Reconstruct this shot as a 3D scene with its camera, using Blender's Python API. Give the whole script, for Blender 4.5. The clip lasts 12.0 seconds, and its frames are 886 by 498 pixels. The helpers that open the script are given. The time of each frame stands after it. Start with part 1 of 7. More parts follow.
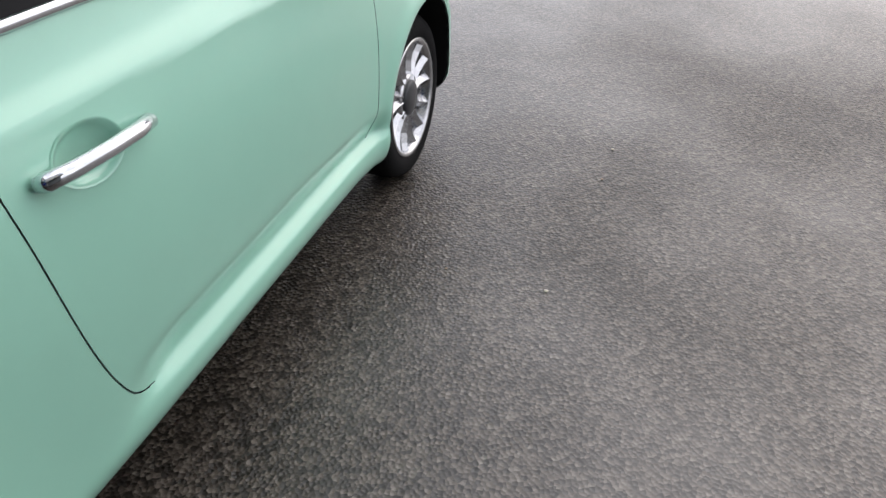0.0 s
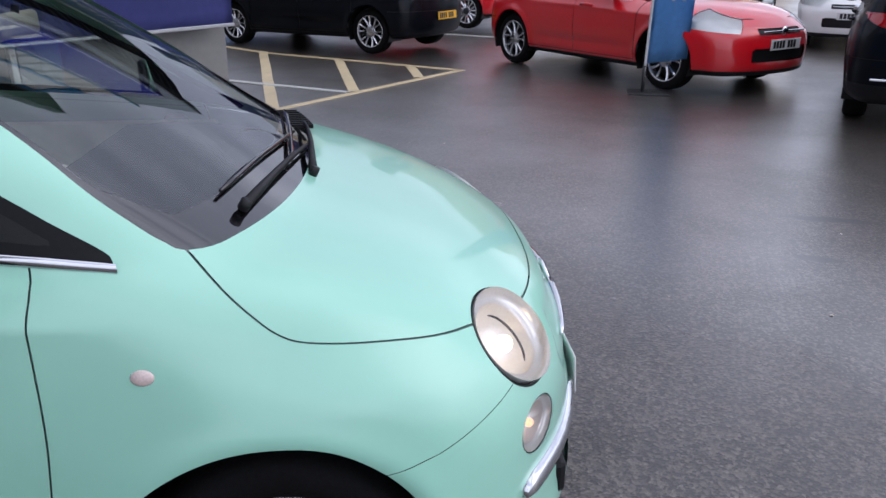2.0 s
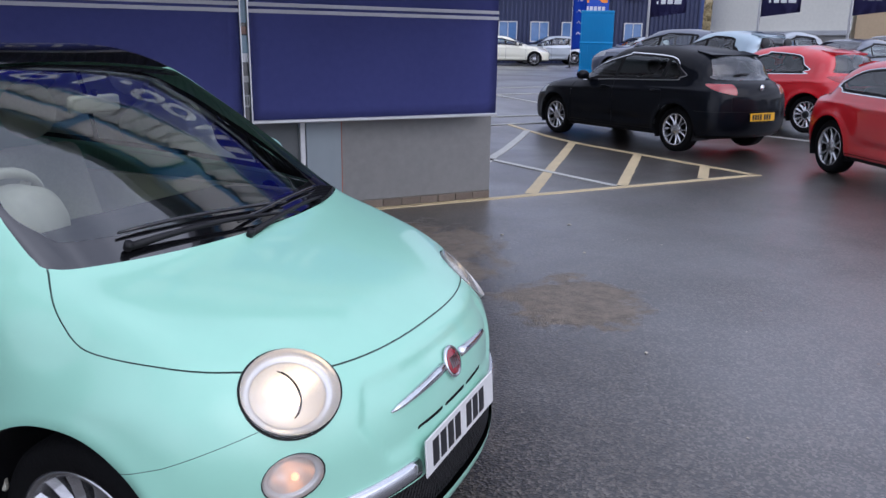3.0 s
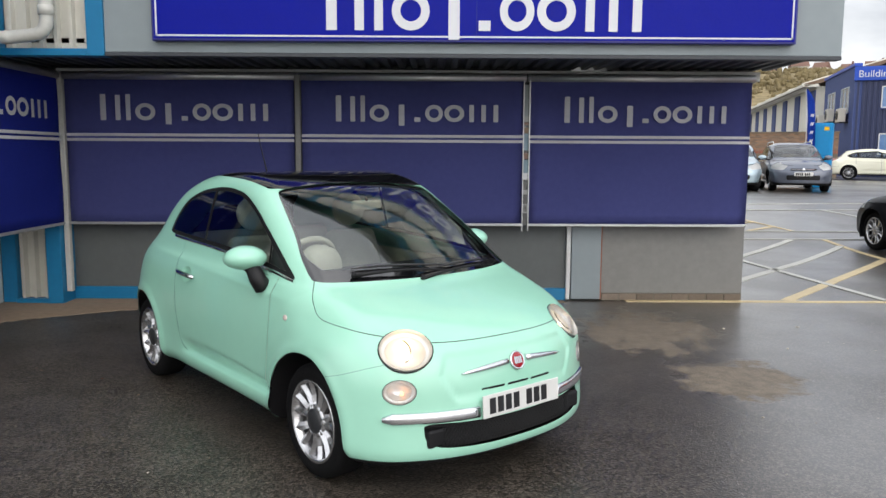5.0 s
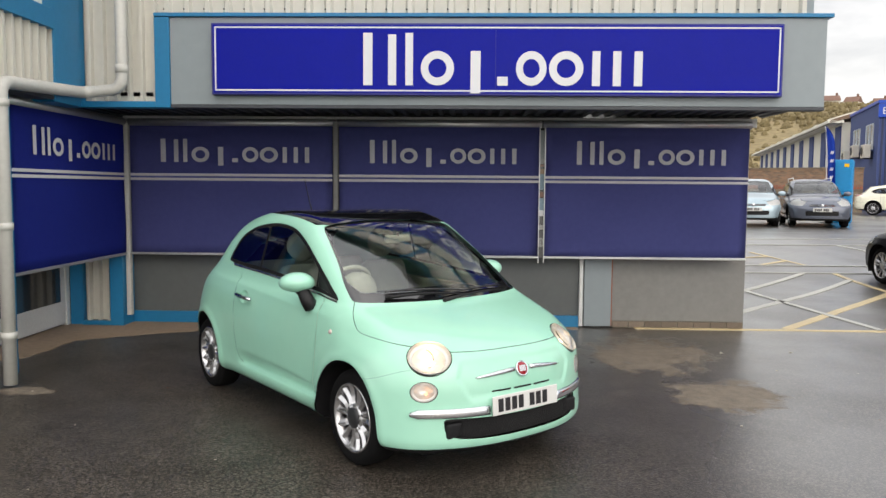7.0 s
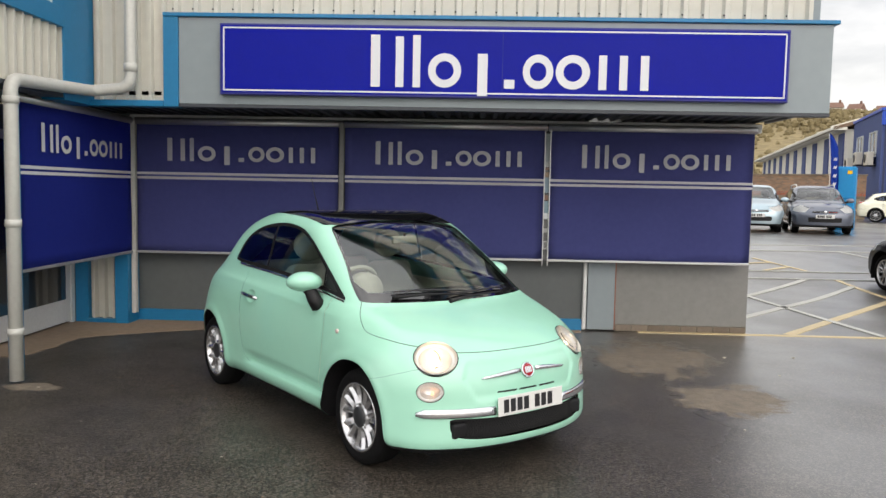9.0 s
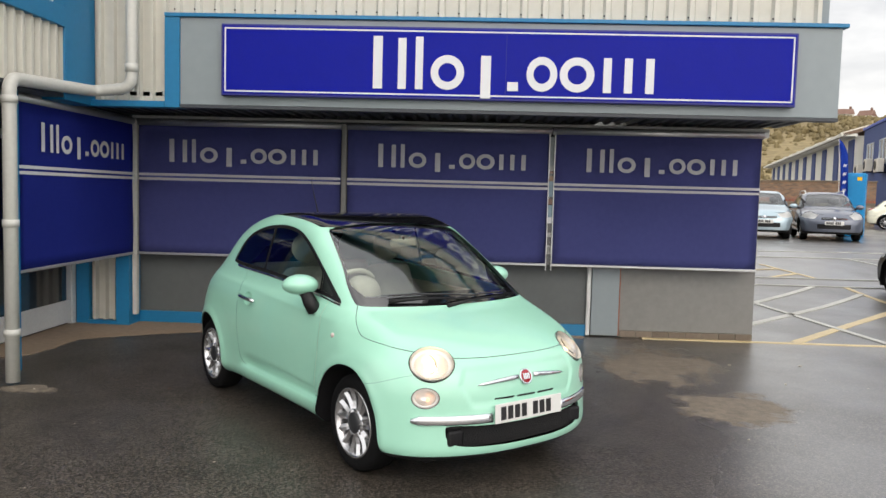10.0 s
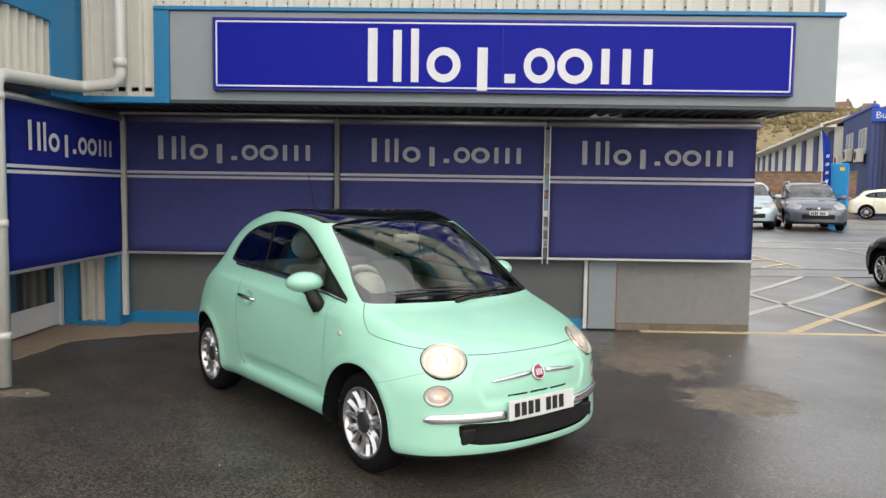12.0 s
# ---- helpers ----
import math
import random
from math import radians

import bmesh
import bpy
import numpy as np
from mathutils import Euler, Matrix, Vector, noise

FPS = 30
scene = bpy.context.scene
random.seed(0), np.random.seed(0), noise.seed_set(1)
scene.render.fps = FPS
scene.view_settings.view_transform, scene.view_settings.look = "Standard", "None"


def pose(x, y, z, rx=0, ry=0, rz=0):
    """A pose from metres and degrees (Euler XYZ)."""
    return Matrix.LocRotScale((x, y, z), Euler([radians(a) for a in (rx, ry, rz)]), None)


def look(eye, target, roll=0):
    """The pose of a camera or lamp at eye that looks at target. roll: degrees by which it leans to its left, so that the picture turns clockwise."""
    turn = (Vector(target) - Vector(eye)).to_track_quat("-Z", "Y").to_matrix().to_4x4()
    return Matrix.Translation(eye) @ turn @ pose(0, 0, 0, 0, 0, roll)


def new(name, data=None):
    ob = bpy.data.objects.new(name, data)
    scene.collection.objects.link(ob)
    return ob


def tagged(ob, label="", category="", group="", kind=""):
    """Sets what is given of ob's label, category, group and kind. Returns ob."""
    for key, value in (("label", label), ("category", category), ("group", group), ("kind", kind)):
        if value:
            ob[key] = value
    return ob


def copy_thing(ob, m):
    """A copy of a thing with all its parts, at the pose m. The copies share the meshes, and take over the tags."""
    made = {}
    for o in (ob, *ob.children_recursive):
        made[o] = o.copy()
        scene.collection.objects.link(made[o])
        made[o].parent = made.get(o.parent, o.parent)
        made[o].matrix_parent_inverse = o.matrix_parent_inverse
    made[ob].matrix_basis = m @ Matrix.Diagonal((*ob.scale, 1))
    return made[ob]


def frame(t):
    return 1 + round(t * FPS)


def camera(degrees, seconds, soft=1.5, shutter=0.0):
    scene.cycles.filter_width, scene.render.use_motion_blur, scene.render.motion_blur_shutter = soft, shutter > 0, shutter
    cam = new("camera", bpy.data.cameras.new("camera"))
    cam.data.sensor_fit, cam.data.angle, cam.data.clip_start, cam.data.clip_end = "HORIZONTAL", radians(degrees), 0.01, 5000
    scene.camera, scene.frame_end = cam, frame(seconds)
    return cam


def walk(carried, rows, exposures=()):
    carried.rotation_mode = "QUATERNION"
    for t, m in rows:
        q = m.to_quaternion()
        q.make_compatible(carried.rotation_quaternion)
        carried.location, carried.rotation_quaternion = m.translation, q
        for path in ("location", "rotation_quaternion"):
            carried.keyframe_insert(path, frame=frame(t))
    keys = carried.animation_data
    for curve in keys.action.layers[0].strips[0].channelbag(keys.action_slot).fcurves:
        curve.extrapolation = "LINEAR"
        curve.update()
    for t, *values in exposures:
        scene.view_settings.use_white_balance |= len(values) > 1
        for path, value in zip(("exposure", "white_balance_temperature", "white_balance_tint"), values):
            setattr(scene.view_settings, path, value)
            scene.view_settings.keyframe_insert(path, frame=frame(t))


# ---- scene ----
cam = camera(59.6, 12.0)
METRES, EYE, TILT, LEAN, TURN = 7.042, 1.5, 0.0, 0.0, -122.0
PATH = [
    (0, (-0.102, -0.105, 1.433), (1.274, -0.987, 0.281), 0.2),
    (0.2, (0.009, -0.312, 1.428), (1.527, -1.082, 0.377), -1.3),
    (0.5, (0.223, -0.72, 1.456), (1.869, -1.23, 0.441), 0.9),
    (1, (0.542, -1.319, 1.453), (2.335, -1.366, 0.569), -0.6),
    (1.3, (0.747, -1.671, 1.48), (2.547, -1.391, 0.653), -0.2),
    (1.5, (0.894, -1.861, 1.449), (2.659, -1.355, 0.655), 0.6),
    (2, (1.289, -2.326, 1.47), (2.825, -1.267, 0.75), 0.0),
    (2.5, (1.663, -2.863, 1.499), (2.911, -1.419, 0.902), -0.6),
    (3, (2.112, -3.272, 1.514), (3.008, -1.559, 1.002), 0.8),
    (3.5, (2.443, -3.732, 1.539), (2.857, -1.819, 1.124), 0.9),
    (3.6, (2.483, -3.82, 1.541), (2.825, -1.889, 1.151), 0.8),
    (3.7, (2.509, -3.924, 1.55), (2.793, -1.98, 1.176), 0.6),
    (5.3, (2.773, -5.325, 1.63), (2.774, -3.339, 1.401), 0.4),
    (5.5, (2.809, -5.448, 1.643), (2.797, -3.461, 1.42), 0.5),
    (6, (2.863, -5.679, 1.663), (2.81, -3.69, 1.465), 0.8),
    (6.5, (2.804, -5.866, 1.675), (2.747, -3.874, 1.505), 0.4),
    (8.5, (2.753, -5.968, 1.675), (2.691, -3.974, 1.525), 0.9),
    (9, (2.742, -5.954, 1.668), (2.68, -3.96, 1.516), 1.1),
    (9.5, (2.781, -5.914, 1.669), (2.707, -3.921, 1.524), 1.4),
    (10, (2.799, -5.871, 1.66), (2.717, -3.878, 1.518), 1.5),
    (10.5, (2.757, -5.83, 1.662), (2.685, -3.837, 1.516), 0.9),
    (11, (2.701, -5.795, 1.656), (2.651, -3.801, 1.51), 0.7),
    (11.5, (2.659, -5.788, 1.649), (2.618, -3.794, 1.501), 0.8),
    (12, (2.641, -5.781, 1.646), (2.605, -3.788, 1.493), 0.8),
]
walk(cam, [(t, look(eye, target, roll)) for t, eye, target, roll in PATH],
     exposures=[(0.0, 1.0, 6450, 14), (0.7, 0.81, 6350, 15), (1.5, 0.65, 5950, 16), (2.2, 0.64, 5800, 20), (3.0, 0.63, 5650, 20), (3.7, 0.70, 5800, 18), (5.3, 1.10, 6750, 10), (6.0, 1.11, 6950, 11), (12.0, 1.11, 6950, 11)])

# ---------------------------------------------------------------- world and sun
SUN_DIR = Vector((0.26, -0.74, 0.62)).normalized()      # towards the sun
world = bpy.data.worlds.new("world")
scene.world = world
world.use_nodes = True
wn, wl = world.node_tree.nodes, world.node_tree.links
wn.clear()
w_out = wn.new("ShaderNodeOutputWorld")
w_bg = wn.new("ShaderNodeBackground")
w_sky = wn.new("ShaderNodeTexSky")
w_sky.sky_type = "NISHITA"
w_sky.sun_disc = False
w_sky.sun_elevation = math.asin(SUN_DIR.z)
w_sky.sun_rotation = math.atan2(SUN_DIR.x, SUN_DIR.y)
w_sky.air_density, w_sky.dust_density, w_sky.ozone_density = 1.0, 3.0, 1.0
w_co = wn.new("ShaderNodeTexCoord")
w_map = wn.new("ShaderNodeMapping")
w_map.inputs["Scale"].default_value = (1.0, 1.0, 2.6)
w_noise = wn.new("ShaderNodeTexNoise")
w_noise.inputs["Scale"].default_value = 2.3
w_noise.inputs["Detail"].default_value = 6.0
w_noise.inputs["Roughness"].default_value = 0.55
w_ramp = wn.new("ShaderNodeValToRGB")
w_ramp.color_ramp.elements[0].position, w_ramp.color_ramp.elements[0].color = 0.43, (3.8, 3.95, 4.2, 1)
w_ramp.color_ramp.elements[1].position, w_ramp.color_ramp.elements[1].color = 0.66, (7.2, 7.3, 7.4, 1)
w_mix = wn.new("ShaderNodeMixRGB")
w_mix.inputs[0].default_value = 0.88
wl.new(w_co.outputs["Generated"], w_map.inputs["Vector"])
wl.new(w_map.outputs["Vector"], w_noise.inputs["Vector"])
wl.new(w_noise.outputs["Fac"], w_ramp.inputs["Fac"])
wl.new(w_sky.outputs["Color"], w_mix.inputs[1])
wl.new(w_ramp.outputs["Color"], w_mix.inputs[2])
# the cloud cover is brighter towards the hidden sun
w_dot = wn.new("ShaderNodeVectorMath")
w_dot.operation = "DOT_PRODUCT"
w_dot.inputs[1].default_value = SUN_DIR
w_norm = wn.new("ShaderNodeVectorMath")
w_norm.operation = "NORMALIZE"
w_grade = wn.new("ShaderNodeMath")
w_grade.operation = "MULTIPLY_ADD"
w_grade.inputs[1].default_value, w_grade.inputs[2].default_value = 0.42, 0.80
w_scale = wn.new("ShaderNodeVectorMath")
w_scale.operation = "SCALE"
wl.new(w_co.outputs["Generated"], w_norm.inputs[0])
wl.new(w_norm.outputs["Vector"], w_dot.inputs[0])
wl.new(w_dot.outputs["Value"], w_grade.inputs[0])
wl.new(w_grade.outputs[0], w_scale.inputs["Scale"])
wl.new(w_mix.outputs["Color"], w_scale.inputs[0])
wl.new(w_scale.outputs["Vector"], w_bg.inputs["Color"])
w_bg.inputs["Strength"].default_value = 0.15
wl.new(w_bg.outputs["Background"], w_out.inputs["Surface"])

sun_data = bpy.data.lights.new("sun", "SUN")
sun_data.energy, sun_data.angle, sun_data.color = 0.24, radians(50), (1.0, 0.95, 0.88)
sun = new("sun", sun_data)
sun.matrix_world = look((0, 0, 30), Vector((0, 0, 30)) - SUN_DIR)


# ---------------------------------------------------------------- materials
def material(name, color, rough=0.5, metal=0.0, coat=0.0, vary=0.0, scale=8.0, bump=0.0, bump_scale=60.0, rand=0.0, spec=0.5, emit=None, emit_strength=0.0, stretch=(1, 1, 1), rough_vary=0.0):
    m = bpy.data.materials.new(name)
    m.use_nodes = True
    n, l = m.node_tree.nodes, m.node_tree.links
    b = n["Principled BSDF"]
    b.inputs["Roughness"].default_value = rough
    b.inputs["Metallic"].default_value = metal
    b.inputs["Coat Weight"].default_value = coat
    b.inputs["Coat Roughness"].default_value = 0.03
    b.inputs["Specular IOR Level"].default_value = spec
    b.inputs["Base Color"].default_value = (*color, 1)
    co = n.new("ShaderNodeTexCoord")
    mp = n.new("ShaderNodeMapping")
    mp.inputs["Scale"].default_value = stretch
    l.new(co.outputs["Object"], mp.inputs["Vector"])
    if vary > 0 or rand > 0:
        big, fine = n.new("ShaderNodeTexNoise"), n.new("ShaderNodeTexNoise")
        big.inputs["Scale"].default_value, big.inputs["Detail"].default_value = scale * 0.18, 4.0
        fine.inputs["Scale"].default_value, fine.inputs["Detail"].default_value = scale * 3.0, 3.0
        for t in (big, fine):
            l.new(mp.outputs["Vector"], t.inputs["Vector"])
        add = n.new("ShaderNodeMath")
        add.operation = "ADD"
        l.new(big.outputs["Fac"], add.inputs[0])
        l.new(fine.outputs["Fac"], add.inputs[1])
        rng = n.new("ShaderNodeMapRange")
        rng.inputs["From Min"].default_value, rng.inputs["From Max"].default_value = 0.7, 1.3
        rng.inputs["To Min"].default_value, rng.inputs["To Max"].default_value = 1 - vary, 1 + vary
        l.new(add.outputs[0], rng.inputs["Value"])
        value = rng.outputs["Result"]
        if rand > 0:
            oi = n.new("ShaderNodeObjectInfo")
            r2 = n.new("ShaderNodeMapRange")
            r2.inputs["To Min"].default_value, r2.inputs["To Max"].default_value = 1 - rand, 1 + rand
            l.new(oi.outputs["Random"], r2.inputs["Value"])
            mu = n.new("ShaderNodeMath")
            mu.operation = "MULTIPLY"
            l.new(value, mu.inputs[0])
            l.new(r2.outputs["Result"], mu.inputs[1])
            value = mu.outputs[0]
        mul = n.new("ShaderNodeVectorMath")
        mul.operation = "SCALE"
        mul.inputs[0].default_value = color
        l.new(value, mul.inputs["Scale"])
        l.new(mul.outputs["Vector"], b.inputs["Base Color"])
        if rough_vary > 0:
            rr = n.new("ShaderNodeMapRange")
            rr.inputs["To Min"].default_value, rr.inputs["To Max"].default_value = max(rough - rough_vary, 0.02), min(rough + rough_vary, 1)
            rr.inputs["From Min"].default_value, rr.inputs["From Max"].default_value = 0.35, 0.65
            l.new(big.outputs["Fac"], rr.inputs["Value"])
            l.new(rr.outputs["Result"], b.inputs["Roughness"])
    if bump > 0:
        nz = n.new("ShaderNodeTexNoise")
        nz.inputs["Scale"].default_value, nz.inputs["Detail"].default_value = bump_scale, 4.0
        l.new(mp.outputs["Vector"], nz.inputs["Vector"])
        bp = n.new("ShaderNodeBump")
        bp.inputs["Strength"].default_value, bp.inputs["Distance"].default_value = bump, 0.01
        l.new(nz.outputs["Fac"], bp.inputs["Height"])
        l.new(bp.outputs["Normal"], b.inputs["Normal"])
    if emit:
        b.inputs["Emission Color"].default_value = (*emit, 1)
        b.inputs["Emission Strength"].default_value = emit_strength
    return m


def glass(name, tint, rough=0.0, ior=1.5):
    """A thin pane: clear tinted sheet with a mirror-like gloss that grows at grazing angles."""
    m = bpy.data.materials.new(name)
    m.use_nodes = True
    n, l = m.node_tree.nodes, m.node_tree.links
    n.clear()
    out, mix, tr, gl, fr = (n.new("ShaderNode" + k) for k in ("OutputMaterial", "MixShader", "BsdfTransparent", "BsdfGlossy", "Fresnel"))
    tr.inputs["Color"].default_value = (*tint, 1)
    gl.inputs["Roughness"].default_value = rough
    gl.inputs["Color"].default_value = (0.95, 0.97, 1.0, 1)
    fr.inputs["IOR"].default_value = ior
    l.new(fr.outputs[0], mix.inputs[0])
    l.new(tr.outputs[0], mix.inputs[1])
    l.new(gl.outputs[0], mix.inputs[2])
    l.new(mix.outputs[0], out.inputs["Surface"])
    return m


def srgb(r, g, b):
    return tuple((c / 255 / 12.92) if c / 255 <= 0.04045 else ((c / 255 + 0.055) / 1.055) ** 2.4 for c in (r, g, b))


MINT = material("mint_paint", srgb(153, 208, 185), rough=0.30, coat=0.75, vary=0.015, scale=4)
RED = material("red_paint", srgb(205, 12, 26), rough=0.3, coat=1.0, vary=0.02, scale=4)
BLACK_PAINT = material("black_paint", (0.003, 0.004, 0.007), rough=0.5, spec=0.05, coat=0.3, vary=0.1, scale=4)
GREY_PAINT = material("grey_paint", srgb(92, 98, 112), rough=0.3, metal=0.4, coat=1.0, vary=0.04, scale=4)
SILVER_PAINT = material("silver_paint", srgb(170, 178, 184), rough=0.3, metal=0.5, coat=1.0, vary=0.03, scale=4)
PALE_BLUE_PAINT = material("pale_blue_paint", srgb(165, 185, 195), rough=0.3, metal=0.4, coat=1.0, vary=0.03, scale=4)
WHITE_PAINT = material("white_car_paint", (0.75, 0.75, 0.73), rough=0.3, coat=1.0, vary=0.02, scale=4)
CREAM_PAINT = material("cream_car_paint", srgb(228, 226, 205), rough=0.3, coat=1.0, vary=0.02, scale=4)
GAP = material("panel_gap_black", (0.006, 0.009, 0.008), rough=0.8, vary=0.2)
JOINT = material("panel_joint_green", (0.07, 0.12, 0.105), rough=0.8, vary=0.2)
RUBBER = material("tyre_rubber", (0.006, 0.006, 0.0065), rough=0.75, spec=0.12, vary=0.25, scale=30, bump=0.3, bump_scale=150)
TRIM = material("black_plastic", (0.007, 0.007, 0.008), rough=0.5, spec=0.3, vary=0.2, scale=30, bump=0.1, bump_scale=400)
SEAL = material("matt_black_seal", (0.007, 0.007, 0.008), rough=0.65, spec=0.2, vary=0.15, scale=30)
SCREEN_EDGE = material("black_printed_glass_edge", (0.006, 0.006, 0.007), rough=0.06, spec=1.0, coat=0.5, vary=0.1)
GLOSS_BLACK = material("gloss_black", (0.004, 0.004, 0.005), rough=0.08, coat=0.5, vary=0.1)
CHROME = material("chrome", (0.66, 0.67, 0.69), rough=0.07, metal=1.0, vary=0.04, scale=20)
ALLOY = material("alloy_silver", (0.52, 0.52, 0.53), rough=0.22, metal=0.9, vary=0.05, scale=25)
ALLOY_DARK = material("alloy_dark", (0.02, 0.02, 0.022), rough=0.5, metal=0.5, vary=0.1, scale=25)
HUB_CAP = material("grey_hub_cap", (0.022, 0.024, 0.027), rough=0.4, vary=0.1)
GLASS = glass("window_glass", (0.84, 0.89, 0.87), ior=1.9)
TINTED = glass("tinted_glass", (0.70, 0.77, 0.75), ior=1.75)
LENS = glass("clear_lens", (0.93, 0.94, 0.95), ior=1.45)
REFLECTOR = material("lamp_reflector", (0.74, 0.73, 0.70), rough=0.28, metal=0.5, vary=0.08, scale=60)
BULB = material("lit_bulb", (1, 0.85, 0.6), rough=0.4, emit=(1.0, 0.70, 0.36), emit_strength=4.0)
AMBER = material("amber_bulb", (1.0, 0.45, 0.25), rough=0.4, emit=(1.0, 0.5, 0.25), emit_strength=1.0)
RED_LENS = material("red_lens", srgb(150, 8, 14), rough=0.1, coat=1.0, vary=0.1, scale=40)
PLATE_WHITE = material("plate_white", (0.64, 0.64, 0.62), rough=0.35, vary=0.03, scale=20)
PLATE_YELLOW = material("plate_yellow", srgb(232, 178, 12), rough=0.35, vary=0.03, scale=20)
PLATE_BAR = material("plate_dark_bar", (0.012, 0.012, 0.014), rough=0.4, vary=0.1)
IVORY = material("ivory_trim", srgb(222, 220, 200), rough=0.55, vary=0.05, scale=12, bump=0.05, bump_scale=300)
SEAT_CLOTH = material("pale_seat_cloth", srgb(206, 206, 188), rough=0.9, vary=0.08, scale=30, bump=0.3, bump_scale=500)
DASH = material("dark_dash", (0.02, 0.022, 0.024), rough=0.6, vary=0.15, scale=20, bump=0.15, bump_scale=400)
BADGE_RED = material("badge_red", srgb(140, 14, 30), rough=0.25, coat=0.8, vary=0.05)

SIGN_BLUE = material("gloss_sign_blue", srgb(7, 19, 140), rough=0.2, spec=0.10, coat=0.0, vary=0.04, scale=2)
SIGN_EDGE = material("sign_edge_blue", srgb(28, 32, 120), rough=0.4, vary=0.05, scale=8)
BLIND = material("navy_blind_fabric", srgb(90, 95, 158), rough=0.85, vary=0.05, scale=6, bump=0.15, bump_scale=900, spec=0.2)
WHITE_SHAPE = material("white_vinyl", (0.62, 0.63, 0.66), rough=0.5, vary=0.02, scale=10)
SIDE_BLIND = material("royal_blue_blind_fabric", srgb(44, 58, 160), rough=0.8, vary=0.04, scale=6, bump=0.15, bump_scale=900, spec=0.2)
BLIND_SHAPE = material("pale_print_on_blind", (0.46, 0.46, 0.50), rough=0.8, vary=0.05, scale=12)
GREY_PANEL = material("grey_composite_panel", srgb(132, 142, 146), rough=0.45, vary=0.04, scale=3, rough_vary=0.1)
GREY_WALL = material("grey_painted_wall", srgb(128, 127, 124), rough=0.75, vary=0.08, scale=5, bump=0.12, bump_scale=120)
DARK_WALL = material("dark_grey_wall", srgb(88, 92, 92), rough=0.6, vary=0.07, scale=5, bump=0.08, bump_scale=120)
TEAL = material("teal_blue_trim", srgb(8, 112, 158), rough=0.42, vary=0.06, scale=6, rough_vary=0.08)
CLADDING = material("cream_grey_cladding", srgb(196, 194, 184), rough=0.5, vary=0.05, scale=3, rough_vary=0.1)
PVC = material("grey_white_pvc", srgb(190, 190, 184), rough=0.4, vary=0.06, scale=10, rough_vary=0.1)
WHITE_METAL = material("white_painted_metal", (0.6, 0.61, 0.6), rough=0.45, vary=0.07, scale=10)
ALUMINIUM = material("aluminium_rail", (0.5, 0.51, 0.52), rough=0.4, metal=0.7, vary=0.08, scale=12)
SOFFIT = material("dark_soffit_metal", srgb(58, 62, 68), rough=0.5, vary=0.08, scale=6)
CONCRETE = material("brown_concrete", srgb(146, 127, 108), rough=0.85, vary=0.16, scale=5, bump=0.3, bump_scale=70)
BRICK_MAT = material("grey_brick", srgb(116, 104, 92), rough=0.85, vary=0.12, scale=12, bump=0.3, bump_scale=90, rand=0.2)
LINE_YELLOW = material("worn_yellow_line", srgb(200, 182, 142), rough=0.5, vary=0.14, scale=14, bump=0.2, bump_scale=200)
LINE_WHITE = material("worn_white_line", srgb(184, 184, 178), rough=0.5, vary=0.12, scale=14, bump=0.2, bump_scale=200)
DARK_PANE = material("dark_window_pane", (0.03, 0.033, 0.036), rough=0.1, coat=0.5, vary=0.2, scale=2)
# pale tone: blind in the side window, painted sky reflection in the upper row
PALE_PANE = material("pale_blind_and_sky_pane", srgb(206, 202, 190), rough=0.25, coat=0.4, vary=0.05, scale=2)
MORTAR_GREY = material("grey_mortar", srgb(120, 114, 104), rough=0.9, vary=0.1, scale=20, bump=0.2, bump_scale=90)
RUST = material("rust_red_paint", srgb(150, 84, 56), rough=0.6, vary=0.15, scale=20)
IRON = material("cast_iron", (0.05, 0.05, 0.052), rough=0.45, metal=0.6, vary=0.25, scale=40, bump=0.3, bump_scale=120)


SITE = Vector((0.08, -0.09, 0.0))      # where the building's own origin lies in the yard


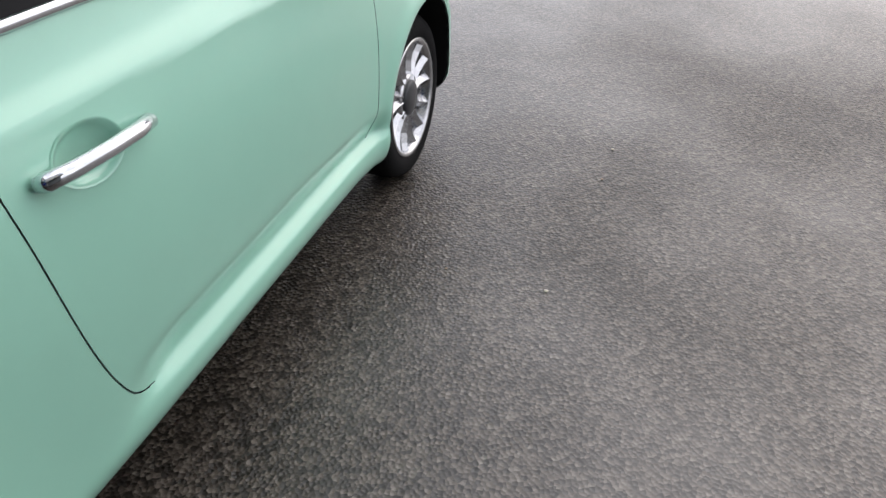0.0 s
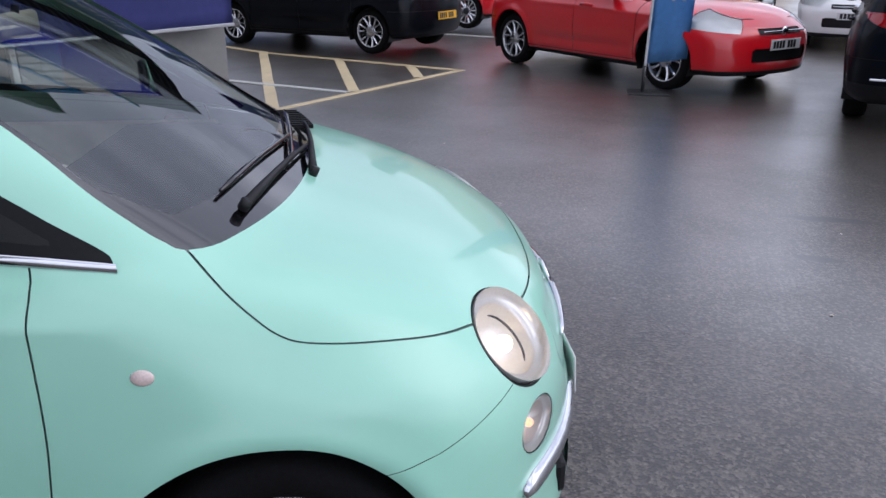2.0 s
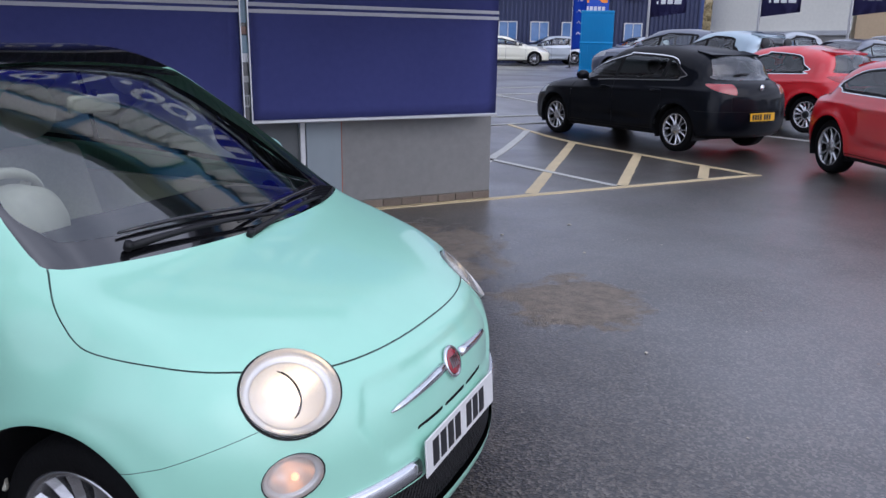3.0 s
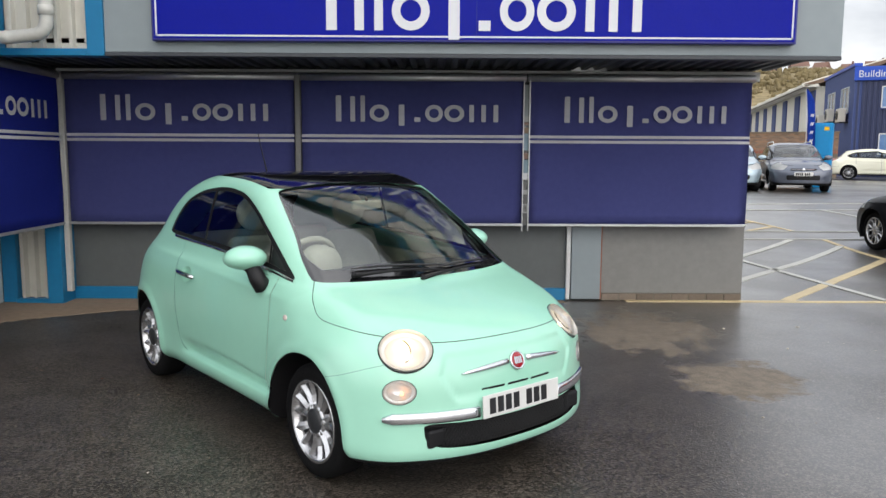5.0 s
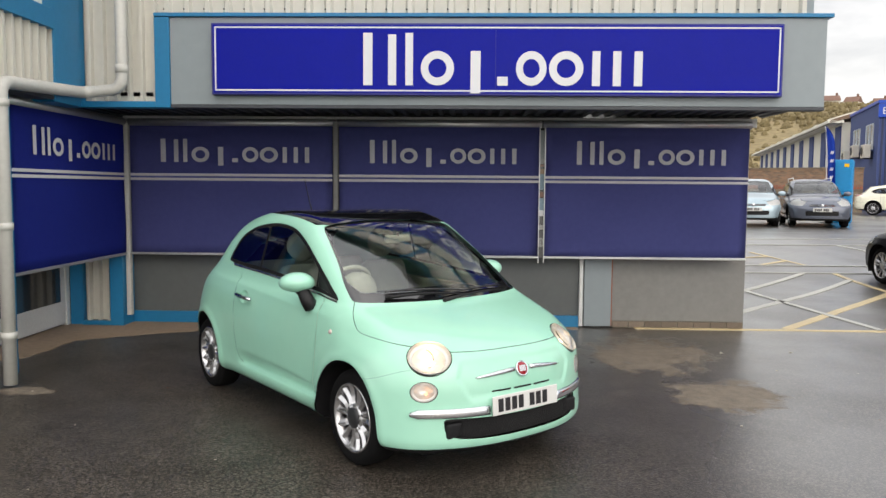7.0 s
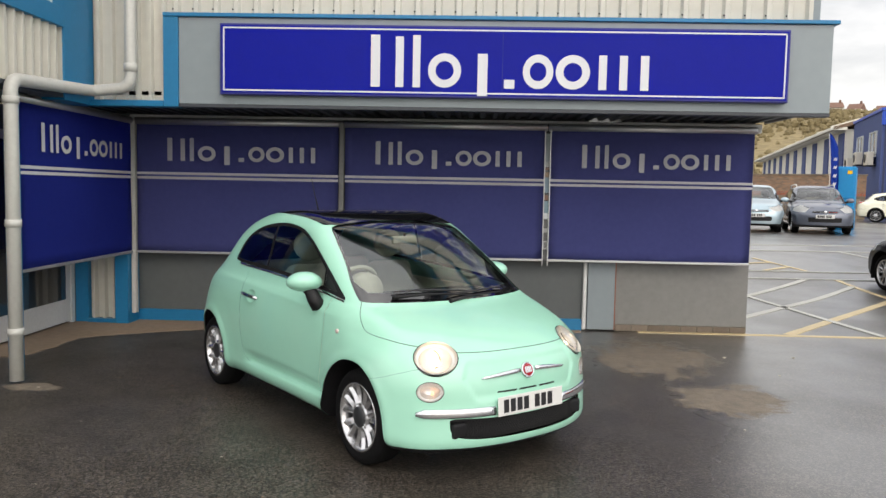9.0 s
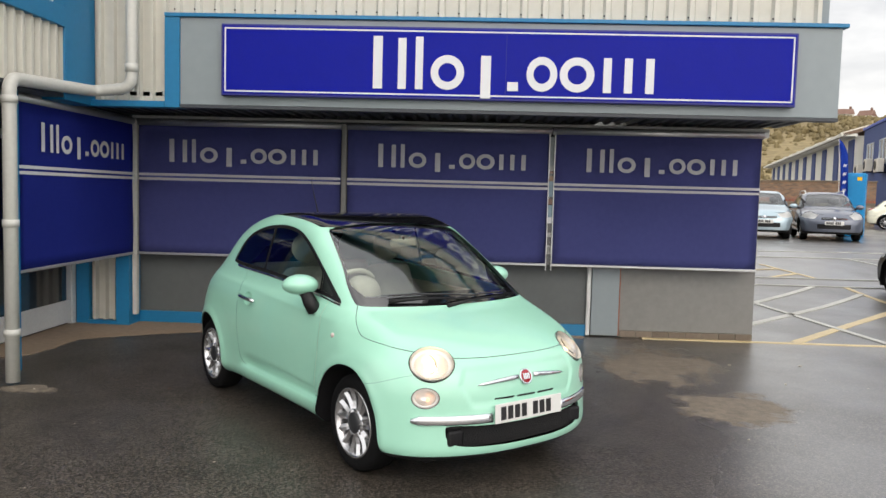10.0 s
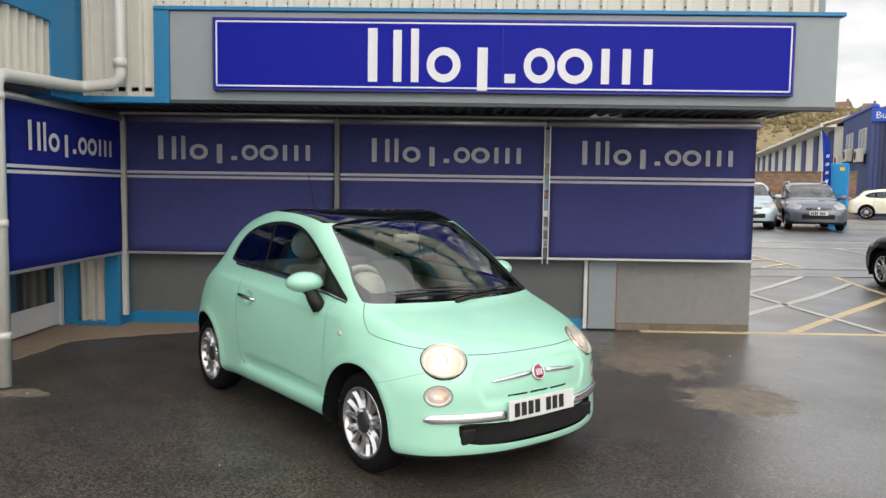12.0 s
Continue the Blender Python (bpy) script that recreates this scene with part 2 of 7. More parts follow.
def asphalt_material():
    """Wet tarmac: dark stone grains, damp film with smoother wet patches."""
    m = bpy.data.materials.new("wet_tarmac")
    m.use_nodes = True
    n, l = m.node_tree.nodes, m.node_tree.links
    b = n["Principled BSDF"]
    co = n.new("ShaderNodeTexCoord")
    stone = n.new("ShaderNodeTexVoronoi")
    stone.inputs["Scale"].default_value = 88.0
    fine = n.new("ShaderNodeTexNoise")
    fine.inputs["Scale"].default_value, fine.inputs["Detail"].default_value = 70.0, 4.0
    big = n.new("ShaderNodeTexNoise")
    big.inputs["Scale"].default_value, big.inputs["Detail"].default_value = 0.55, 6.0
    mid = n.new("ShaderNodeTexNoise")
    mid.inputs["Scale"].default_value, mid.inputs["Detail"].default_value = 3.2, 5.0
    for t in (stone, fine, big, mid):
        l.new(co.outputs["Object"], t.inputs["Vector"])
    # colour
    ramp = n.new("ShaderNodeValToRGB")
    ramp.color_ramp.elements[0].position, ramp.color_ramp.elements[0].color = 0.32, (0.018, 0.0148, 0.0115, 1)
    ramp.color_ramp.elements[1].position, ramp.color_ramp.elements[1].color = 0.80, (0.104, 0.087, 0.070, 1)
    grain = ramp.color_ramp.elements.new(0.97)
    grain.color = (0.135, 0.118, 0.098, 1)
    mixv = n.new("ShaderNodeMath")
    mixv.operation = "MULTIPLY_ADD"
    mixv.inputs[1].default_value = 0.55
    l.new(fine.outputs["Fac"], mixv.inputs[0])
    sc = n.new("ShaderNodeMath")
    sc.operation = "MULTIPLY"
    sc.inputs[1].default_value = 0.5
    l.new(mid.outputs["Fac"], sc.inputs[0])
    l.new(sc.outputs[0], mixv.inputs[2])
    speck = n.new("ShaderNodeMapRange")
    speck.inputs["From Min"].default_value, speck.inputs["From Max"].default_value = 0.15, 1.0
    speck.inputs["To Min"].default_value, speck.inputs["To Max"].default_value = -0.45, 0.52
    l.new(stone.outputs["Color"], speck.inputs["Value"])
    sadd = n.new("ShaderNodeMath")
    sadd.operation = "ADD"
    l.new(mixv.outputs[0], sadd.inputs[0])
    l.new(speck.outputs["Result"], sadd.inputs[1])
    l.new(sadd.outputs[0], ramp.inputs["Fac"])
    # patches with ragged outlines: dried dust, and dark soaked streaks
    def patches(places, push):
        found = None
        for cx, cy, ax, ay, turn in places:
            mp = n.new("ShaderNodeMapping")
            mp.vector_type = "TEXTURE"
            mp.inputs["Location"].default_value = (cx - SITE.x, cy - SITE.y, 0)
            mp.inputs["Rotation"].default_value = (0, 0, turn)
            mp.inputs["Scale"].default_value = (ax, ay, 1)
            l.new(co.outputs["Object"], mp.inputs["Vector"])
            ln = n.new("ShaderNodeVectorMath")
            ln.operation = "LENGTH"
            l.new(mp.outputs["Vector"], ln.inputs[0])
            ad = n.new("ShaderNodeMath")
            ad.operation = "MULTIPLY_ADD"
            ad.inputs[1].default_value = push
            l.new(rag.outputs["Fac"], ad.inputs[0])
            l.new(ln.outputs["Value"], ad.inputs[2])
            rg = n.new("ShaderNodeMapRange")
            rg.inputs["From Min"].default_value, rg.inputs["From Max"].default_value = push * 0.5 + 0.70, push * 0.5 + 0.98
            rg.inputs["To Min"].default_value, rg.inputs["To Max"].default_value = 1.0, 0.0
            l.new(ad.outputs[0], rg.inputs["Value"])
            if found is None:
                found = rg.outputs["Result"]
            else:
                mx = n.new("ShaderNodeMath")
                mx.operation = "MAXIMUM"
                l.new(found, mx.inputs[0])
                l.new(rg.outputs["Result"], mx.inputs[1])
                found = mx.outputs[0]
        return found
    rag = n.new("ShaderNodeTexNoise")
    rag.inputs["Scale"].default_value, rag.inputs["Detail"].default_value, rag.inputs["Roughness"].default_value = 3.0, 8.0, 0.72
    l.new(co.outputs["Object"], rag.inputs["Vector"])
    mask = patches(((4.66, 1.90, 0.62, 0.92, -0.15), (4.90, 0.38, 0.46, 0.56, -0.2), (-0.78, 0.14, 0.30, 0.13, -0.2)), 2.6)
    soak = patches(((5.40, -1.84, 0.16, 0.05, -1.3), (9.4, -3.5, 0.45, 0.16, -0.9), (6.1, -1.75, 0.25, 0.06, -1.2), (13.8, -3.9, 0.4, 0.12, -1.2)), 2.0)
    dust = n.new("ShaderNodeMixRGB")
    dust.inputs[2].default_value = (0.235, 0.195, 0.150, 1)
    sm = n.new("ShaderNodeMath")
    sm.operation = "MULTIPLY"
    grit = n.new("ShaderNodeTexNoise")
    grit.inputs["Scale"].default_value, grit.inputs["Detail"].default_value, grit.inputs["Roughness"].default_value = 9.0, 8.0, 0.75
    l.new(co.outputs["Object"], grit.inputs["Vector"])
    torn = n.new("ShaderNodeMapRange")
    torn.inputs["From Min"].default_value, torn.inputs["From Max"].default_value = 0.40, 0.60
    torn.inputs["To Min"].default_value, torn.inputs["To Max"].default_value = 0.45, 0.95
    l.new(grit.outputs["Fac"], torn.inputs["Value"])
    l.new(torn.outputs["Result"], sm.inputs[1])
    l.new(mask, sm.inputs[0])
    l.new(sm.outputs[0], dust.inputs[0])
    l.new(ramp.outputs["Color"], dust.inputs[1])
    dark = n.new("ShaderNodeMixRGB")
    dark.inputs[2].default_value = (0.008, 0.008, 0.008, 1)
    l.new(soak, dark.inputs[0])
    l.new(dust.outputs["Color"], dark.inputs[1])
    l.new(dark.outputs["Color"], b.inputs["Base Color"])
    # wetness: how smooth the film is
    wet = n.new("ShaderNodeMapRange")
    wet.inputs["From Min"].default_value, wet.inputs["From Max"].default_value = 0.40, 0.62
    l.new(big.outputs["Fac"], wet.inputs["Value"])
    # the ground under the canopy and close to the building stays rougher
    sep = n.new("ShaderNodeSeparateXYZ")
    l.new(co.outputs["Object"], sep.inputs[0])
    dry = n.new("ShaderNodeMapRange")
    dry.inputs["From Min"].default_value, dry.inputs["From Max"].default_value = 2.0, 5.2
    dry.interpolation_type = "SMOOTHSTEP"
    l.new(sep.outputs["X"], dry.inputs["Value"])
    wm = n.new("ShaderNodeMath")
    wm.operation = "MULTIPLY_ADD"
    wm.inputs[1].default_value = 0.7
    l.new(dry.outputs["Result"], wm.inputs[0])
    ws = n.new("ShaderNodeMath")
    ws.operation = "MULTIPLY"
    ws.inputs[1].default_value = 0.3
    l.new(wet.outputs["Result"], ws.inputs[0])
    l.new(ws.outputs[0], wm.inputs[2])
    rough = n.new("ShaderNodeMapRange")
    rough.inputs["To Min"].default_value, rough.inputs["To Max"].default_value = 0.46, 0.17
    l.new(wm.outputs[0], rough.inputs["Value"])
    rmix = n.new("ShaderNodeMath")
    rmix.operation = "MULTIPLY_ADD"
    rmix.inputs[1].default_value = 0.35
    l.new(mask, rmix.inputs[0])
    l.new(rough.outputs["Result"], rmix.inputs[2])
    l.new(rmix.outputs[0], b.inputs["Roughness"])
    b.inputs["Specular IOR Level"].default_value = 0.5
    b.inputs["IOR"].default_value = 1.4
    cw = n.new("ShaderNodeMath")
    cw.operation = "MULTIPLY"
    cw.inputs[1].default_value = 1.0
    l.new(wm.outputs[0], cw.inputs[0])
    cd = n.new("ShaderNodeMath")
    cd.operation = "MULTIPLY_ADD"
    cd.inputs[1].default_value, cd.use_clamp = -0.8, True
    l.new(mask, cd.inputs[0])
    l.new(cw.outputs[0], cd.inputs[2])
    l.new(cd.outputs[0], b.inputs["Coat Weight"])
    b.inputs["Coat Roughness"].default_value = 0.34
    b.inputs["Coat IOR"].default_value = 2.15
    bump = n.new("ShaderNodeBump")
    bump.inputs["Distance"].default_value = 0.0042
    bs = n.new("ShaderNodeMapRange")
    bs.inputs["To Min"].default_value, bs.inputs["To Max"].default_value = 1.0, 0.5
    l.new(wm.outputs[0], bs.inputs["Value"])
    clump = n.new("ShaderNodeTexNoise")
    clump.inputs["Scale"].default_value, clump.inputs["Detail"].default_value, clump.inputs["Roughness"].default_value = 16.0, 5.0, 0.65
    l.new(co.outputs["Object"], clump.inputs["Vector"])
    cr = n.new("ShaderNodeMapRange")
    cr.inputs["From Min"].default_value, cr.inputs["From Max"].default_value = 0.42, 0.60
    cr.inputs["To Min"].default_value, cr.inputs["To Max"].default_value = 0.65, 1.25
    l.new(clump.outputs["Fac"], cr.inputs["Value"])
    cm = n.new("ShaderNodeMath")
    cm.operation = "MULTIPLY"
    l.new(cr.outputs["Result"], cm.inputs[0])
    l.new(bs.outputs["Result"], cm.inputs[1])
    l.new(cm.outputs[0], bump.inputs["Strength"])
    l.new(stone.outputs["Distance"], bump.inputs["Height"])
    l.new(bump.outputs["Normal"], b.inputs["Normal"])
    return m


TARMAC = asphalt_material()


# ---------------------------------------------------------------- mesh helpers
def obj(name, bm, mat, parent=None, label="", smooth=False):
    """Links a bmesh as one mesh object, under a parent if one is given."""
    me = bpy.data.meshes.new(name)
    bm.to_mesh(me)
    bm.free()
    if smooth:
        for p in me.polygons:
            p.use_smooth = True
    mats = mat if isinstance(mat, (list, tuple)) else [mat]
    for k in mats:
        me.materials.append(k)
    ob = new(name, me)
    ob.parent = parent
    if parent is None:
        ob.location = SITE
    if label:
        tagged(ob, label)
    return ob


def part(name, bm, mat, parent, label="", smooth=False):
    return obj(name, bm, mat, parent, label, smooth)


def empty(name, m, label, category, group="", kind=""):
    ob = new(name)
    ob.empty_display_size = 0.1
    ob.matrix_world = m
    return tagged(ob, label, category, group, kind)


def box(x0, x1, y0, y1, z0, z1, bevel=0.0, bm=None, segments=1):
    bm = bm or bmesh.new()
    before = set(bm.verts)
    r = bmesh.ops.create_cube(bm, size=1.0)
    for v in r["verts"]:
        v.co = Vector(((x0 + x1) / 2 + v.co.x * (x1 - x0), (y0 + y1) / 2 + v.co.y * (y1 - y0), (z0 + z1) / 2 + v.co.z * (z1 - z0)))
    if bevel > 0:
        edges = {e for v in r["verts"] for e in v.link_edges}
        bmesh.ops.bevel(bm, geom=list(edges), offset=bevel, segments=segments, affect="EDGES", profile=0.5)
    return bm


def tube(points, radius, sides=12, bm=None, close=False, caps=True):
    """A round bar along points; radius may be one number or one for each point."""
    bm = bm or bmesh.new()
    pts = [Vector(p) for p in points]
    rad = radius if isinstance(radius, (list, tuple)) else [radius] * len(pts)
    rings = []
    up = Vector((0, 0, 1))
    for i, p in enumerate(pts):
        a, c = pts[i - 1 if i or close else 0], pts[(i + 1) % len(pts) if close else min(i + 1, len(pts) - 1)]
        d = (c - a).normalized()
        if i == 0:
            n1 = d.cross(up if abs(d.z) < 0.9 else Vector((1, 0, 0))).normalized()
        else:
            n1 = (n1 - d * n1.dot(d)).normalized()
        n2 = d.cross(n1)
        rings.append([bm.verts.new(p + (n1 * math.cos(k * math.tau / sides) + n2 * math.sin(k * math.tau / sides)) * rad[i]) for k in range(sides)])
    for i in range(len(rings) if close else len(rings) - 1):
        a, b = rings[i], rings[(i + 1) % len(rings)]
        for k in range(sides):
            bm.faces.new((a[k], a[(k + 1) % sides], b[(k + 1) % sides], b[k]))
    if caps and not close:
        bm.faces.new(rings[0][::-1])
        bm.faces.new(rings[-1])
    return bm


def bend(points, radius, steps=6):
    """Rounds the corners of a polyline."""
    pts = [Vector(p) for p in points]
    out = [pts[0]]
    for a, b, c in zip(pts, pts[1:], pts[2:]):
        u, v = (a - b).normalized(), (c - b).normalized()
        p, q = b + u * radius, b + v * radius
        for i in range(steps + 1):
            t = i / steps
            out.append(p * (1 - t) ** 2 + b * 2 * t * (1 - t) + q * t * t)
    return out + [pts[-1]]


def lathe(profile, sides=32, bm=None, axis="y", closed=False, caps=True):
    """Turns (radius, along) pairs about an axis through the origin."""
    bm = bm or bmesh.new()
    rings = []
    for r, h in profile:
        ring = []
        for k in range(sides):
            a = k * math.tau / sides
            c, s = r * math.cos(a), r * math.sin(a)
            ring.append(bm.verts.new((c, h, s) if axis == "y" else ((c, s, h) if axis == "z" else (h, c, s))))
        rings.append(ring)
    pairs = list(zip(rings, rings[1:])) + ([(rings[-1], rings[0])] if closed else [])
    for a, b in pairs:
        for k in range(sides):
            bm.faces.new((a[k], a[(k + 1) % sides], b[(k + 1) % sides], b[k]))
    if caps and not closed:
        for ring in (rings[0], rings[-1]):
            if (ring[0].co - ring[1].co).length > 1e-4:
                bm.faces.new(ring)
    bmesh.ops.recalc_face_normals(bm, faces=bm.faces)
    return bm


def prism(outline, plane, a, b, bm=None):
    """A flat outline of 2D points pushed from a to b along the axis square to its plane ('xy', 'xz' or 'yz')."""
    bm = bm or bmesh.new()

    def at(p, h):
        return {"xy": (p[0], p[1], h), "xz": (p[0], h, p[1]), "yz": (h, p[0], p[1])}[plane]
    lo, hi = [bm.verts.new(at(p, a)) for p in outline], [bm.verts.new(at(p, b)) for p in outline]
    n = len(outline)
    faces = [bm.faces.new(lo[::-1]), bm.faces.new(hi)]
    for i in range(n):
        faces.append(bm.faces.new((lo[i], lo[(i + 1) % n], hi[(i + 1) % n], hi[i])))
    bmesh.ops.recalc_face_normals(bm, faces=faces)
    return bm


def smoothstep(a, b, x):
    t = np.clip((x - a) / (b - a), 0, 1)
    return t * t * (3 - 2 * t)


def ground_z(x, y):
    """The yard is level at the building and rises gently towards its far side."""
    return float(0.55 * smoothstep(6.5, 14.0, np.float64(y)))


# ---------------------------------------------------------------- car bodies
def spline(points, n=8, closed=False):
    """Catmull-Rom curve through 2D points."""
    p = np.array(points, float)
    if closed:
        p = np.vstack([p[-1], p, p[0], p[1]])
    else:
        p = np.vstack([2 * p[0] - p[1], p, 2 * p[-1] - p[-2]])
    out = []
    for i in range(1, len(p) - 2):
        for t in np.linspace(0, 1, n, endpoint=False):
            out.append(0.5 * (2 * p[i] + (p[i + 1] - p[i - 1]) * t + (2 * p[i - 1] - 5 * p[i] + 4 * p[i + 1] - p[i + 2]) * t * t + (3 * p[i] - p[i - 1] - 3 * p[i + 1] + p[i + 2]) * t ** 3))
    if not closed:
        out.append(p[-2])
    return np.array(out)


def poly_distance(px, pz, poly):
    """Signed distance of points to a closed polygon (negative inside)."""
    px, pz = np.asarray(px, float), np.asarray(pz, float)
    best = np.full(px.shape, 1e9)
    inside = np.zeros(px.shape, bool)
    for a, b in zip(poly, np.roll(poly, -1, axis=0)):
        ex, ez = b - a
        wx, wz = px - a[0], pz - a[1]
        t = np.clip((wx * ex + wz * ez) / max(ex * ex + ez * ez, 1e-12), 0, 1)
        best = np.minimum(best, (wx - ex * t) ** 2 + (wz - ez * t) ** 2)
        cross = ((a[1] > pz) != (b[1] > pz))
        if cross.any() and abs(ez) > 1e-12:
            inside ^= cross & (px < ex * (pz - a[1]) / ez + a[0])
    return np.sqrt(best) * np.where(inside, -1, 1)


def line_distance(px, pz, line):
    """Signed distance to an open polyline: positive on its left."""
    px, pz = np.asarray(px, float), np.asarray(pz, float)
    best, sign = np.full(px.shape, 1e9), np.ones(px.shape)
    m = len(line) - 1
    for i in range(m):
        a, b = line[i], line[i + 1]
        ex, ez = b - a
        wx, wz = px - a[0], pz - a[1]
        t = (wx * ex + wz * ez) / max(ex * ex + ez * ez, 1e-12)
        t = np.clip(t, -1e9 if i == 0 else 0, 1e9 if i == m - 1 else 1)
        d = (wx - ex * t) ** 2 + (wz - ez * t) ** 2
        near = d < best
        best = np.where(near, d, best)
        sign = np.where(near, np.where(ex * wz - ez * wx >= 0, 1, -1), sign)
    return np.sqrt(best) * sign


def smax(a, b, k):
    h = np.maximum(k - np.abs(a - b), 0) / k
    return np.maximum(a, b) + h * h * k * 0.25


class Shell:
    """A car's outer skin: where the side outline, the plan and the section meet, with rounded edges. It is cut into panels along curves."""

    def __init__(self, outline, plan, section, nose, tail, round_by=0.2, crown=0.1, cell=0.02, dents=None, swell=None):
        self.poly = spline(outline, 6, True)
        self.plan, self.section = np.array(plan, float), np.array(section, float)
        self.nose, self.tail, self.k, self.crown, self.dents, self.swell = nose, tail, round_by, crown, dents, swell
        self.x0, self.x1 = self.poly[:, 0].min() - 0.45, self.poly[:, 0].max() + 0.45
        self.z0, self.z1 = -0.1, self.poly[:, 1].max() + 0.3
        self.step = 0.01
        gx, gz = np.arange(self.x0, self.x1, self.step), np.arange(self.z0, self.z1, self.step)
        X, Z = np.meshgrid(gx, gz, indexing="ij")
        self.grid = poly_distance(X, Z, self.poly)
        self.mesh(cell)

    def side(self, x, z):
        u, v = (x - self.x0) / self.step, (z - self.z0) / self.step
        i, j = np.clip(u.astype(int), 0, self.grid.shape[0] - 2), np.clip(v.astype(int), 0, self.grid.shape[1] - 2)
        a, b = np.clip(u - i, 0, 1), np.clip(v - j, 0, 1)
        g = self.grid
        return (g[i, j] * (1 - a) + g[i + 1, j] * a) * (1 - b) + (g[i, j + 1] * (1 - a) + g[i + 1, j + 1] * a) * b

    def half(self, x, z):
        w = np.interp(x, self.plan[:, 0], self.plan[:, 1]) + np.interp(z, self.section[:, 0], self.section[:, 1])
        return w + self.dents(x, z) if self.dents else w

    def field(self, p):
        x, y, z = p[..., 0], np.abs(p[..., 1]), p[..., 2]
        lo, hi = self.poly[:, 0].min(), self.poly[:, 0].max()
        mid = (lo + hi) / 2
        fwd = smoothstep(mid - 0.3, mid + 0.5, x)
        relief = 1 - (self.nose[2] if len(self.nose) > 2 else 0) * smoothstep(0.74, 0.94, z)
        shift = fwd * relief * self.nose[0] * (y / 0.6) ** self.nose[1] - (1 - fwd) * self.tail[0] * (y / 0.6) ** self.tail[1]
        if self.swell:
            shift = shift + self.swell(x, y, z)
        zz = z + self.crown * y * y * smoothstep(0.55, 0.9, z)
        k = self.k[0] + (self.k[1] - self.k[0]) * smoothstep(0.45, 0.80, z) + (self.k[2] - self.k[1]) * smoothstep(0.95, 1.15, z)
        return smax(self.side(x + shift, zz), (y - self.half(x, z)), k)

    def normal(self, p):
        e = 0.008
        g = np.stack([self.field(p + np.array(d) * e) - self.field(p - np.array(d) * e) for d in ((1, 0, 0), (0, 1, 0), (0, 0, 1))], -1) / (2 * e)
        return g

    def settle(self, p, steps=3):
        for _ in range(steps):
            g = self.normal(p)
            p = p - g * (self.field(p) / np.maximum((g * g).sum(-1), 0.05))[..., None]
        return p

    def mesh(self, cell):
        lo, hi = self.poly.min(0), self.poly.max(0)
        ax = [np.arange(lo[0] - 2 * cell, hi[0] + 3 * cell, cell), np.arange(-1.02, 1.02 + cell, cell), np.arange(lo[1] - 2 * cell, hi[1] + 3 * cell, cell)]
        G = np.stack(np.meshgrid(*ax, indexing="ij"), -1)
        f = self.field(G)
        s = f < 0
        n = np.array(f.shape) - 1
        total, count = np.zeros((*n, 3)), np.zeros(tuple(n))
        corner = [(i, j, k) for i in (0, 1) for j in (0, 1) for k in (0, 1)]

        def at(a, c):
            return a[c[0]:c[0] + n[0], c[1]:c[1] + n[1], c[2]:c[2] + n[2]]
        for c in corner:
            for d in range(3):
                if c[d]:
                    continue
                e = list(c)
                e[d] = 1
                fa, fb = at(f, c), at(f, e)
                hit = (fa < 0) != (fb < 0)
                t = np.where(hit, fa / np.where(hit, fa - fb, 1), 0)
                for q in range(3):
                    total[..., q] += np.where(hit, c[q] + (t if q == d else 0), 0)
                count += hit
        used = count > 0
        index = -np.ones(tuple(n), int)
        index[used] = np.arange(used.sum())
        base = np.argwhere(used)
        V = np.array([a[0] for a in ax]) + (base + total[used] / count[used][:, None]) * cell
        quads = []
        for d in range(3):
            u, w = (d + 1) % 3, (d + 2) % 3
            a = np.take(s, range(0, s.shape[d] - 1), axis=d)
            b = np.take(s, range(1, s.shape[d]), axis=d)
            for flip, sel in ((False, a & ~b), (True, ~a & b)):
                q = np.argwhere(sel)
                q = q[(q[:, u] > 0) & (q[:, w] > 0) & (q[:, u] < n[u]) & (q[:, w] < n[w]) & (q[:, d] < n[d])]
                if not len(q):
                    continue
                o = []
                for du, dw in ((-1, -1), (0, -1), (0, 0), (-1, 0)):
                    r = q.copy()
                    r[:, u] += du
                    r[:, w] += dw
                    o.append(index[r[:, 0], r[:, 1], r[:, 2]])
                o = np.stack(o, -1)
                quads.append(o[:, ::-1] if flip else o)
        Q = np.vstack(quads)
        self.V = self.settle(V)
        self.T = np.vstack([Q[:, [0, 1, 2]], Q[:, [0, 2, 3]]])
        self.L = np.zeros(len(self.T), int)
        self.names = ["body"]

    def label(self, name):
        if name not in self.names:
            self.names.append(name)
        return self.names.index(name)

    def cut(self, among, value, inside, where=None):
        """Splits the triangles of the given panels along value = 0; the part where value < 0 becomes the panel 'inside'."""
        v = value(self.V)
        v = np.where(np.abs(v) < 1e-6, 1e-6, v)
        ids = [self.label(a) for a in among]
        to = self.label(inside)
        pick = np.isin(self.L, ids)
        if where is not None:
            pick &= where(self.V[self.T].mean(1))
        neg = v < 0
        k = neg[self.T].sum(1)
        whole = pick & (k == 3)
        self.L[whole] = to
        mixed = np.where(pick & (k > 0) & (k < 3))[0]
        if not len(mixed):
            return
        T = self.T[mixed].copy()
        kk = k[mixed]
        lone = np.where(kk == 1, neg[T].argmax(1), (~neg[T]).argmax(1))
        for r in (1, 2):
            sel = lone == r
            T[sel] = np.roll(T[sel], -r, axis=1)
        E = np.vstack([T[:, [0, 1]], T[:, [0, 2]]])
        Es = np.sort(E, 1)
        uniq, inv = np.unique(Es, axis=0, return_inverse=True)
        inv = inv.ravel()
        a, b = uniq[:, 0], uniq[:, 1]
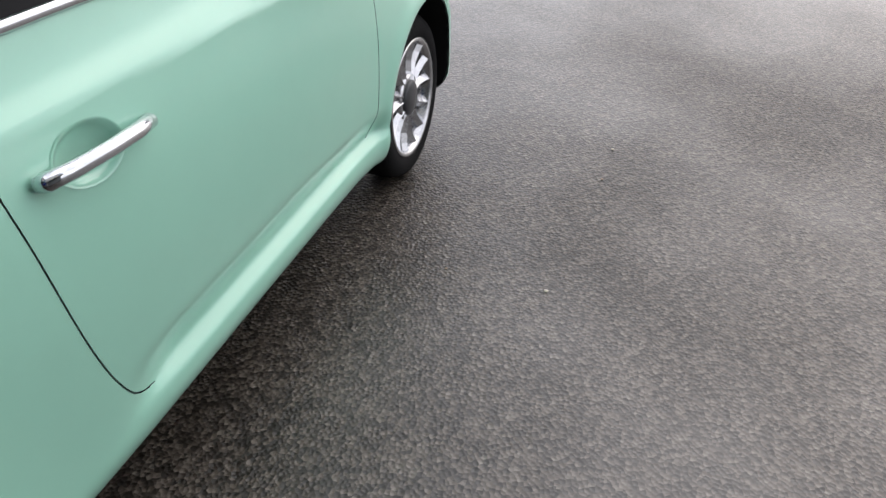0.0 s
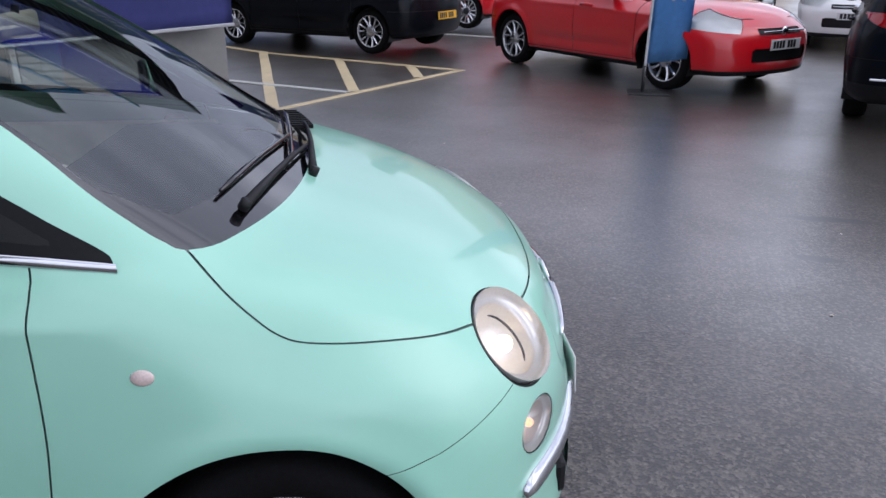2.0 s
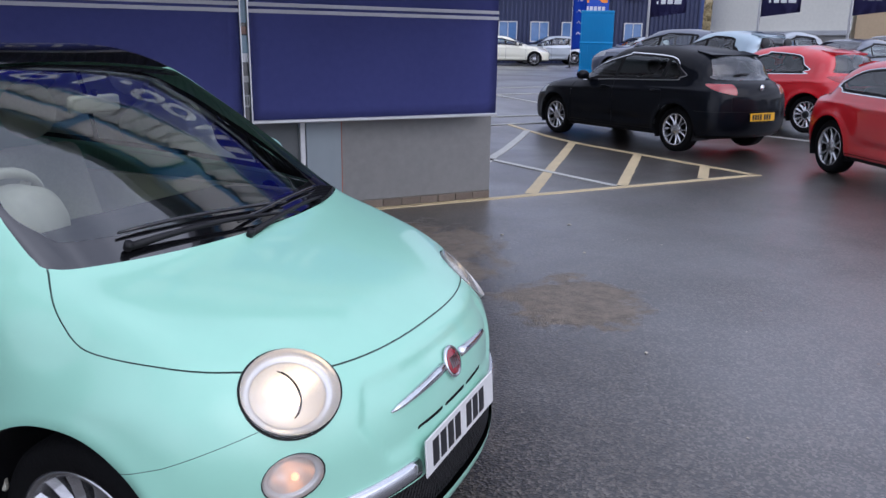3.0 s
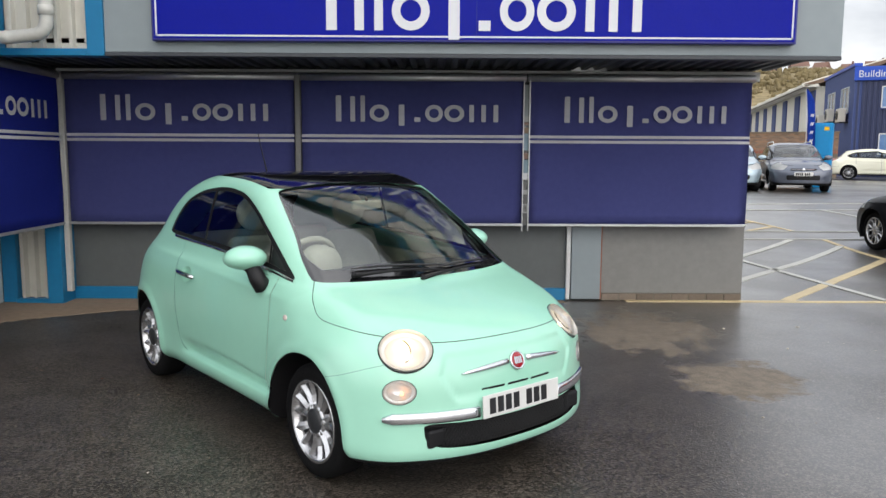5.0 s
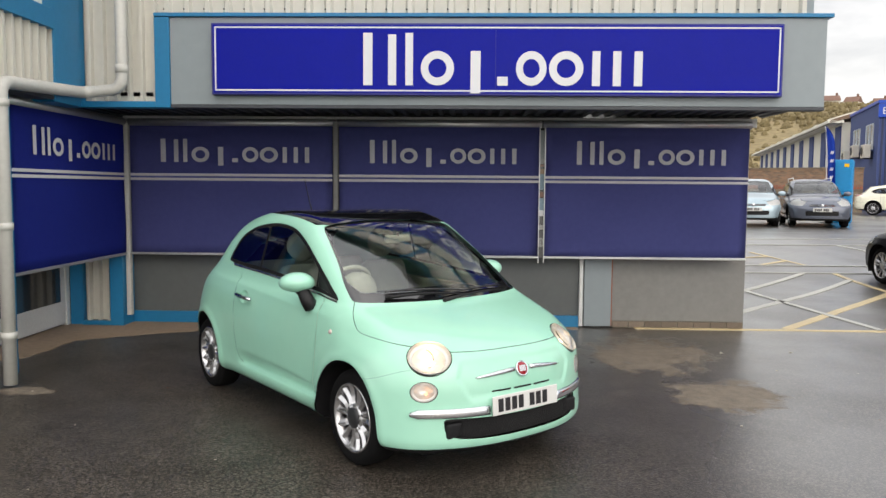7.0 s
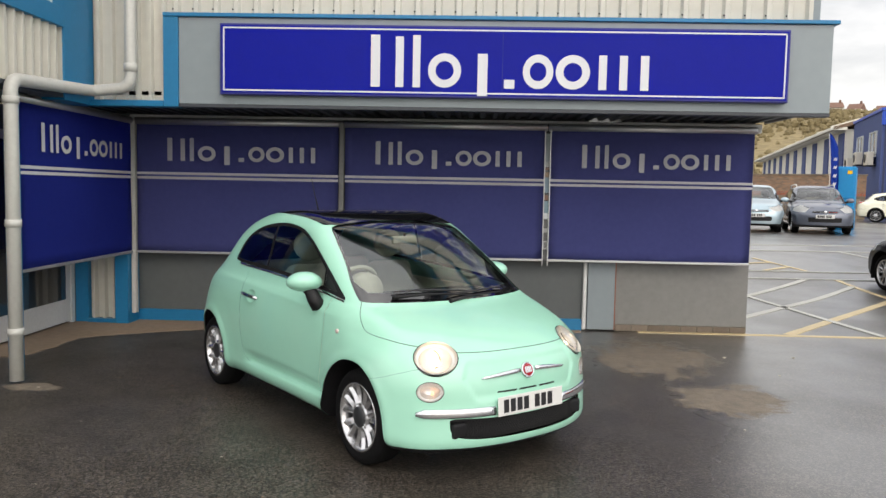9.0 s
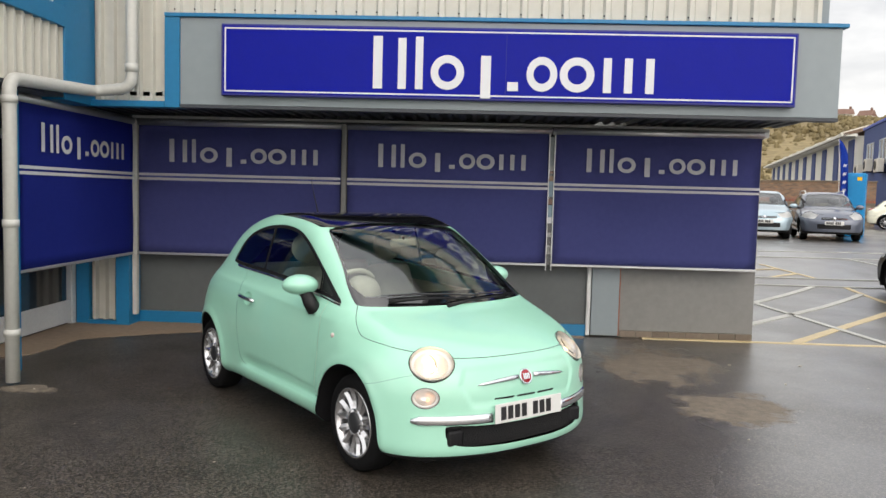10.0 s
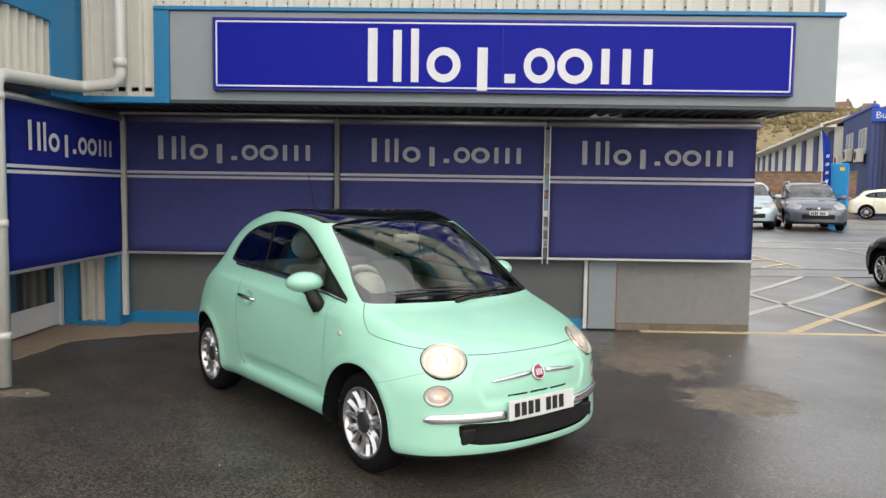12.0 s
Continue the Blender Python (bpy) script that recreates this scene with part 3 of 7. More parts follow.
        t = v[a] / (v[a] - v[b])
        new_v = self.V[a] + (self.V[b] - self.V[a]) * t[:, None]
        first = len(self.V)
        self.V = np.vstack([self.V, new_v])
        p, q = first + inv[:len(T)], first + inv[len(T):]
        lone_tri = np.stack([T[:, 0], p, q], -1)
        rest = np.vstack([np.stack([p, T[:, 1], T[:, 2]], -1), np.stack([p, T[:, 2], q], -1)])
        old = self.L[mixed]
        lone_l = np.where(kk == 1, to, old)
        rest_l = np.where(kk == 1, old, to)
        keep = np.ones(len(self.T), bool)
        keep[mixed] = False
        self.T = np.vstack([self.T[keep], lone_tri, rest])
        self.L = np.concatenate([self.L[keep], lone_l, rest_l, rest_l])

    def seam(self, among, value, width=0.003, name="gap", where=None):
        """A panel gap along value = 0."""
        tmp = "seam_tmp"
        for a in among:
            self.cut([a], lambda p: value(p) - width, tmp, where)
            self.cut([tmp], lambda p: value(p) + width, a)
            self.L[self.L == self.label(tmp)] = self.label(name)

    def give(self, name, mat, parent, as_name=None, inset=0.0, label="", thick=0.0, where=None):
        """Makes a mesh object of a panel."""
        sel = self.L == self.label(name)
        T = self.T[sel]
        if where is not None and len(T):
            T = T[where(self.V[T].mean(1))]
        if not len(T):
            return None
        used, T = np.unique(T, return_inverse=True)
        T = T.reshape(-1, 3)
        V = self.settle(self.V[used], 1)
        N = self.normal(V)
        N /= np.maximum(np.linalg.norm(N, axis=1), 1e-6)[:, None]
        V = V - N * inset
        area = np.linalg.norm(np.cross(V[T[:, 1]] - V[T[:, 0]], V[T[:, 2]] - V[T[:, 0]]), axis=1)
        T = T[area > 1e-10]
        if thick > 0:
            n = len(V)
            edges = np.vstack([T[:, [0, 1]], T[:, [1, 2]], T[:, [2, 0]]])
            key = np.sort(edges, 1)
            _, first, cnt = np.unique(key, axis=0, return_index=True, return_counts=True)
            rim = edges[first[cnt == 1]]
            a, b = rim[:, 0], rim[:, 1]
            V = np.vstack([V, V - N * thick])
            T = np.vstack([T, T[:, ::-1] + n, np.stack([b, a, a + n], -1), np.stack([b, a + n, b + n], -1)])
            N = np.vstack([N, -N])
        me = bpy.data.meshes.new(as_name or name)
        me.from_pydata(V.tolist(), [], T.tolist())
        me.polygons.foreach_set("use_smooth", [True] * len(me.polygons))
        me.materials.append(mat)
        me.update()
        if not thick:
            me.normals_split_custom_set_from_vertices(N.tolist())
        ob = new(as_name or name, me)
        ob.parent = parent
        if label:
            tagged(ob, label)
        return ob

    def reach(self, x, z, least=0.40):
        """How far out the skin lies at a place of the side view."""
        y = np.linspace(least, 1.0, 121)
        f = self.field(np.stack([np.full(121, x), y, np.full(121, z)], -1))
        return float(y[f < 0].max()) if (f < 0).any() else least

    def point(self, x, y, z):
        """The skin's point nearest to a rough place, and its outward normal."""
        p = self.settle(np.array([[x, y, z]], float), 8)
        n = self.normal(p)[0]
        return Vector(p[0]), Vector(n / np.linalg.norm(n))


# ---------------------------------------------------------------- ground
def grid_ground():
    xs = np.concatenate([np.linspace(-400, -20, 12), np.linspace(-15, 45, 61), np.linspace(60, 600, 14)])
    ys = np.concatenate([np.linspace(-400, -20, 12), np.linspace(-15, 60, 301), np.linspace(75, 700, 14)])
    bm = bmesh.new()
    rows = [[bm.verts.new((x, y, ground_z(x, y))) for y in ys] for x in xs]
    for a, b in zip(rows, rows[1:]):
        for k in range(len(ys) - 1):
            bm.faces.new((a[k], b[k], b[k + 1], a[k + 1]))
    g = obj("ground", bm, TARMAC, smooth=True)
    return tagged(g, "wet dark tarmac yard with damp sheen", "ground", kind="structure")


grid_ground()


def road_line(name, p, q, width, mat, label, wear=0.0):
    """A painted line, a thin film on the ground that follows its rise."""
    a, b = Vector((*p, 0)), Vector((*q, 0))
    d = (b - a).normalized()
    s = Vector((-d.y, d.x, 0)) * width / 2
    bm = bmesh.new()
    n = max(2, int((b - a).length / 0.2))
    rng = random.Random(int(p[0] * 100) + int(q[1] * 37))
    film = 0.007 if mat is LINE_YELLOW else 0.0105
    rows = []
    for i in range(n + 1):
        c = a.lerp(b, i / n)
        j1, j2 = 1 + rng.uniform(-0.07, 0.07), 1 + rng.uniform(-0.07, 0.07)
        rows.append([bm.verts.new((*(c + s * k).xy, ground_z(c.x, c.y) + h)) for k, h in ((j1, 0.0), (j1 * 0.97, film), (-j2 * 0.97, film), (-j2, 0.0))])
    for r0, r1 in zip(rows, rows[1:]):
        for k in range(3):
            bm.faces.new((r0[k], r0[k + 1], r1[k + 1], r1[k]))
    bmesh.ops.recalc_face_normals(bm, faces=bm.faces)
    ob = obj(name, bm, mat)
    return tagged(ob, label, "road marking", "painted bay lines", "structure")


YL = "worn pale yellow painted line on the tarmac"
WL = "worn white painted line on the tarmac"
for p, q, w in (((4.90, 3.33), (10.05, 3.31), 0.09), ((10.0, 3.31), (9.76, 8.70), 0.10), ((6.72, 3.38), (9.86, 6.86), 0.13), ((7.95, 3.38), (9.88, 5.33), 0.13), ((9.18, 3.38), (9.93, 4.08), 0.13),
                ((8.95, 10.75), (9.55, 9.45), 0.09), ((7.9, 9.95), (9.15, 10.30), 0.11), ((8.7, 9.45), (9.33, 9.85), 0.11)):
    road_line("yellow_line", (p[0] - 0.16, p[1] + 0.127), (q[0] - 0.16, q[1] + 0.127), w, LINE_YELLOW, YL)
for p, q, w in (((7.86, 3.38), (7.42, 7.6), 0.10), ((6.3, 4.29), (9.76, 8.05), 0.12), ((6.5, 5.90), (9.15, 8.62), 0.12), ((6.4, 8.68), (14.5, 8.68), 0.08), ((6.4, 9.38), (14.5, 9.40), 0.08), ((6.4, 11.68), (15.5, 11.78), 0.09),
                ((11.2, 11.72), (12.0, 10.0), 0.09), ((9.5, 12.6), (14.0, 12.9), 0.07), ((13.6, 9.4), (13.9, 3.2), 0.09)):
    road_line("white_line", (p[0] - 0.16, p[1] + 0.127), (q[0] - 0.16, q[1] + 0.127), w, LINE_WHITE, WL)

# ---------------------------------------------------------------- building: lower storey under the canopy
FACE = 3.50          # front face of the lower wall
BLIND_Y = 3.286
def structure(name, bm, mat, label, category, smooth=False):
    return tagged(obj(name, bm, mat, smooth=smooth), label, category, kind="structure")


structure("wall_front_dark", box(-1.9, 4.08, FACE, FACE + 0.25, 0.14, 2.6), DARK_WALL, "dark grey wall behind the blinds", "wall")
structure("trim_base", box(-1.6, 4.07, FACE - 0.03, FACE + 0.2, 0.0, 0.14, 0.004), TEAL, "teal blue base board along the wall", "trim")
structure("wall_front_grey", box(4.47, 6.05, FACE, FACE + 0.25, 0.085, 2.6, 0.004), GREY_WALL, "grey painted wall at the building's corner", "wall")
plinth = structure("wall_brick_plinth", box(4.47, 6.05, FACE, FACE + 0.2, 0.0, 0.083), MORTAR_GREY, "low brick plinth below the grey wall", "wall")
structure("wall_panel", box(4.13, 4.455, FACE - 0.035, FACE + 0.2, 0.02, 2.5, 0.004), GREY_PANEL, "pale grey flat boxed panel", "wall")
structure("trim_white_post", box(4.07, 4.115, FACE - 0.05, FACE + 0.1, 0.02, 2.5, 0.004), WHITE_METAL, "white painted upright trim", "trim")
structure("wall_right_side", box(5.80, 6.05, FACE + 0.252, 24.0, 0.0, 5.0), GREY_WALL, "plain side wall of the building", "wall")
structure("wall_upper", box(-1.9, 6.05, 1.93, FACE + 0.25, 2.62, 5.0), GREY_PANEL, "plain wall core behind the cladding", "wall")


def shapes_row(parent, x0, x1, z0, z1, y, mat, thick=0.004, facing="y"):
    """Plain shapes in place of a firm's lettering: tall bars, short bars and discs of the same sizes."""
    w = x1 - x0
    cap = z1 - z0
    items = [("bar", 0.028, 0.058, 0, 1.0, 0.55), ("bar", 0.127, 0.028, 0, 0.97, 1), ("bar", 0.187, 0.026, 0, 1.0, 1), ("disc", 0.240, 0.115, 0, 0.66, 1), ("bar", 0.395, 0.068, -0.15, 0.66, 0.5), ("dot", 0.504, 0.036, 0, 0.17, 1),
             ("disc", 0.568, 0.105, 0, 0.66, 1), ("disc", 0.681, 0.118, 0, 0.66, 1), ("bar", 0.829, 0.027, 0, 0.66, 1), ("bar", 0.900, 0.027, 0, 0.66, 1), ("bar", 0.972, 0.028, 0, 0.66, 1)]
    for kind, a, ww, lo, hi, fill in items:
        cx, half = x0 + (a + ww / 2) * w, ww * w / 2 * (fill if kind == "bar" else 1)
        za, zb = z0 + lo * cap, z0 + hi * cap
        if kind == "disc":
            n = 28
            ri = 0.55
            cz, rz = (za + zb) / 2, (zb - za) / 2
            bm = bmesh.new()
            ring = []
            for k in range(n):
                c, s = math.cos(k * math.tau / n), math.sin(k * math.tau / n)
                ring.append([bm.verts.new((cx + c * half * q, h, cz + s * rz * q)) for q, h in ((1, y), (1, y - thick), (ri, y - thick), (ri, y))])
            for k in range(n):
                p, q = ring[k], ring[(k + 1) % n]
                for i in range(3):
                    bm.faces.new((p[i], p[i + 1], q[i + 1], q[i]))
            bmesh.ops.recalc_face_normals(bm, faces=bm.faces)
        else:
            bm = box(cx - half, cx + half, y - thick, y, za, zb)
        if facing == "x":
            bm.transform(Matrix(((0, -1, 0, 0), (1, 0, 0, 0), (0, 0, 1, 0), (0, 0, 0, 1))))
        part("disc" if kind == "disc" else "bar", bm, mat, parent)


def blind(x0, x1, z0=0.872, z1=2.385, turn=None, cloth=None, ink=None, label="navy blue pull-down fabric blind with pale shapes and two stripes"):
    """A pull-down blind: roller case, fabric with a slight billow, bottom rail, two stripes and plain shapes."""
    m = Matrix.Translation(SITE) @ (turn or Matrix())
    b = empty("window_blind", m, label, "blind", "blinds along the front")
    bm = bmesh.new()
    nx, nz = 24, 14
    rng = random.Random(int(x0 * 100))
    ph = rng.uniform(0, 6)
    rows = []
    for i in range(nx + 1):
        x = x0 + (x1 - x0) * i / nx
        col = []
        for k in range(nz + 1):
            z = z0 + (z1 - z0) * k / nz
            wob = 0.006 * math.sin(i * 0.5 + ph) * (1 - k / nz) + 0.004 * math.sin(k * 0.7 + ph + i * 0.15)
            col.append(bm.verts.new((x, BLIND_Y + wob, z)))
        rows.append(col)
    for a, c in zip(rows, rows[1:]):
        for k in range(nz):
            bm.faces.new((a[k], c[k], c[k + 1], a[k + 1]))
    bmesh.ops.solidify(bm, geom=bm.faces[:], thickness=0.002)
    cloth, ink = cloth or BLIND, ink or BLIND_SHAPE
    part("fabric", bm, cloth, b, smooth=True)
    part("bottom_rail", box(x0 - 0.01, x1 + 0.01, BLIND_Y - 0.018, BLIND_Y + 0.015, z0 - 0.022, z0 + 0.008, 0.006), ALUMINIUM, b)
    part("roller_case", tube([(x0 - 0.03, BLIND_Y + 0.02, z1 + 0.035), (x1 + 0.03, BLIND_Y + 0.02, z1 + 0.035)], 0.045, 14), ALUMINIUM, b, smooth=True)
    for zz in (1.804, 1.752):
        part("stripe", box(x0, x1, BLIND_Y - 0.0145, BLIND_Y - 0.0125, zz - 0.015, zz + 0.015), ink, b)
    mid = (x0 + x1) / 2
    w = (x1 - x0) * 0.764
    shapes_row(b, mid - w / 2 + 0.012, mid + w / 2 + 0.012, 1.955, 2.225, BLIND_Y - 0.0125, ink, 0.002)
    return b


for a, c in ((-1.29, 1.12), (1.20, 3.545), (3.62, 5.965)):
    blind(a, c)
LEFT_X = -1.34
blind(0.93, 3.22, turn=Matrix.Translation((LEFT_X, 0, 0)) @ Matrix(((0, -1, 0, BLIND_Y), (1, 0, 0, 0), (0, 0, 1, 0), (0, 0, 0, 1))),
      cloth=SIDE_BLIND, ink=WHITE_SHAPE, label="royal blue pull-down fabric blind with white shapes and two stripes")
# uprights between the blinds
for x, mat in ((-1.335, PVC), (1.16, GREY_WALL)):
    structure("trim_upright", box(x - 0.028, x + 0.028, BLIND_Y - 0.03, BLIND_Y + 0.04, 0.12 if x < 0 else 0.85, 2.44, 0.006), mat, "slim grey metal upright between blinds", "trim")

# a narrow strip of the shop window with notices stuck inside it
strip = tagged(empty("window_strip", Matrix.Translation(SITE), "narrow strip of shop window with small notices", "window"), kind="structure")
part("window_frame", box(3.547, 3.556, BLIND_Y - 0.02, BLIND_Y + 0.04, 0.80, 2.46), ALUMINIUM, strip)
part("window_frame", box(3.610, 3.620, BLIND_Y - 0.02, BLIND_Y + 0.04, 0.80, 2.46), ALUMINIUM, strip)
part("pane", box(3.556, 3.610, BLIND_Y + 0.02, BLIND_Y + 0.03, 0.86, 2.46), DARK_PANE, strip)
NOTICE_GREY = material("grey_notice", srgb(150, 152, 152), rough=0.4, vary=0.08, scale=20)
NOTICE_BLUE = material("pale_blue_notice", srgb(120, 145, 160), rough=0.4, vary=0.15, scale=20)
NOTICE_BROWN = material("brown_notice", srgb(112, 80, 66), rough=0.4, vary=0.2, scale=20)
for z0, z1, mat in ((2.02, 2.35, GREY_PANEL), (1.96, 2.02, NOTICE_GREY), (1.93, 1.955, NOTICE_BROWN), (1.84, 1.90, CONCRETE), (1.66, 1.84, NOTICE_BLUE), (1.57, 1.63, NOTICE_BROWN), (1.42, 1.56, NOTICE_BLUE), (1.35, 1.42, WHITE_SHAPE), (1.19, 1.24, NOTICE_GREY), (0.99, 1.09, NOTICE_GREY)):
    part("notice", box(3.558, 3.608, BLIND_Y + 0.014, BLIND_Y + 0.019, z0, z1), mat, strip)
part("bar", box(3.570, 3.578, BLIND_Y + 0.010, BLIND_Y + 0.013, 1.005, 1.075), PLATE_BAR, strip)
part("bar", box(3.588, 3.596, BLIND_Y + 0.010, BLIND_Y + 0.013, 1.005, 1.075), PLATE_BAR, strip)

# ---------------------------------------------------------------- canopy with the fascia
FAS = 1.80
structure("canopy_fascia", box(-0.22, 6.13, FAS, FAS + 0.12, 2.475, 3.315, 0.003), GREY_PANEL, "pale grey flat fascia panels", "fascia")
structure("trim_canopy_top", box(-0.37, 6.18, FAS - 0.03, FAS + 0.14, 3.318, 3.355, 0.004), TEAL, "teal blue top trim of the canopy", "trim")
structure("trim_canopy_left", box(-0.37, -0.222, FAS - 0.02, FAS + 0.13, 2.44, 3.316, 0.004), TEAL, "teal blue upright trim", "trim")
structure("trim_canopy_foot", box(-0.22, 6.13, FAS - 0.012, FAS + 0.1, 2.44, 2.473, 0.003), SOFFIT, "dark foot trim of the canopy", "trim")
structure("ceiling_soffit", box(-1.9, 6.12, FAS + 0.1, FACE + 0.02, 2.56, 2.60), SOFFIT, "dark ribbed metal soffit", "soffit")

sign = empty("fascia_sign", Matrix.Translation(SITE), "gloss blue fascia sign with white border and plain white shapes", "sign")
part("backing", box(0.215, 5.695, FAS - 0.085, FAS - 0.003, 2.56, 3.245, 0.006), SIGN_EDGE, sign)
part("face_panel", box(0.235, 2.965, FAS - 0.092, FAS - 0.0865, 2.58, 3.225, 0.0), SIGN_BLUE, sign)
part("face_panel", box(2.969, 5.675, FAS - 0.092, FAS - 0.0865, 2.58, 3.225, 0.0), SIGN_BLUE, sign)
for x0, x1, z0, z1 in ((0.25, 5.66, 3.195, 3.209), (0.25, 5.66, 2.597, 2.611), (0.25, 0.264, 2.597, 3.209), (5.646, 5.66, 2.597, 3.209)):
    part("border", box(x0, x1, FAS - 0.094, FAS - 0.0922, z0, z1), WHITE_SHAPE, sign)
shapes_row(sign, 1.58, 4.365, 2.655, 3.150, FAS - 0.0925, WHITE_SHAPE, 0.004)


# ---------------------------------------------------------------- profiled cladding
def cladding(name, u0, u1, z0, z1, place, label, pitch=0.2, depth=0.045):
    """Trapezoid ribbed sheet; place(u, z, d) lays it into the world."""
    bm = bmesh.new()
    us = []
    u = u0
    k = 0
    while u < u1:
        for f, d in ((0.0, 0), (0.30, 0), (0.40, 1), (0.62, 1), (0.72, 0)):
            us.append((min(u + f * pitch, u1), d * depth))
        u += pitch
    us.append((u1, 0))
    lo, hi = [bm.verts.new(place(a, z0, d)) for a, d in us], [bm.verts.new(place(a, z1, d)) for a, d in us]
    for i in range(len(us) - 1):
        if us[i + 1][0] - us[i][0] > 1e-5:
            bm.faces.new((lo[i], lo[i + 1], hi[i + 1], hi[i]))
    bmesh.ops.recalc_face_normals(bm, faces=bm.faces)
    return structure(name, bm, CLADDING, label, "cladding")


UP_Y = 1.84
WING_END = -1.6       # where the side wing ends towards the yard
LW = -1.12
cladding("wall_cladding_front", -0.37, 5.95, 3.355, 3.92, lambda u, z, d: (u, UP_Y + 0.06 - d, z), "cream grey ribbed metal cladding above the canopy")
cladding("wall_cladding_corner", LW, -0.372, 2.46, 5.0, lambda u, z, d: (u, UP_Y + 0.06 - d, z), "cream grey ribbed metal cladding in the corner", 0.13)
cladding("wall_cladding_left", WING_END, 1.30, 2.50, 3.10, lambda u, z, d: (LW + d - 0.05, u, z), "cream grey ribbed metal cladding on the side wing", 0.13)
structure("trim_corner_column", box(LW - 0.3, LW + 0.012, 1.30, UP_Y + 0.03, 2.44, 5.0, 0.004), TEAL, "teal blue corner column", "trim")
structure("trim_corner_foot", box(LW, -0.372, FAS - 0.02, FAS + 0.13, 2.44, 2.50, 0.004), TEAL, "teal blue foot trim", "trim")
structure("wall_left_upper", box(-3.2, LW - 0.06, WING_END, 1.30, 2.50, 5.0), GREY_PANEL, "core of the side wing's wall", "wall")
structure("trim_left_window", box(LW - 0.05, LW + 0.02, WING_END, 1.298, 3.10, 3.28, 0.004), TEAL, "teal blue window surround", "trim")
structure("ceiling_soffit_left", box(-3.2, LW, WING_END, FAS + 0.09, 2.46, 2.498), SOFFIT, "dark soffit below the side wing", "soffit")
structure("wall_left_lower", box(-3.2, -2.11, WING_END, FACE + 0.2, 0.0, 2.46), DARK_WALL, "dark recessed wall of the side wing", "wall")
structure("trim_corner_base", box(-1.53, -1.37, 3.18, FACE - 0.001, 0.0, 2.45, 0.004), TEAL, "teal blue boxed corner", "trim")
structure("trim_corner_pier", box(-2.04, -1.885, 3.24, FACE - 0.001, 0.0, 2.45, 0.004), TEAL, "teal blue door pier", "trim")
structure("trim_corner_sill", box(-1.885, -1.53, 3.20, 3.28, 0.0, 0.05, 0.004), TEAL, "teal blue sill", "trim")
structure("wall_corner_core", box(-1.885, -1.53, 3.33, FACE - 0.001, 0.0, 2.45), DARK_WALL, "core behind the ribbed infill", "wall")
structure("trim_end_post", box(-1.36, -1.27, 0.74, 0.84, 0.0, 2.46, 0.004), TEAL, "teal blue end post", "trim")

cladding("wall_cladding_infill", -1.885, -1.53, 0.05, 2.45, lambda u, z, d: (u, 3.325 - d, z), "cream ribbed metal infill beside the door", 0.12, 0.07)
# door below the side blind
door = tagged(empty("door_1", Matrix.Translation(SITE), "white panelled door with a dark glass pane", "door"), kind="structure")
part("leaf", box(-2.105, -2.06, 1.20, 3.16, 0.03, 2.2), WHITE_METAL, door)
part("frame", box(-2.105, -2.04, 1.08, 1.20, 0.0, 2.3), WHITE_METAL, door)
part("frame", box(-2.105, -2.045, 3.16, 3.238, 0.0, 2.3), WHITE_METAL, door)
part("pane", box(-2.058, -2.052, 1.30, 3.04, 0.30, 2.1), DARK_PANE, door, "dark reflecting pane")
part("rail", box(-2.062, -2.045, 1.22, 3.14, 0.22, 0.30), WHITE_METAL, door)
# ribbed underside of the canopy
bm = bmesh.new()
us = []
u = -1.9
while u < 6.1:
    us += [(u, 0.0), (u + 0.05, 0.0), (u + 0.07, 0.03), (u + 0.12, 0.03)]
    u += 0.14
lo, hi = [bm.verts.new((a, FAS + 0.10, 2.556 - d)) for a, d in us], [bm.verts.new((a, FACE, 2.556 - d)) for a, d in us]
for i in range(len(us) - 1):
    bm.faces.new((lo[i], lo[i + 1], hi[i + 1], hi[i]))
structure("ceiling_ribs", bm, SOFFIT, "dark ribbed sheet below the canopy", "soffit")
# gutter beam over the blinds and window of the side wing
structure("trim_blind_beam", box(-1.40, 6.07, BLIND_Y + 0.06, BLIND_Y + 0.14, 2.40, 2.50, 0.004), WHITE_METAL, "pale beam over the blinds", "trim")
structure("trim_left_beam", box(LEFT_X - 0.14, LEFT_X - 0.05, 0.75, 3.2, 2.38, 2.46, 0.004), WHITE_METAL, "pale beam over the side blind", "trim")
win = tagged(empty("window_1", Matrix.Translation(SITE), "white framed window in the side wing", "window"), kind="structure")
part("window_frame", box(LW - 0.04, LW + 0.01, WING_END + 0.2, 1.12, 3.28, 3.36), WHITE_METAL, win)
part("window_frame", box(LW - 0.04, LW + 0.01, 1.04, 1.12, 3.36, 4.6), WHITE_METAL, win)
part("pane", box(LW - 0.03, LW - 0.02, WING_END + 0.2, 1.04, 3.36, 4.6), PALE_PANE, win)
structure("trim_left_window_side", box(LW - 0.05, LW + 0.015, 1.12, 1.298, 3.28, 5.0, 0.003), TEAL, "teal blue window surround", "trim")
for k in range(8):
    x0 = 4.48 + k * 0.196
    part("brick", box(x0, x0 + 0.186, FACE - 0.012, FACE + 0.08, 0.006, 0.078, 0.005), BRICK_MAT, plinth)
# screw heads on the cladding above the canopy
for k in range(31):
    x0 = -0.30 + k * 0.2
    structure("trim_screw", box(x0 - 0.008, x0 + 0.008, UP_Y + 0.018, UP_Y + 0.03, 3.40, 3.416, 0.003), IRON, "dark screw head on the cladding", "screw")
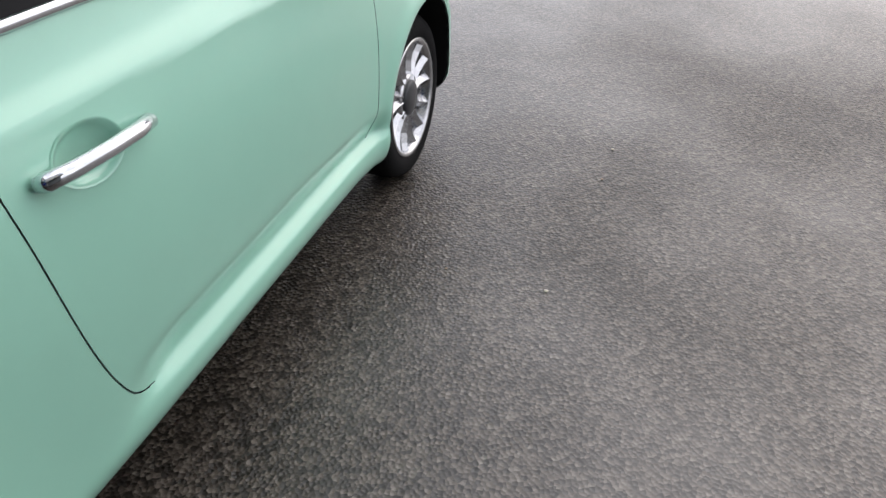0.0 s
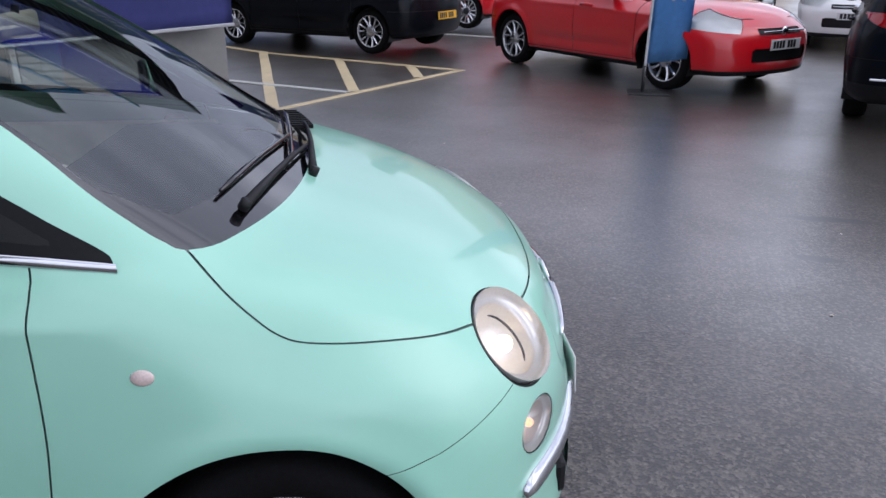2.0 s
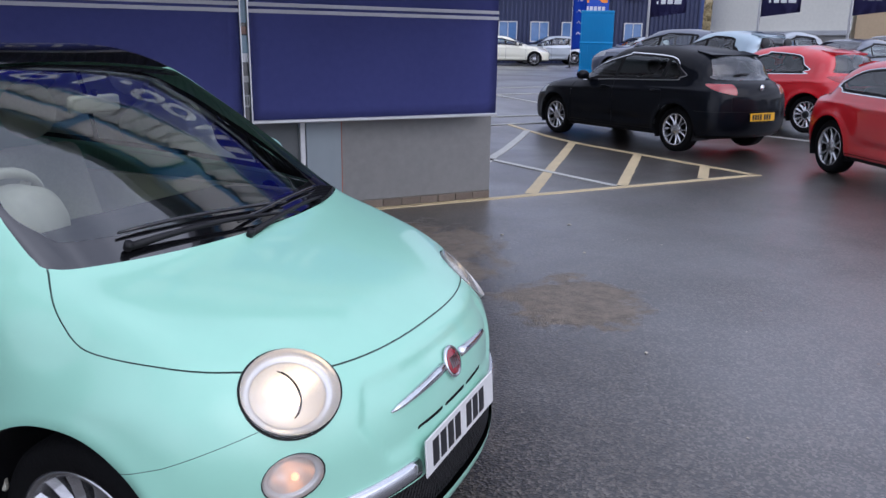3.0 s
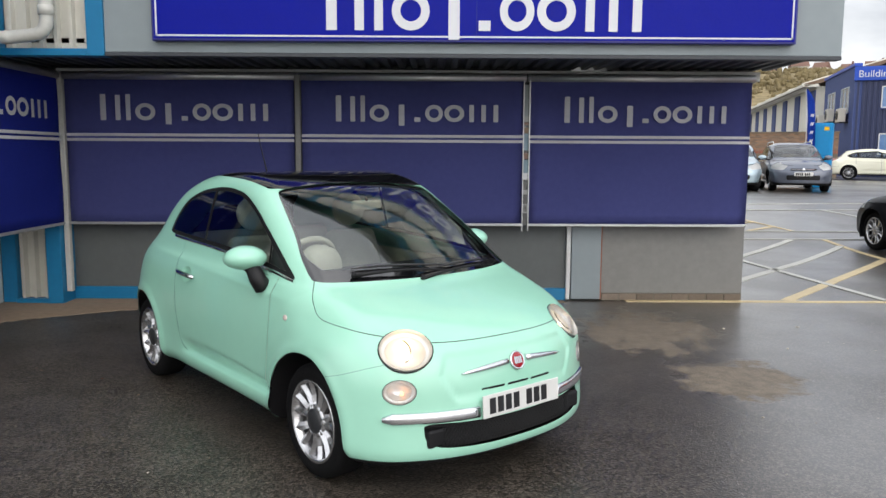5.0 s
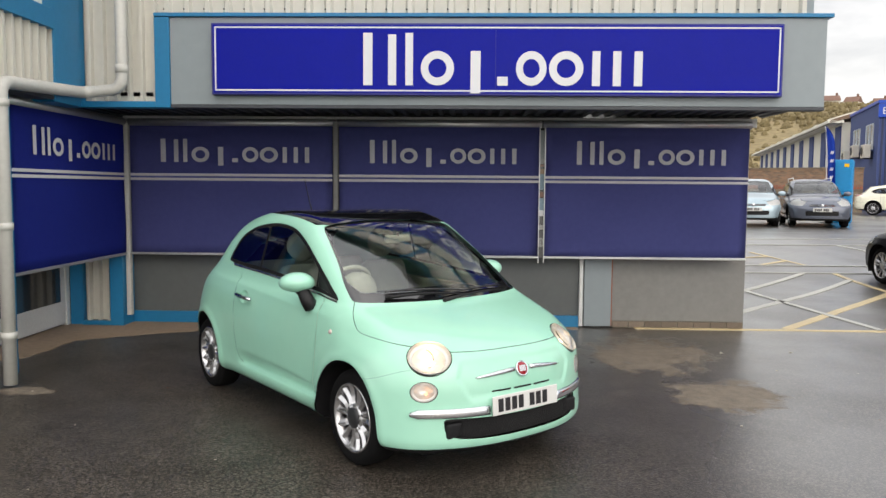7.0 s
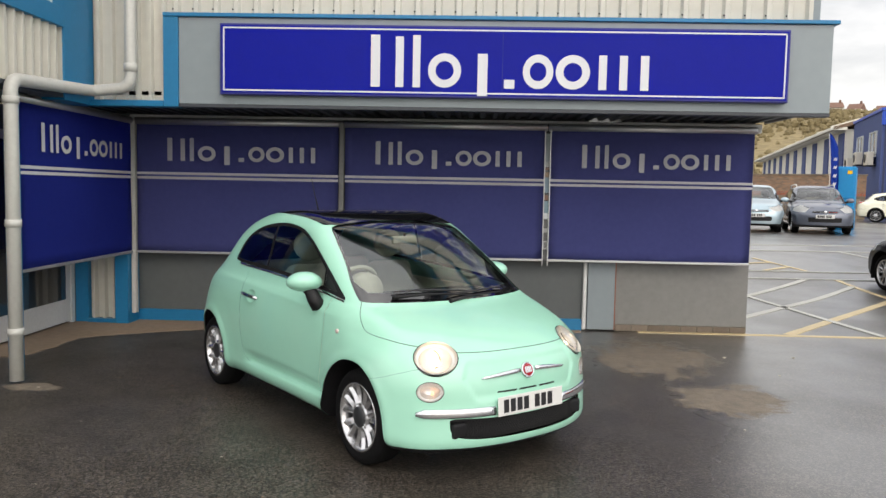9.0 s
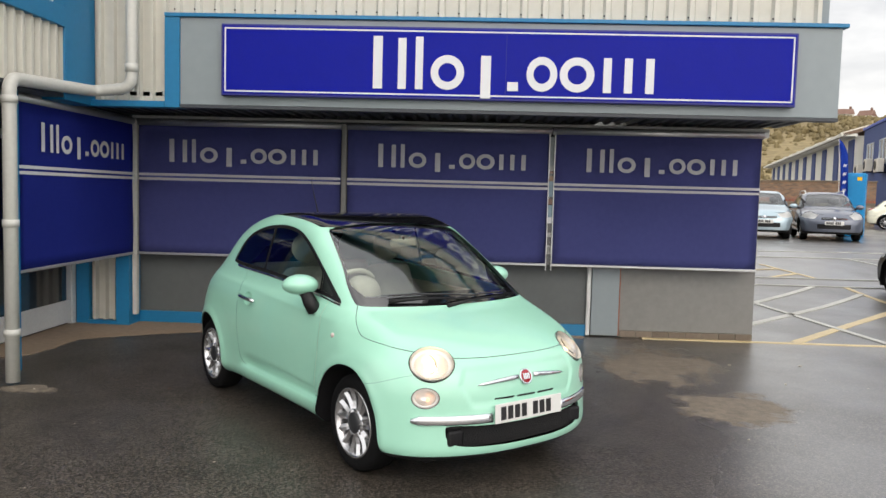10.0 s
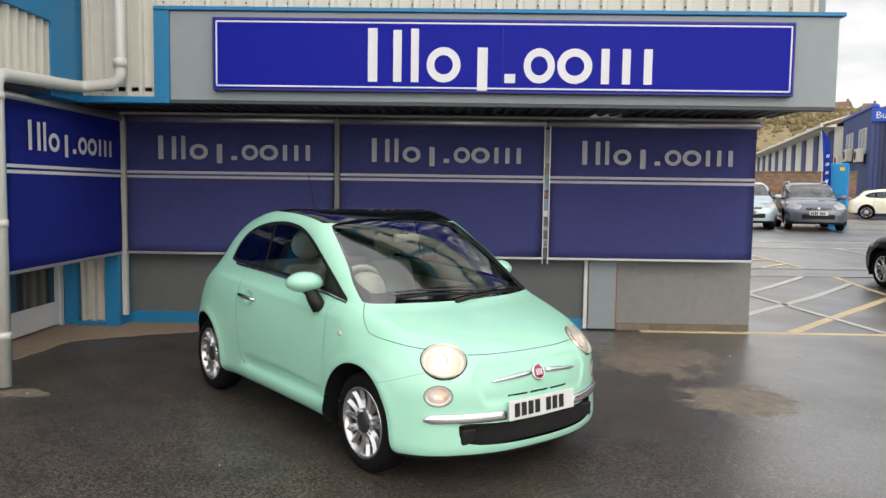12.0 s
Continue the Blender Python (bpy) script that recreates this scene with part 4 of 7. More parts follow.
# thin rust-red conduit beside the boxed panel
structure("trim_conduit", tube([(4.462, FACE - 0.012, 0.02), (4.462, FACE - 0.012, 0.9)], 0.008, 8), RUST, "thin rust red conduit", "trim")
# drain pipe
pipe = empty("drain_pipe", Matrix.Translation(SITE), "grey white plastic rainwater pipe with elbows", "pipe")
pts = bend([(-1.06, 0.36, 0.02), (-1.06, 0.36, 2.50), (-1.03, 1.70, 2.57), (-0.66, 1.70, 2.61), (-0.66, 1.70, 6.4)], 0.12, 8)
part("pipe", tube(pts, 0.055, 18), PVC, pipe, smooth=True)
for p, q in (((-1.06, 0.36, 1.30), (-1.06, 0.36, 1.36)), ((-1.06, 0.36, 2.30), (-1.06, 0.36, 2.36)), ((-0.66, 1.70, 2.76), (-0.66, 1.70, 2.84)), ((-1.06, 0.36, 0.40), (-1.06, 0.36, 0.46))):
    part("collar", tube([p, q], 0.064, 18), PVC, pipe, smooth=True)
# dry concrete apron under the canopy, with a ragged wet edge
edge = [(-2.33, 1.12), (-1.58, 1.34), (-1.50, 1.80), (-1.50, 2.30), (-1.22, 2.46), (-0.82, 2.70), (-0.40, 2.92), (0.42, 3.04), (1.30, 3.12), (2.60, 3.22), (4.05, 3.34)]
rng = random.Random(5)
ragged = []
for (ax, ay), (bx, by) in zip(edge, edge[1:]):
    n = max(2, int(math.hypot(bx - ax, by - ay) / 0.06))
    ragged += [(ax + (bx - ax) * i / n + rng.uniform(-0.02, 0.02), ay + (by - ay) * i / n + rng.uniform(-0.025, 0.025)) for i in range(n)]
structure("pavement_apron", prism(ragged + [(4.05, 3.34), (4.05, FACE), (-2.33, FACE)], "xy", -0.05, 0.005), CONCRETE, "dry brown concrete apron along the building's foot", "pavement")

# upper windows and the dark eaves, seen mirrored in the car's windscreen
band = tagged(empty("window_band", Matrix.Translation(SITE), "row of pale upper windows in teal frames", "window"), kind="structure")
part("window_frame", box(-0.37, 5.95, UP_Y + 0.00, UP_Y + 0.085, 3.925, 4.0, 0.003), TEAL, band)
part("window_frame", box(-0.37, 5.95, UP_Y + 0.00, UP_Y + 0.085, 4.72, 4.80, 0.003), TEAL, band)
# the sky these panes mirror is put into their pale colour
for k in range(6):
    x0 = -0.37 + k * 6.22 / 5
    part("mullion", box(x0, x0 + 0.1, UP_Y + 0.01, UP_Y + 0.085, 4.0, 4.72, 0.003), TEAL, band)
    if k < 5:
        part("pane", box(x0 + 0.1, x0 + 6.22 / 5, UP_Y + 0.05, UP_Y + 0.075, 4.0, 4.72), PALE_PANE, band)
structure("trim_upper_wall", box(-0.37, 6.05, UP_Y + 0.04, UP_Y + 0.085, 4.802, 4.998), DARK_WALL, "dark strip below the eaves", "trim")
structure("roof_eaves", box(-3.3, 6.40, UP_Y - 0.28, 12.0, 5.002, 5.28, 0.01), SOFFIT, "dark projecting eaves of the flat roof", "roof")
structure("roof_eaves_left", box(-3.3, LW + 0.06, WING_END - 0.2, UP_Y - 0.282, 5.002, 5.28, 0.01), SOFFIT, "dark eaves over the side wing", "roof")


# ---------------------------------------------------------------- wheels
def wheel(parent, at, side, R=0.29, rim=0.205, width=0.19, spokes=7, kind="pairs", name="wheel", alloy=None):
    """A tyre on a cast rim, its face towards side (+1 left, -1 right)."""
    alloy = alloy or ALLOY
    w = width / 2
    hub = new(name)
    hub.parent = parent
    hub.matrix_local = Matrix.Translation(at)
    s = side
    prof = [(rim - 0.012, -w * 0.8), (rim + 0.01, -w * 0.98), (R - 0.045, -w), (R - 0.018, -w * 0.93), (R - 0.004, -w * 0.74), (R, -w * 0.4), (R, 0), (R, w * 0.4), (R - 0.004, w * 0.74),
            (R - 0.018, w * 0.93), (R - 0.045, w), (rim + 0.012, w * 0.98), (rim - 0.012, w * 0.8)]
    bm = lathe(prof, 48, caps=False)
    # tread grooves
    part("tyre", bm, RUBBER, hub, smooth=True)
    bm = lathe([(rim + 0.002, s * w * 0.92), (rim + 0.005, s * w * 0.98), (rim - 0.006, s * w * 0.99), (rim - 0.014, s * w * 0.9), (rim - 0.022, s * w * 0.4), (rim - 0.03, -s * w * 0.7)], 48, caps=False)
    part("rim", bm, alloy, hub, smooth=True)
    # near-black disc out to the rim; its colour holds the shade behind the spokes
    bm = lathe([(0.001, -s * 0.01), (rim * 0.62, -s * 0.012), (rim * 0.95, -s * 0.03)], 32)
    part("brake_disc", bm, ALLOY_DARK, hub, smooth=True)
    bm = bmesh.new()
    y_hub, y_rim = s * (w * 0.80), s * (w * 0.86)

    def blade(a0, a1, r0, r1, half0, half1):
        rows = []
        for i in range(5):
            t = i / 4
            r = r0 + (r1 - r0) * t
            a = a0 + (a1 - a0) * t
            h = half0 + (half1 - half0) * t
            y = y_hub + (y_rim - y_hub) * t - s * 0.012 * math.sin(math.pi * t)
            c, d = Vector((math.cos(a), 0, math.sin(a))), Vector((-math.sin(a), 0, math.cos(a)))
            rows.append([bm.verts.new(c * r + d * (h * q) + Vector((0, y - s * dep, 0))) for q, dep in ((-1.1, 0.034), (-1, 0.008), (0, -0.007), (1, 0.008), (1.1, 0.034))])
        for p, q in zip(rows, rows[1:]):
            for k in range(4):
                bm.faces.new((p[k], p[k + 1], q[k + 1], q[k]))
    for i in range(spokes):
        a = i * math.tau / spokes + 0.2
        g = math.tau / spokes
        if kind == "pairs":
            blade(a - g * 0.17, a - g * 0.25, 0.056, rim - 0.006, 0.0165, 0.0215)
            blade(a + g * 0.17, a + g * 0.25, 0.056, rim - 0.006, 0.0165, 0.0215)
        elif kind == "twin":
            blade(a - g * 0.12, a - g * 0.24, 0.05, rim - 0.01, 0.011, 0.014)
            blade(a + g * 0.12, a + g * 0.24, 0.05, rim - 0.01, 0.011, 0.014)
        else:
            blade(a, a, 0.05, rim - 0.01, 0.014, 0.02)
    bmesh.ops.recalc_face_normals(bm, faces=bm.faces)
    part("spokes", bm, alloy, hub)
    bm = lathe([(0.060, s * w * 0.80), (0.082, s * w * 0.80), (0.086, s * w * 0.70), (0.086, s * w * 0.45)], 28, caps=False)
    part("hub_ring", bm, alloy, hub, smooth=True)
    bm = lathe([(0.064, s * w * 0.55), (0.064, s * w * 0.86), (0.056, s * w * 0.92), (0.02, s * w * 0.95), (0.001, s * w * 0.955)], 24)
    part("hub_cap", bm, HUB_CAP if kind == "pairs" else ALLOY, hub, smooth=True)
    return hub


def number_plate(parent, at, normal, wide=0.52, high=0.111, mat=None, name="number_plate", bars=((0.055, 4), (0.12, 3))):
    """A flat plate with dark bars in place of its characters."""
    mat = mat or PLATE_WHITE
    n = Vector(normal).normalized()
    right = Vector((0, 0, 1)).cross(n).normalized()
    up = n.cross(right)
    m = Matrix((right, up, n)).transposed().to_4x4()
    m.translation = at
    ob = part(name, box(-wide / 2, wide / 2, -high / 2, high / 2, 0, 0.006, 0.003), mat, parent, "number plate with dark bars")
    ob.matrix_local = m
    cw, ch = wide * 0.09, high * 0.68
    x = -wide * 0.42
    for count in (4, 3):
        for i in range(count):
            b = part("bar", box(x, x + cw * 0.84, -ch / 2, ch / 2, 0.0062, 0.0075, 0.0), PLATE_BAR, ob)
            x += cw * 1.12
        x += cw * 0.75
    return ob


# ---------------------------------------------------------------- the mint hatchback
def fiat_dents(x, z):
    d = np.zeros(np.shape(x))
    run = smoothstep(-1.66, -1.42, x) * (1 - smoothstep(-0.42, -0.33, x))
    top = 0.455 - 0.02 * smoothstep(-1.0, -0.4, x)
    d -= 0.030 * run * smoothstep(0, 1, (top - z) / 0.09) * smoothstep(0.330, 0.356, z)
    d += 0.006 * smoothstep(0.34, 0.30, z) * smoothstep(0.2, 0.26, z) * (smoothstep(-1.9, -1.5, x) * (1 - smoothstep(-0.40, -0.3, x)))
    for cx in (0.0, -2.30):
        r = np.hypot(x - cx, z - 0.30)
        d += 0.014 * np.exp(-((r - 0.355) / 0.04) ** 2) + 0.008 * smoothstep(0.55, 0.38, r)
    d -= 0.026 * smoothstep(0.69, 0.81, z) * (1 - smoothstep(0.85, 0.95, z)) * smoothstep(-0.20, 0.05, x)
    line = 0.922 - 0.045 * (x + 1.4)
    d += 0.012 * np.exp(-np.sqrt((z - line) ** 2 + 0.004 ** 2) / 0.032) * smoothstep(0.05, -0.7, x)
    d -= 0.020 * smoothstep(0.98, 1.30, z) * smoothstep(-1.4, -2.3, x)
    return d


def fiat_swell(x, y, z):
    """The tail is drawn in above the waist, and a shallow mask lies round the badge."""
    back = smoothstep(-1.35, -2.3, x) * smoothstep(0.86, 1.15, z) * 0.11 * (y / 0.6) ** 2.2
    edge = 0.46 - 0.55 * np.abs(z - 0.60)
    mask = 0.011 * smoothstep(0.25, 0.4, x) * smoothstep(edge, edge - 0.045, y) * smoothstep(0.455, 0.505, z) * smoothstep(0.705, 0.665, z)
    return mask - back


ARCH = spline([(-0.395, -0.22), (-0.380, -0.10), (-0.360, 0.02), (-0.318, 0.15), (-0.235, 0.258), (-0.12, 0.325), (0.0, 0.346), (0.12, 0.328), (0.228, 0.252), (0.296, 0.14), (0.322, 0.02), (0.322, -0.10), (0.312, -0.22)], 5)


CAR_YAW = math.degrees(math.atan2(-0.7752, 0.6317))
hub_mid = Vector((2.698, -0.905, 0))


def make_fiat():
    car = empty("small_hatchback", pose(hub_mid.x, hub_mid.y, 0, 0, 0, CAR_YAW), "mint green small three-door hatchback parked on wet tarmac, lights on", "car")
    outline = [(0.600, 0.172), (0.672, 0.192), (0.702, 0.240), (0.697, 0.33), (0.690, 0.45), (0.682, 0.56), (0.656, 0.64), (0.606, 0.71), (0.515, 0.778), (0.39, 0.835), (0.21, 0.892), (0.08, 0.93), (0.0, 0.968),
               (-0.20, 1.095), (-0.40, 1.225), (-0.60, 1.34), (-0.78, 1.42), (-1.0, 1.472), (-1.25, 1.496), (-1.55, 1.49), (-1.9, 1.445), (-2.2, 1.36), (-2.42, 1.24), (-2.60, 1.07), (-2.74, 0.88),
               (-2.83, 0.70), (-2.88, 0.52), (-2.88, 0.35), (-2.84, 0.24), (-2.75, 0.200), (-2.0, 0.202), (-1.0, 0.202), (-0.3, 0.195), (0.2, 0.172), (0.4, 0.170)]
    section = spline([(0.10, -0.12), (0.17, -0.055), (0.22, -0.028), (0.30, -0.008), (0.42, -0.004), (0.55, 0.0), (0.65, 0.0), (0.75, -0.007), (0.82, -0.018), (0.88, -0.034), (0.93, -0.056), (0.97, -0.080),
                      (1.05, -0.104), (1.15, -0.128), (1.30, -0.168), (1.40, -0.200), (1.50, -0.24), (1.7, -0.33)], 10)
    plan = spline([(-3.2, 0.40), (-3.0, 0.52), (-2.85, 0.62), (-2.7, 0.70), (-2.5, 0.765), (-2.3, 0.80), (-2.0, 0.814), (-1.4, 0.812), (-0.7, 0.808), (-0.3, 0.807), (0.0, 0.803), (0.2, 0.796), (0.35, 0.790),
                   (0.5, 0.756), (0.7, 0.66), (0.9, 0.55)], 10)
    sh = Shell(outline, plan, section, (0.148, 2.6, 0.35), (0.12, 2.4), (0.10, 0.13, 0.10), 0.0, 0.016, fiat_dents, fiat_swell)

    def X(p): return p[:, 0]
    def Y(p): return np.abs(p[:, 1])
    def Z(p): return p[:, 2]
    # wheel openings
    sh.cut(["body"], lambda p: np.maximum(poly_distance(X(p), Z(p) - 0.300, ARCH), 0.35 - Y(p)), "arch")
    sh.cut(["body"], lambda p: np.maximum(np.hypot(X(p) + 2.30, Z(p) - 0.300) - 0.340, 0.35 - Y(p)), "arch")
    # windscreen with its dark border
    half = [(0.0, 0.955), (0.30, 0.957), (0.55, 0.961), (0.655, 0.966), (0.664, 0.985), (0.656, 1.03), (0.643, 1.083), (0.613, 1.165), (0.586, 1.25), (0.560, 1.325), (0.538, 1.38), (0.49, 1.407), (0.25, 1.430), (0.0, 1.437)]
    ws = spline([(y, z) for y, z in half] + [(-y, z) for y, z in half[-2:0:-1]], 5, True)
    hi = np.array([(y * 0.972 if z > 1.03 else y * 0.91, z + 0.055 if z < 1.0 else (z - 0.018 if z > 1.38 else z)) for y, z in half])
    wi = spline(list(hi) + [(-y, z) for y, z in hi[-2:0:-1]], 5, True)
    sh.cut(["body"], lambda p: np.maximum(poly_distance(p[:, 1], Z(p), ws), -(X(p) + 1.05)), "screen_border")
    sh.cut(["screen_border"], lambda p: poly_distance(p[:, 1], Z(p), wi), "windscreen")
    # rear window
    rw = spline([(-0.46, 1.02), (0.0, 1.0), (0.46, 1.02), (0.44, 1.2), (0.38, 1.31), (0.0, 1.33), (-0.38, 1.31), (-0.44, 1.2)], 5, True)
    sh.cut(["body"], lambda p: np.maximum(poly_distance(p[:, 1], Z(p), rw), X(p) + 2.0), "rear_window")
    # side windows
    dlo = spline([(-0.255, 0.965), (-0.45, 0.990), (-0.70, 1.012), (-1.0, 1.034), (-1.4, 1.052), (-1.82, 1.066), (-1.99, 1.080), (-2.00, 1.11), (-1.945, 1.21), (-1.84, 1.295), (-1.67, 1.358), (-1.48, 1.392), (-1.25, 1.405),
                  (-1.01, 1.378), (-0.81, 1.302), (-0.652, 1.215), (-0.512, 1.135), (-0.365, 1.042)], 6, True)
    sh.cut(["body"], lambda p: np.maximum(poly_distance(X(p), Z(p), dlo), 0.3 - Y(p)), "window_frame")
    sh.cut(["window_frame"], lambda p: np.maximum(poly_distance(X(p), Z(p), dlo) + 0.024, 0.3 - Y(p)), "side_glass")
    bar1 = np.array([(-1.42, 0.98), (-1.40, 1.45)])
    bar2 = np.array([(-0.52, 0.95), (-0.565, 1.25)])
    for b, w in ((bar1, 0.016), (bar2, 0.010)):
        sh.seam(["side_glass"], lambda p, q=b: line_distance(X(p), Z(p), q), w, "window_frame")
    # roof glass
    rg = spline([(-0.755, 0.0), (-0.765, 0.30), (-0.80, 0.52), (-0.88, 0.565), (-1.2, 0.570), (-1.50, 0.548), (-1.63, 0.50), (-1.68, 0.34), (-1.70, 0.0), (-1.68, -0.34), (-1.63, -0.50), (-1.50, -0.548), (-1.2, -0.570),
                 (-0.88, -0.565), (-0.80, -0.52), (-0.765, -0.30)], 5, True)
    sh.cut(["body"], lambda p: np.maximum(poly_distance(X(p), p[:, 1], rg), 1.25 - Z(p)), "roof_glass")
    # lamps
    lamps = []
    for s in (-1, 1):
        for c, ru, rv, lens, bezel in (((0.466, s * 0.537, 0.704), 0.131, 0.114, "lamp_lens", "lamp_bezel"), ((0.518, s * 0.610, 0.536), 0.080, 0.058, "fog_lens", "fog_bezel")):
            p0, n0 = sh.point(*c)
            u = Vector((0, 0, 1)).cross(n0).normalized()
            v = n0.cross(u)
            P0, U, V_, N0 = (np.array(q) for q in (p0, u, v, n0))

            def oval(p, P0=P0, U=U, V_=V_, N0=N0, ru=ru, rv=rv, k=1.0):
                d = p - P0
                r = np.sqrt((d @ U / ru) ** 2 + (d @ V_ / rv) ** 2)
                return np.maximum((r - k) * min(ru, rv), -(d @ N0) - 0.10)
            sh.cut(["body"], oval, bezel)
            sh.cut([bezel], lambda p, f=oval: f(p, k=0.955), lens)
            lamps.append((s, p0, n0, u, v, ru, rv, lens))
    # lower grille opening
    half = [(0.0, 0.254), (0.30, 0.258), (0.45, 0.270), (0.510, 0.298), (0.522, 0.350), (0.50, 0.382), (0.30, 0.376), (0.0, 0.372)]
    intake = spline(half + [(-y, z) for y, z in half[-2:0:-1]], 4, True)
    sh.cut(["body"], lambda p: np.maximum(poly_distance(p[:, 1], Z(p), intake), 0.2 - X(p)), "intake")
    # three narrow slots above the plate
    for y0 in (-0.238, -0.078, 0.082):
        sh.cut(["body"], lambda p, y0=y0: np.maximum.reduce([y0 - p[:, 1], p[:, 1] - y0 - 0.148, np.abs(Z(p) - 0.513) - 0.0055, 0.3 - X(p)]), "slot")
    # bonnet
    bl = spline([(-0.20, 1.02), (-0.142, 0.966), (-0.08, 0.910), (-0.02, 0.858), (0.012, 0.834), (0.05, 0.817), (0.12, 0.806), (0.25, 0.792), (0.37, 0.772), (0.46, 0.748), (0.56, 0.734), (0.75, 0.730)], 6)
    sh.cut(["body"], lambda p: np.maximum(-line_distance(X(p), Z(p), bl), -(X(p) + 0.30)), "bonnet")
    sh.seam(["body", "bonnet"], lambda p: line_distance(X(p), Z(p), bl), 0.0014, where=lambda c: c[:, 0] > -0.150)
    # front bumper joint, from the lamp down to the wheel opening
    bj = np.array([(0.20, 0.575), (0.30, 0.60), (0.45, 0.655)])
    sh.cut(["body"], lambda p: np.maximum(line_distance(X(p), Z(p), bj), 0.18 - X(p)), "front_bumper")
    sh.seam(["body", "front_bumper"], lambda p: line_distance(X(p), Z(p), bj), 0.0008, "bumper_gap", where=lambda c: (c[:, 0] > 0.2) & (c[:, 0] < 0.50) & (np.abs(c[:, 1]) > 0.57))
    # doors
    dr = spline([(-0.405, 1.00), (-0.391, 0.87), (-0.383, 0.73), (-0.389, 0.60), (-0.412, 0.44), (-0.440, 0.360), (-0.50, 0.345), (-0.75, 0.342), (-1.1, 0.342), (-1.45, 0.345), (-1.57, 0.362), (-1.63, 0.44), (-1.675, 0.60),
                 (-1.70, 0.80), (-1.705, 0.95), (-1.69, 1.10), (-1.2, 1.15), (-0.6, 1.15)], 5, True)
    sh.cut(["body"], lambda p: np.maximum(poly_distance(X(p), Z(p), dr), 0.45 - Y(p)), "door")
    sh.seam(["body", "door"], lambda p: poly_distance(X(p), Z(p), dr), 0.0019, "door_gap", where=lambda c: (np.abs(c[:, 1]) > 0.45) & (c[:, 2] > 0.352))
    for s in (-1, 1):
        p0, n0 = sh.point(-1.525, s * 0.80, 0.850)
        P0, N0 = np.array(p0), np.array(n0)
        sh.cut(["door"], lambda p, P0=P0, s=s: np.maximum((np.sqrt(((p[:, 0] - P0[0]) / 0.079) ** 2 + ((p[:, 2] - P0[2]) / 0.0495) ** 2) - 1) * 0.05, 0.3 - p[:, 1] * s), "dish_hole")
    # sill strip below is body colour; the lowest lip is dark
    sh.cut(["body", "front_bumper"], lambda p: Z(p) - np.where(X(p) > 0.2, 0.212, 0.204), "underside")

    sh.give("body", MINT, car, "body")
    sh.give("bonnet", MINT, car, "bonnet")
    sh.give("front_bumper", MINT, car, "front_bumper")
    for s in (-1, 1):
        door = sh.give("door", MINT, car, "door", where=lambda c, s=s: c[:, 1] * s > 0)
        # pull handle with its scoop
        p0, n0 = sh.point(-1.515, s * 0.80, 0.850)
        fwd = Vector((1, 0, -0.05))
        fwd = (fwd - n0 * fwd.dot(n0)).normalized()
        up = n0.cross(fwd).normalized()
        bm = bmesh.new()
        rings = []
        for r, dep in ((1.0, 0.0008), (0.93, 0.0002), (0.80, -0.010), (0.6, -0.018), (0.3, -0.022), (0.04, -0.023)):
            rings.append([bm.verts.new(p0 - fwd * 0.01 + fwd * (0.082 * r * math.cos(k * math.tau / 32)) + up * (0.052 * r * math.sin(k * math.tau / 32)) + n0 * dep) for k in range(32)])
        for ra, rb in zip(rings, rings[1:]):
            for k in range(32):
                bm.faces.new((ra[k], ra[(k + 1) % 32], rb[(k + 1) % 32], rb[k]))
        bm.faces.new(rings[-1])
        bmesh.ops.recalc_face_normals(bm, faces=bm.faces)
        part("handle_dish", bm, MINT, door, "hollow behind the handle", True)
        pts = [p0 + fwd * a + n0 * b for a, b in ((-0.132, 0.006), (-0.125, 0.02), (-0.075, 0.03), (0.0, 0.034), (0.075, 0.03), (0.122, 0.018), (0.128, 0.004))]
        bm = tube(pts, [0.012, 0.0155, 0.0150, 0.0145, 0.0145, 0.0135, 0.011], 12)
        part("door_handle", bm, CHROME, door, "chrome handle", True)
        sh.give("side_glass", TINTED, car, "door_window", where=lambda c, s=s: (c[:, 1] * s > 0) & (c[:, 0] > -1.40) & (c[:, 0] < -0.545))
        sh.give("side_glass", TINTED, car, "quarter_window", where=lambda c, s=s: (c[:, 1] * s > 0) & (c[:, 0] <= -1.40))
        sh.give("side_glass", TRIM, car, "front_quarter_window", where=lambda c, s=s: (c[:, 1] * s > 0) & (c[:, 0] >= -0.545))
        sh.give("window_frame", SEAL, car, "window_frame", inset=-0.001, where=lambda c, s=s: c[:, 1] * s > 0)
    sh.give("windscreen", GLASS, car, "windscreen", inset=0.009)
    sh.give("screen_border", SCREEN_EDGE, car, "windscreen_border", inset=0.009)
    sh.give("rear_window", TINTED, car, "rear_window")
    sh.give("roof_glass", GLOSS_BLACK, car, "roof_glass", inset=-0.001)
    sh.give("gap", JOINT, car, "bonnet_joint", inset=0.004)
    for s in (-1, 1):
        for k in (-1, 1):
            sh.give("door_gap", JOINT, car, "door_joint", inset=0.004, where=lambda c, s=s, k=k: (c[:, 1] * s > 0) & ((c[:, 0] + 1.0) * k > 0))
        sh.give("bumper_gap", JOINT, car, "bumper_joint", inset=0.003, where=lambda c, s=s: c[:, 1] * s > 0)
    sh.give("underside", TRIM, car, "underside")
    sh.give("intake", TRIM, car, "lower_grille", inset=0.030)
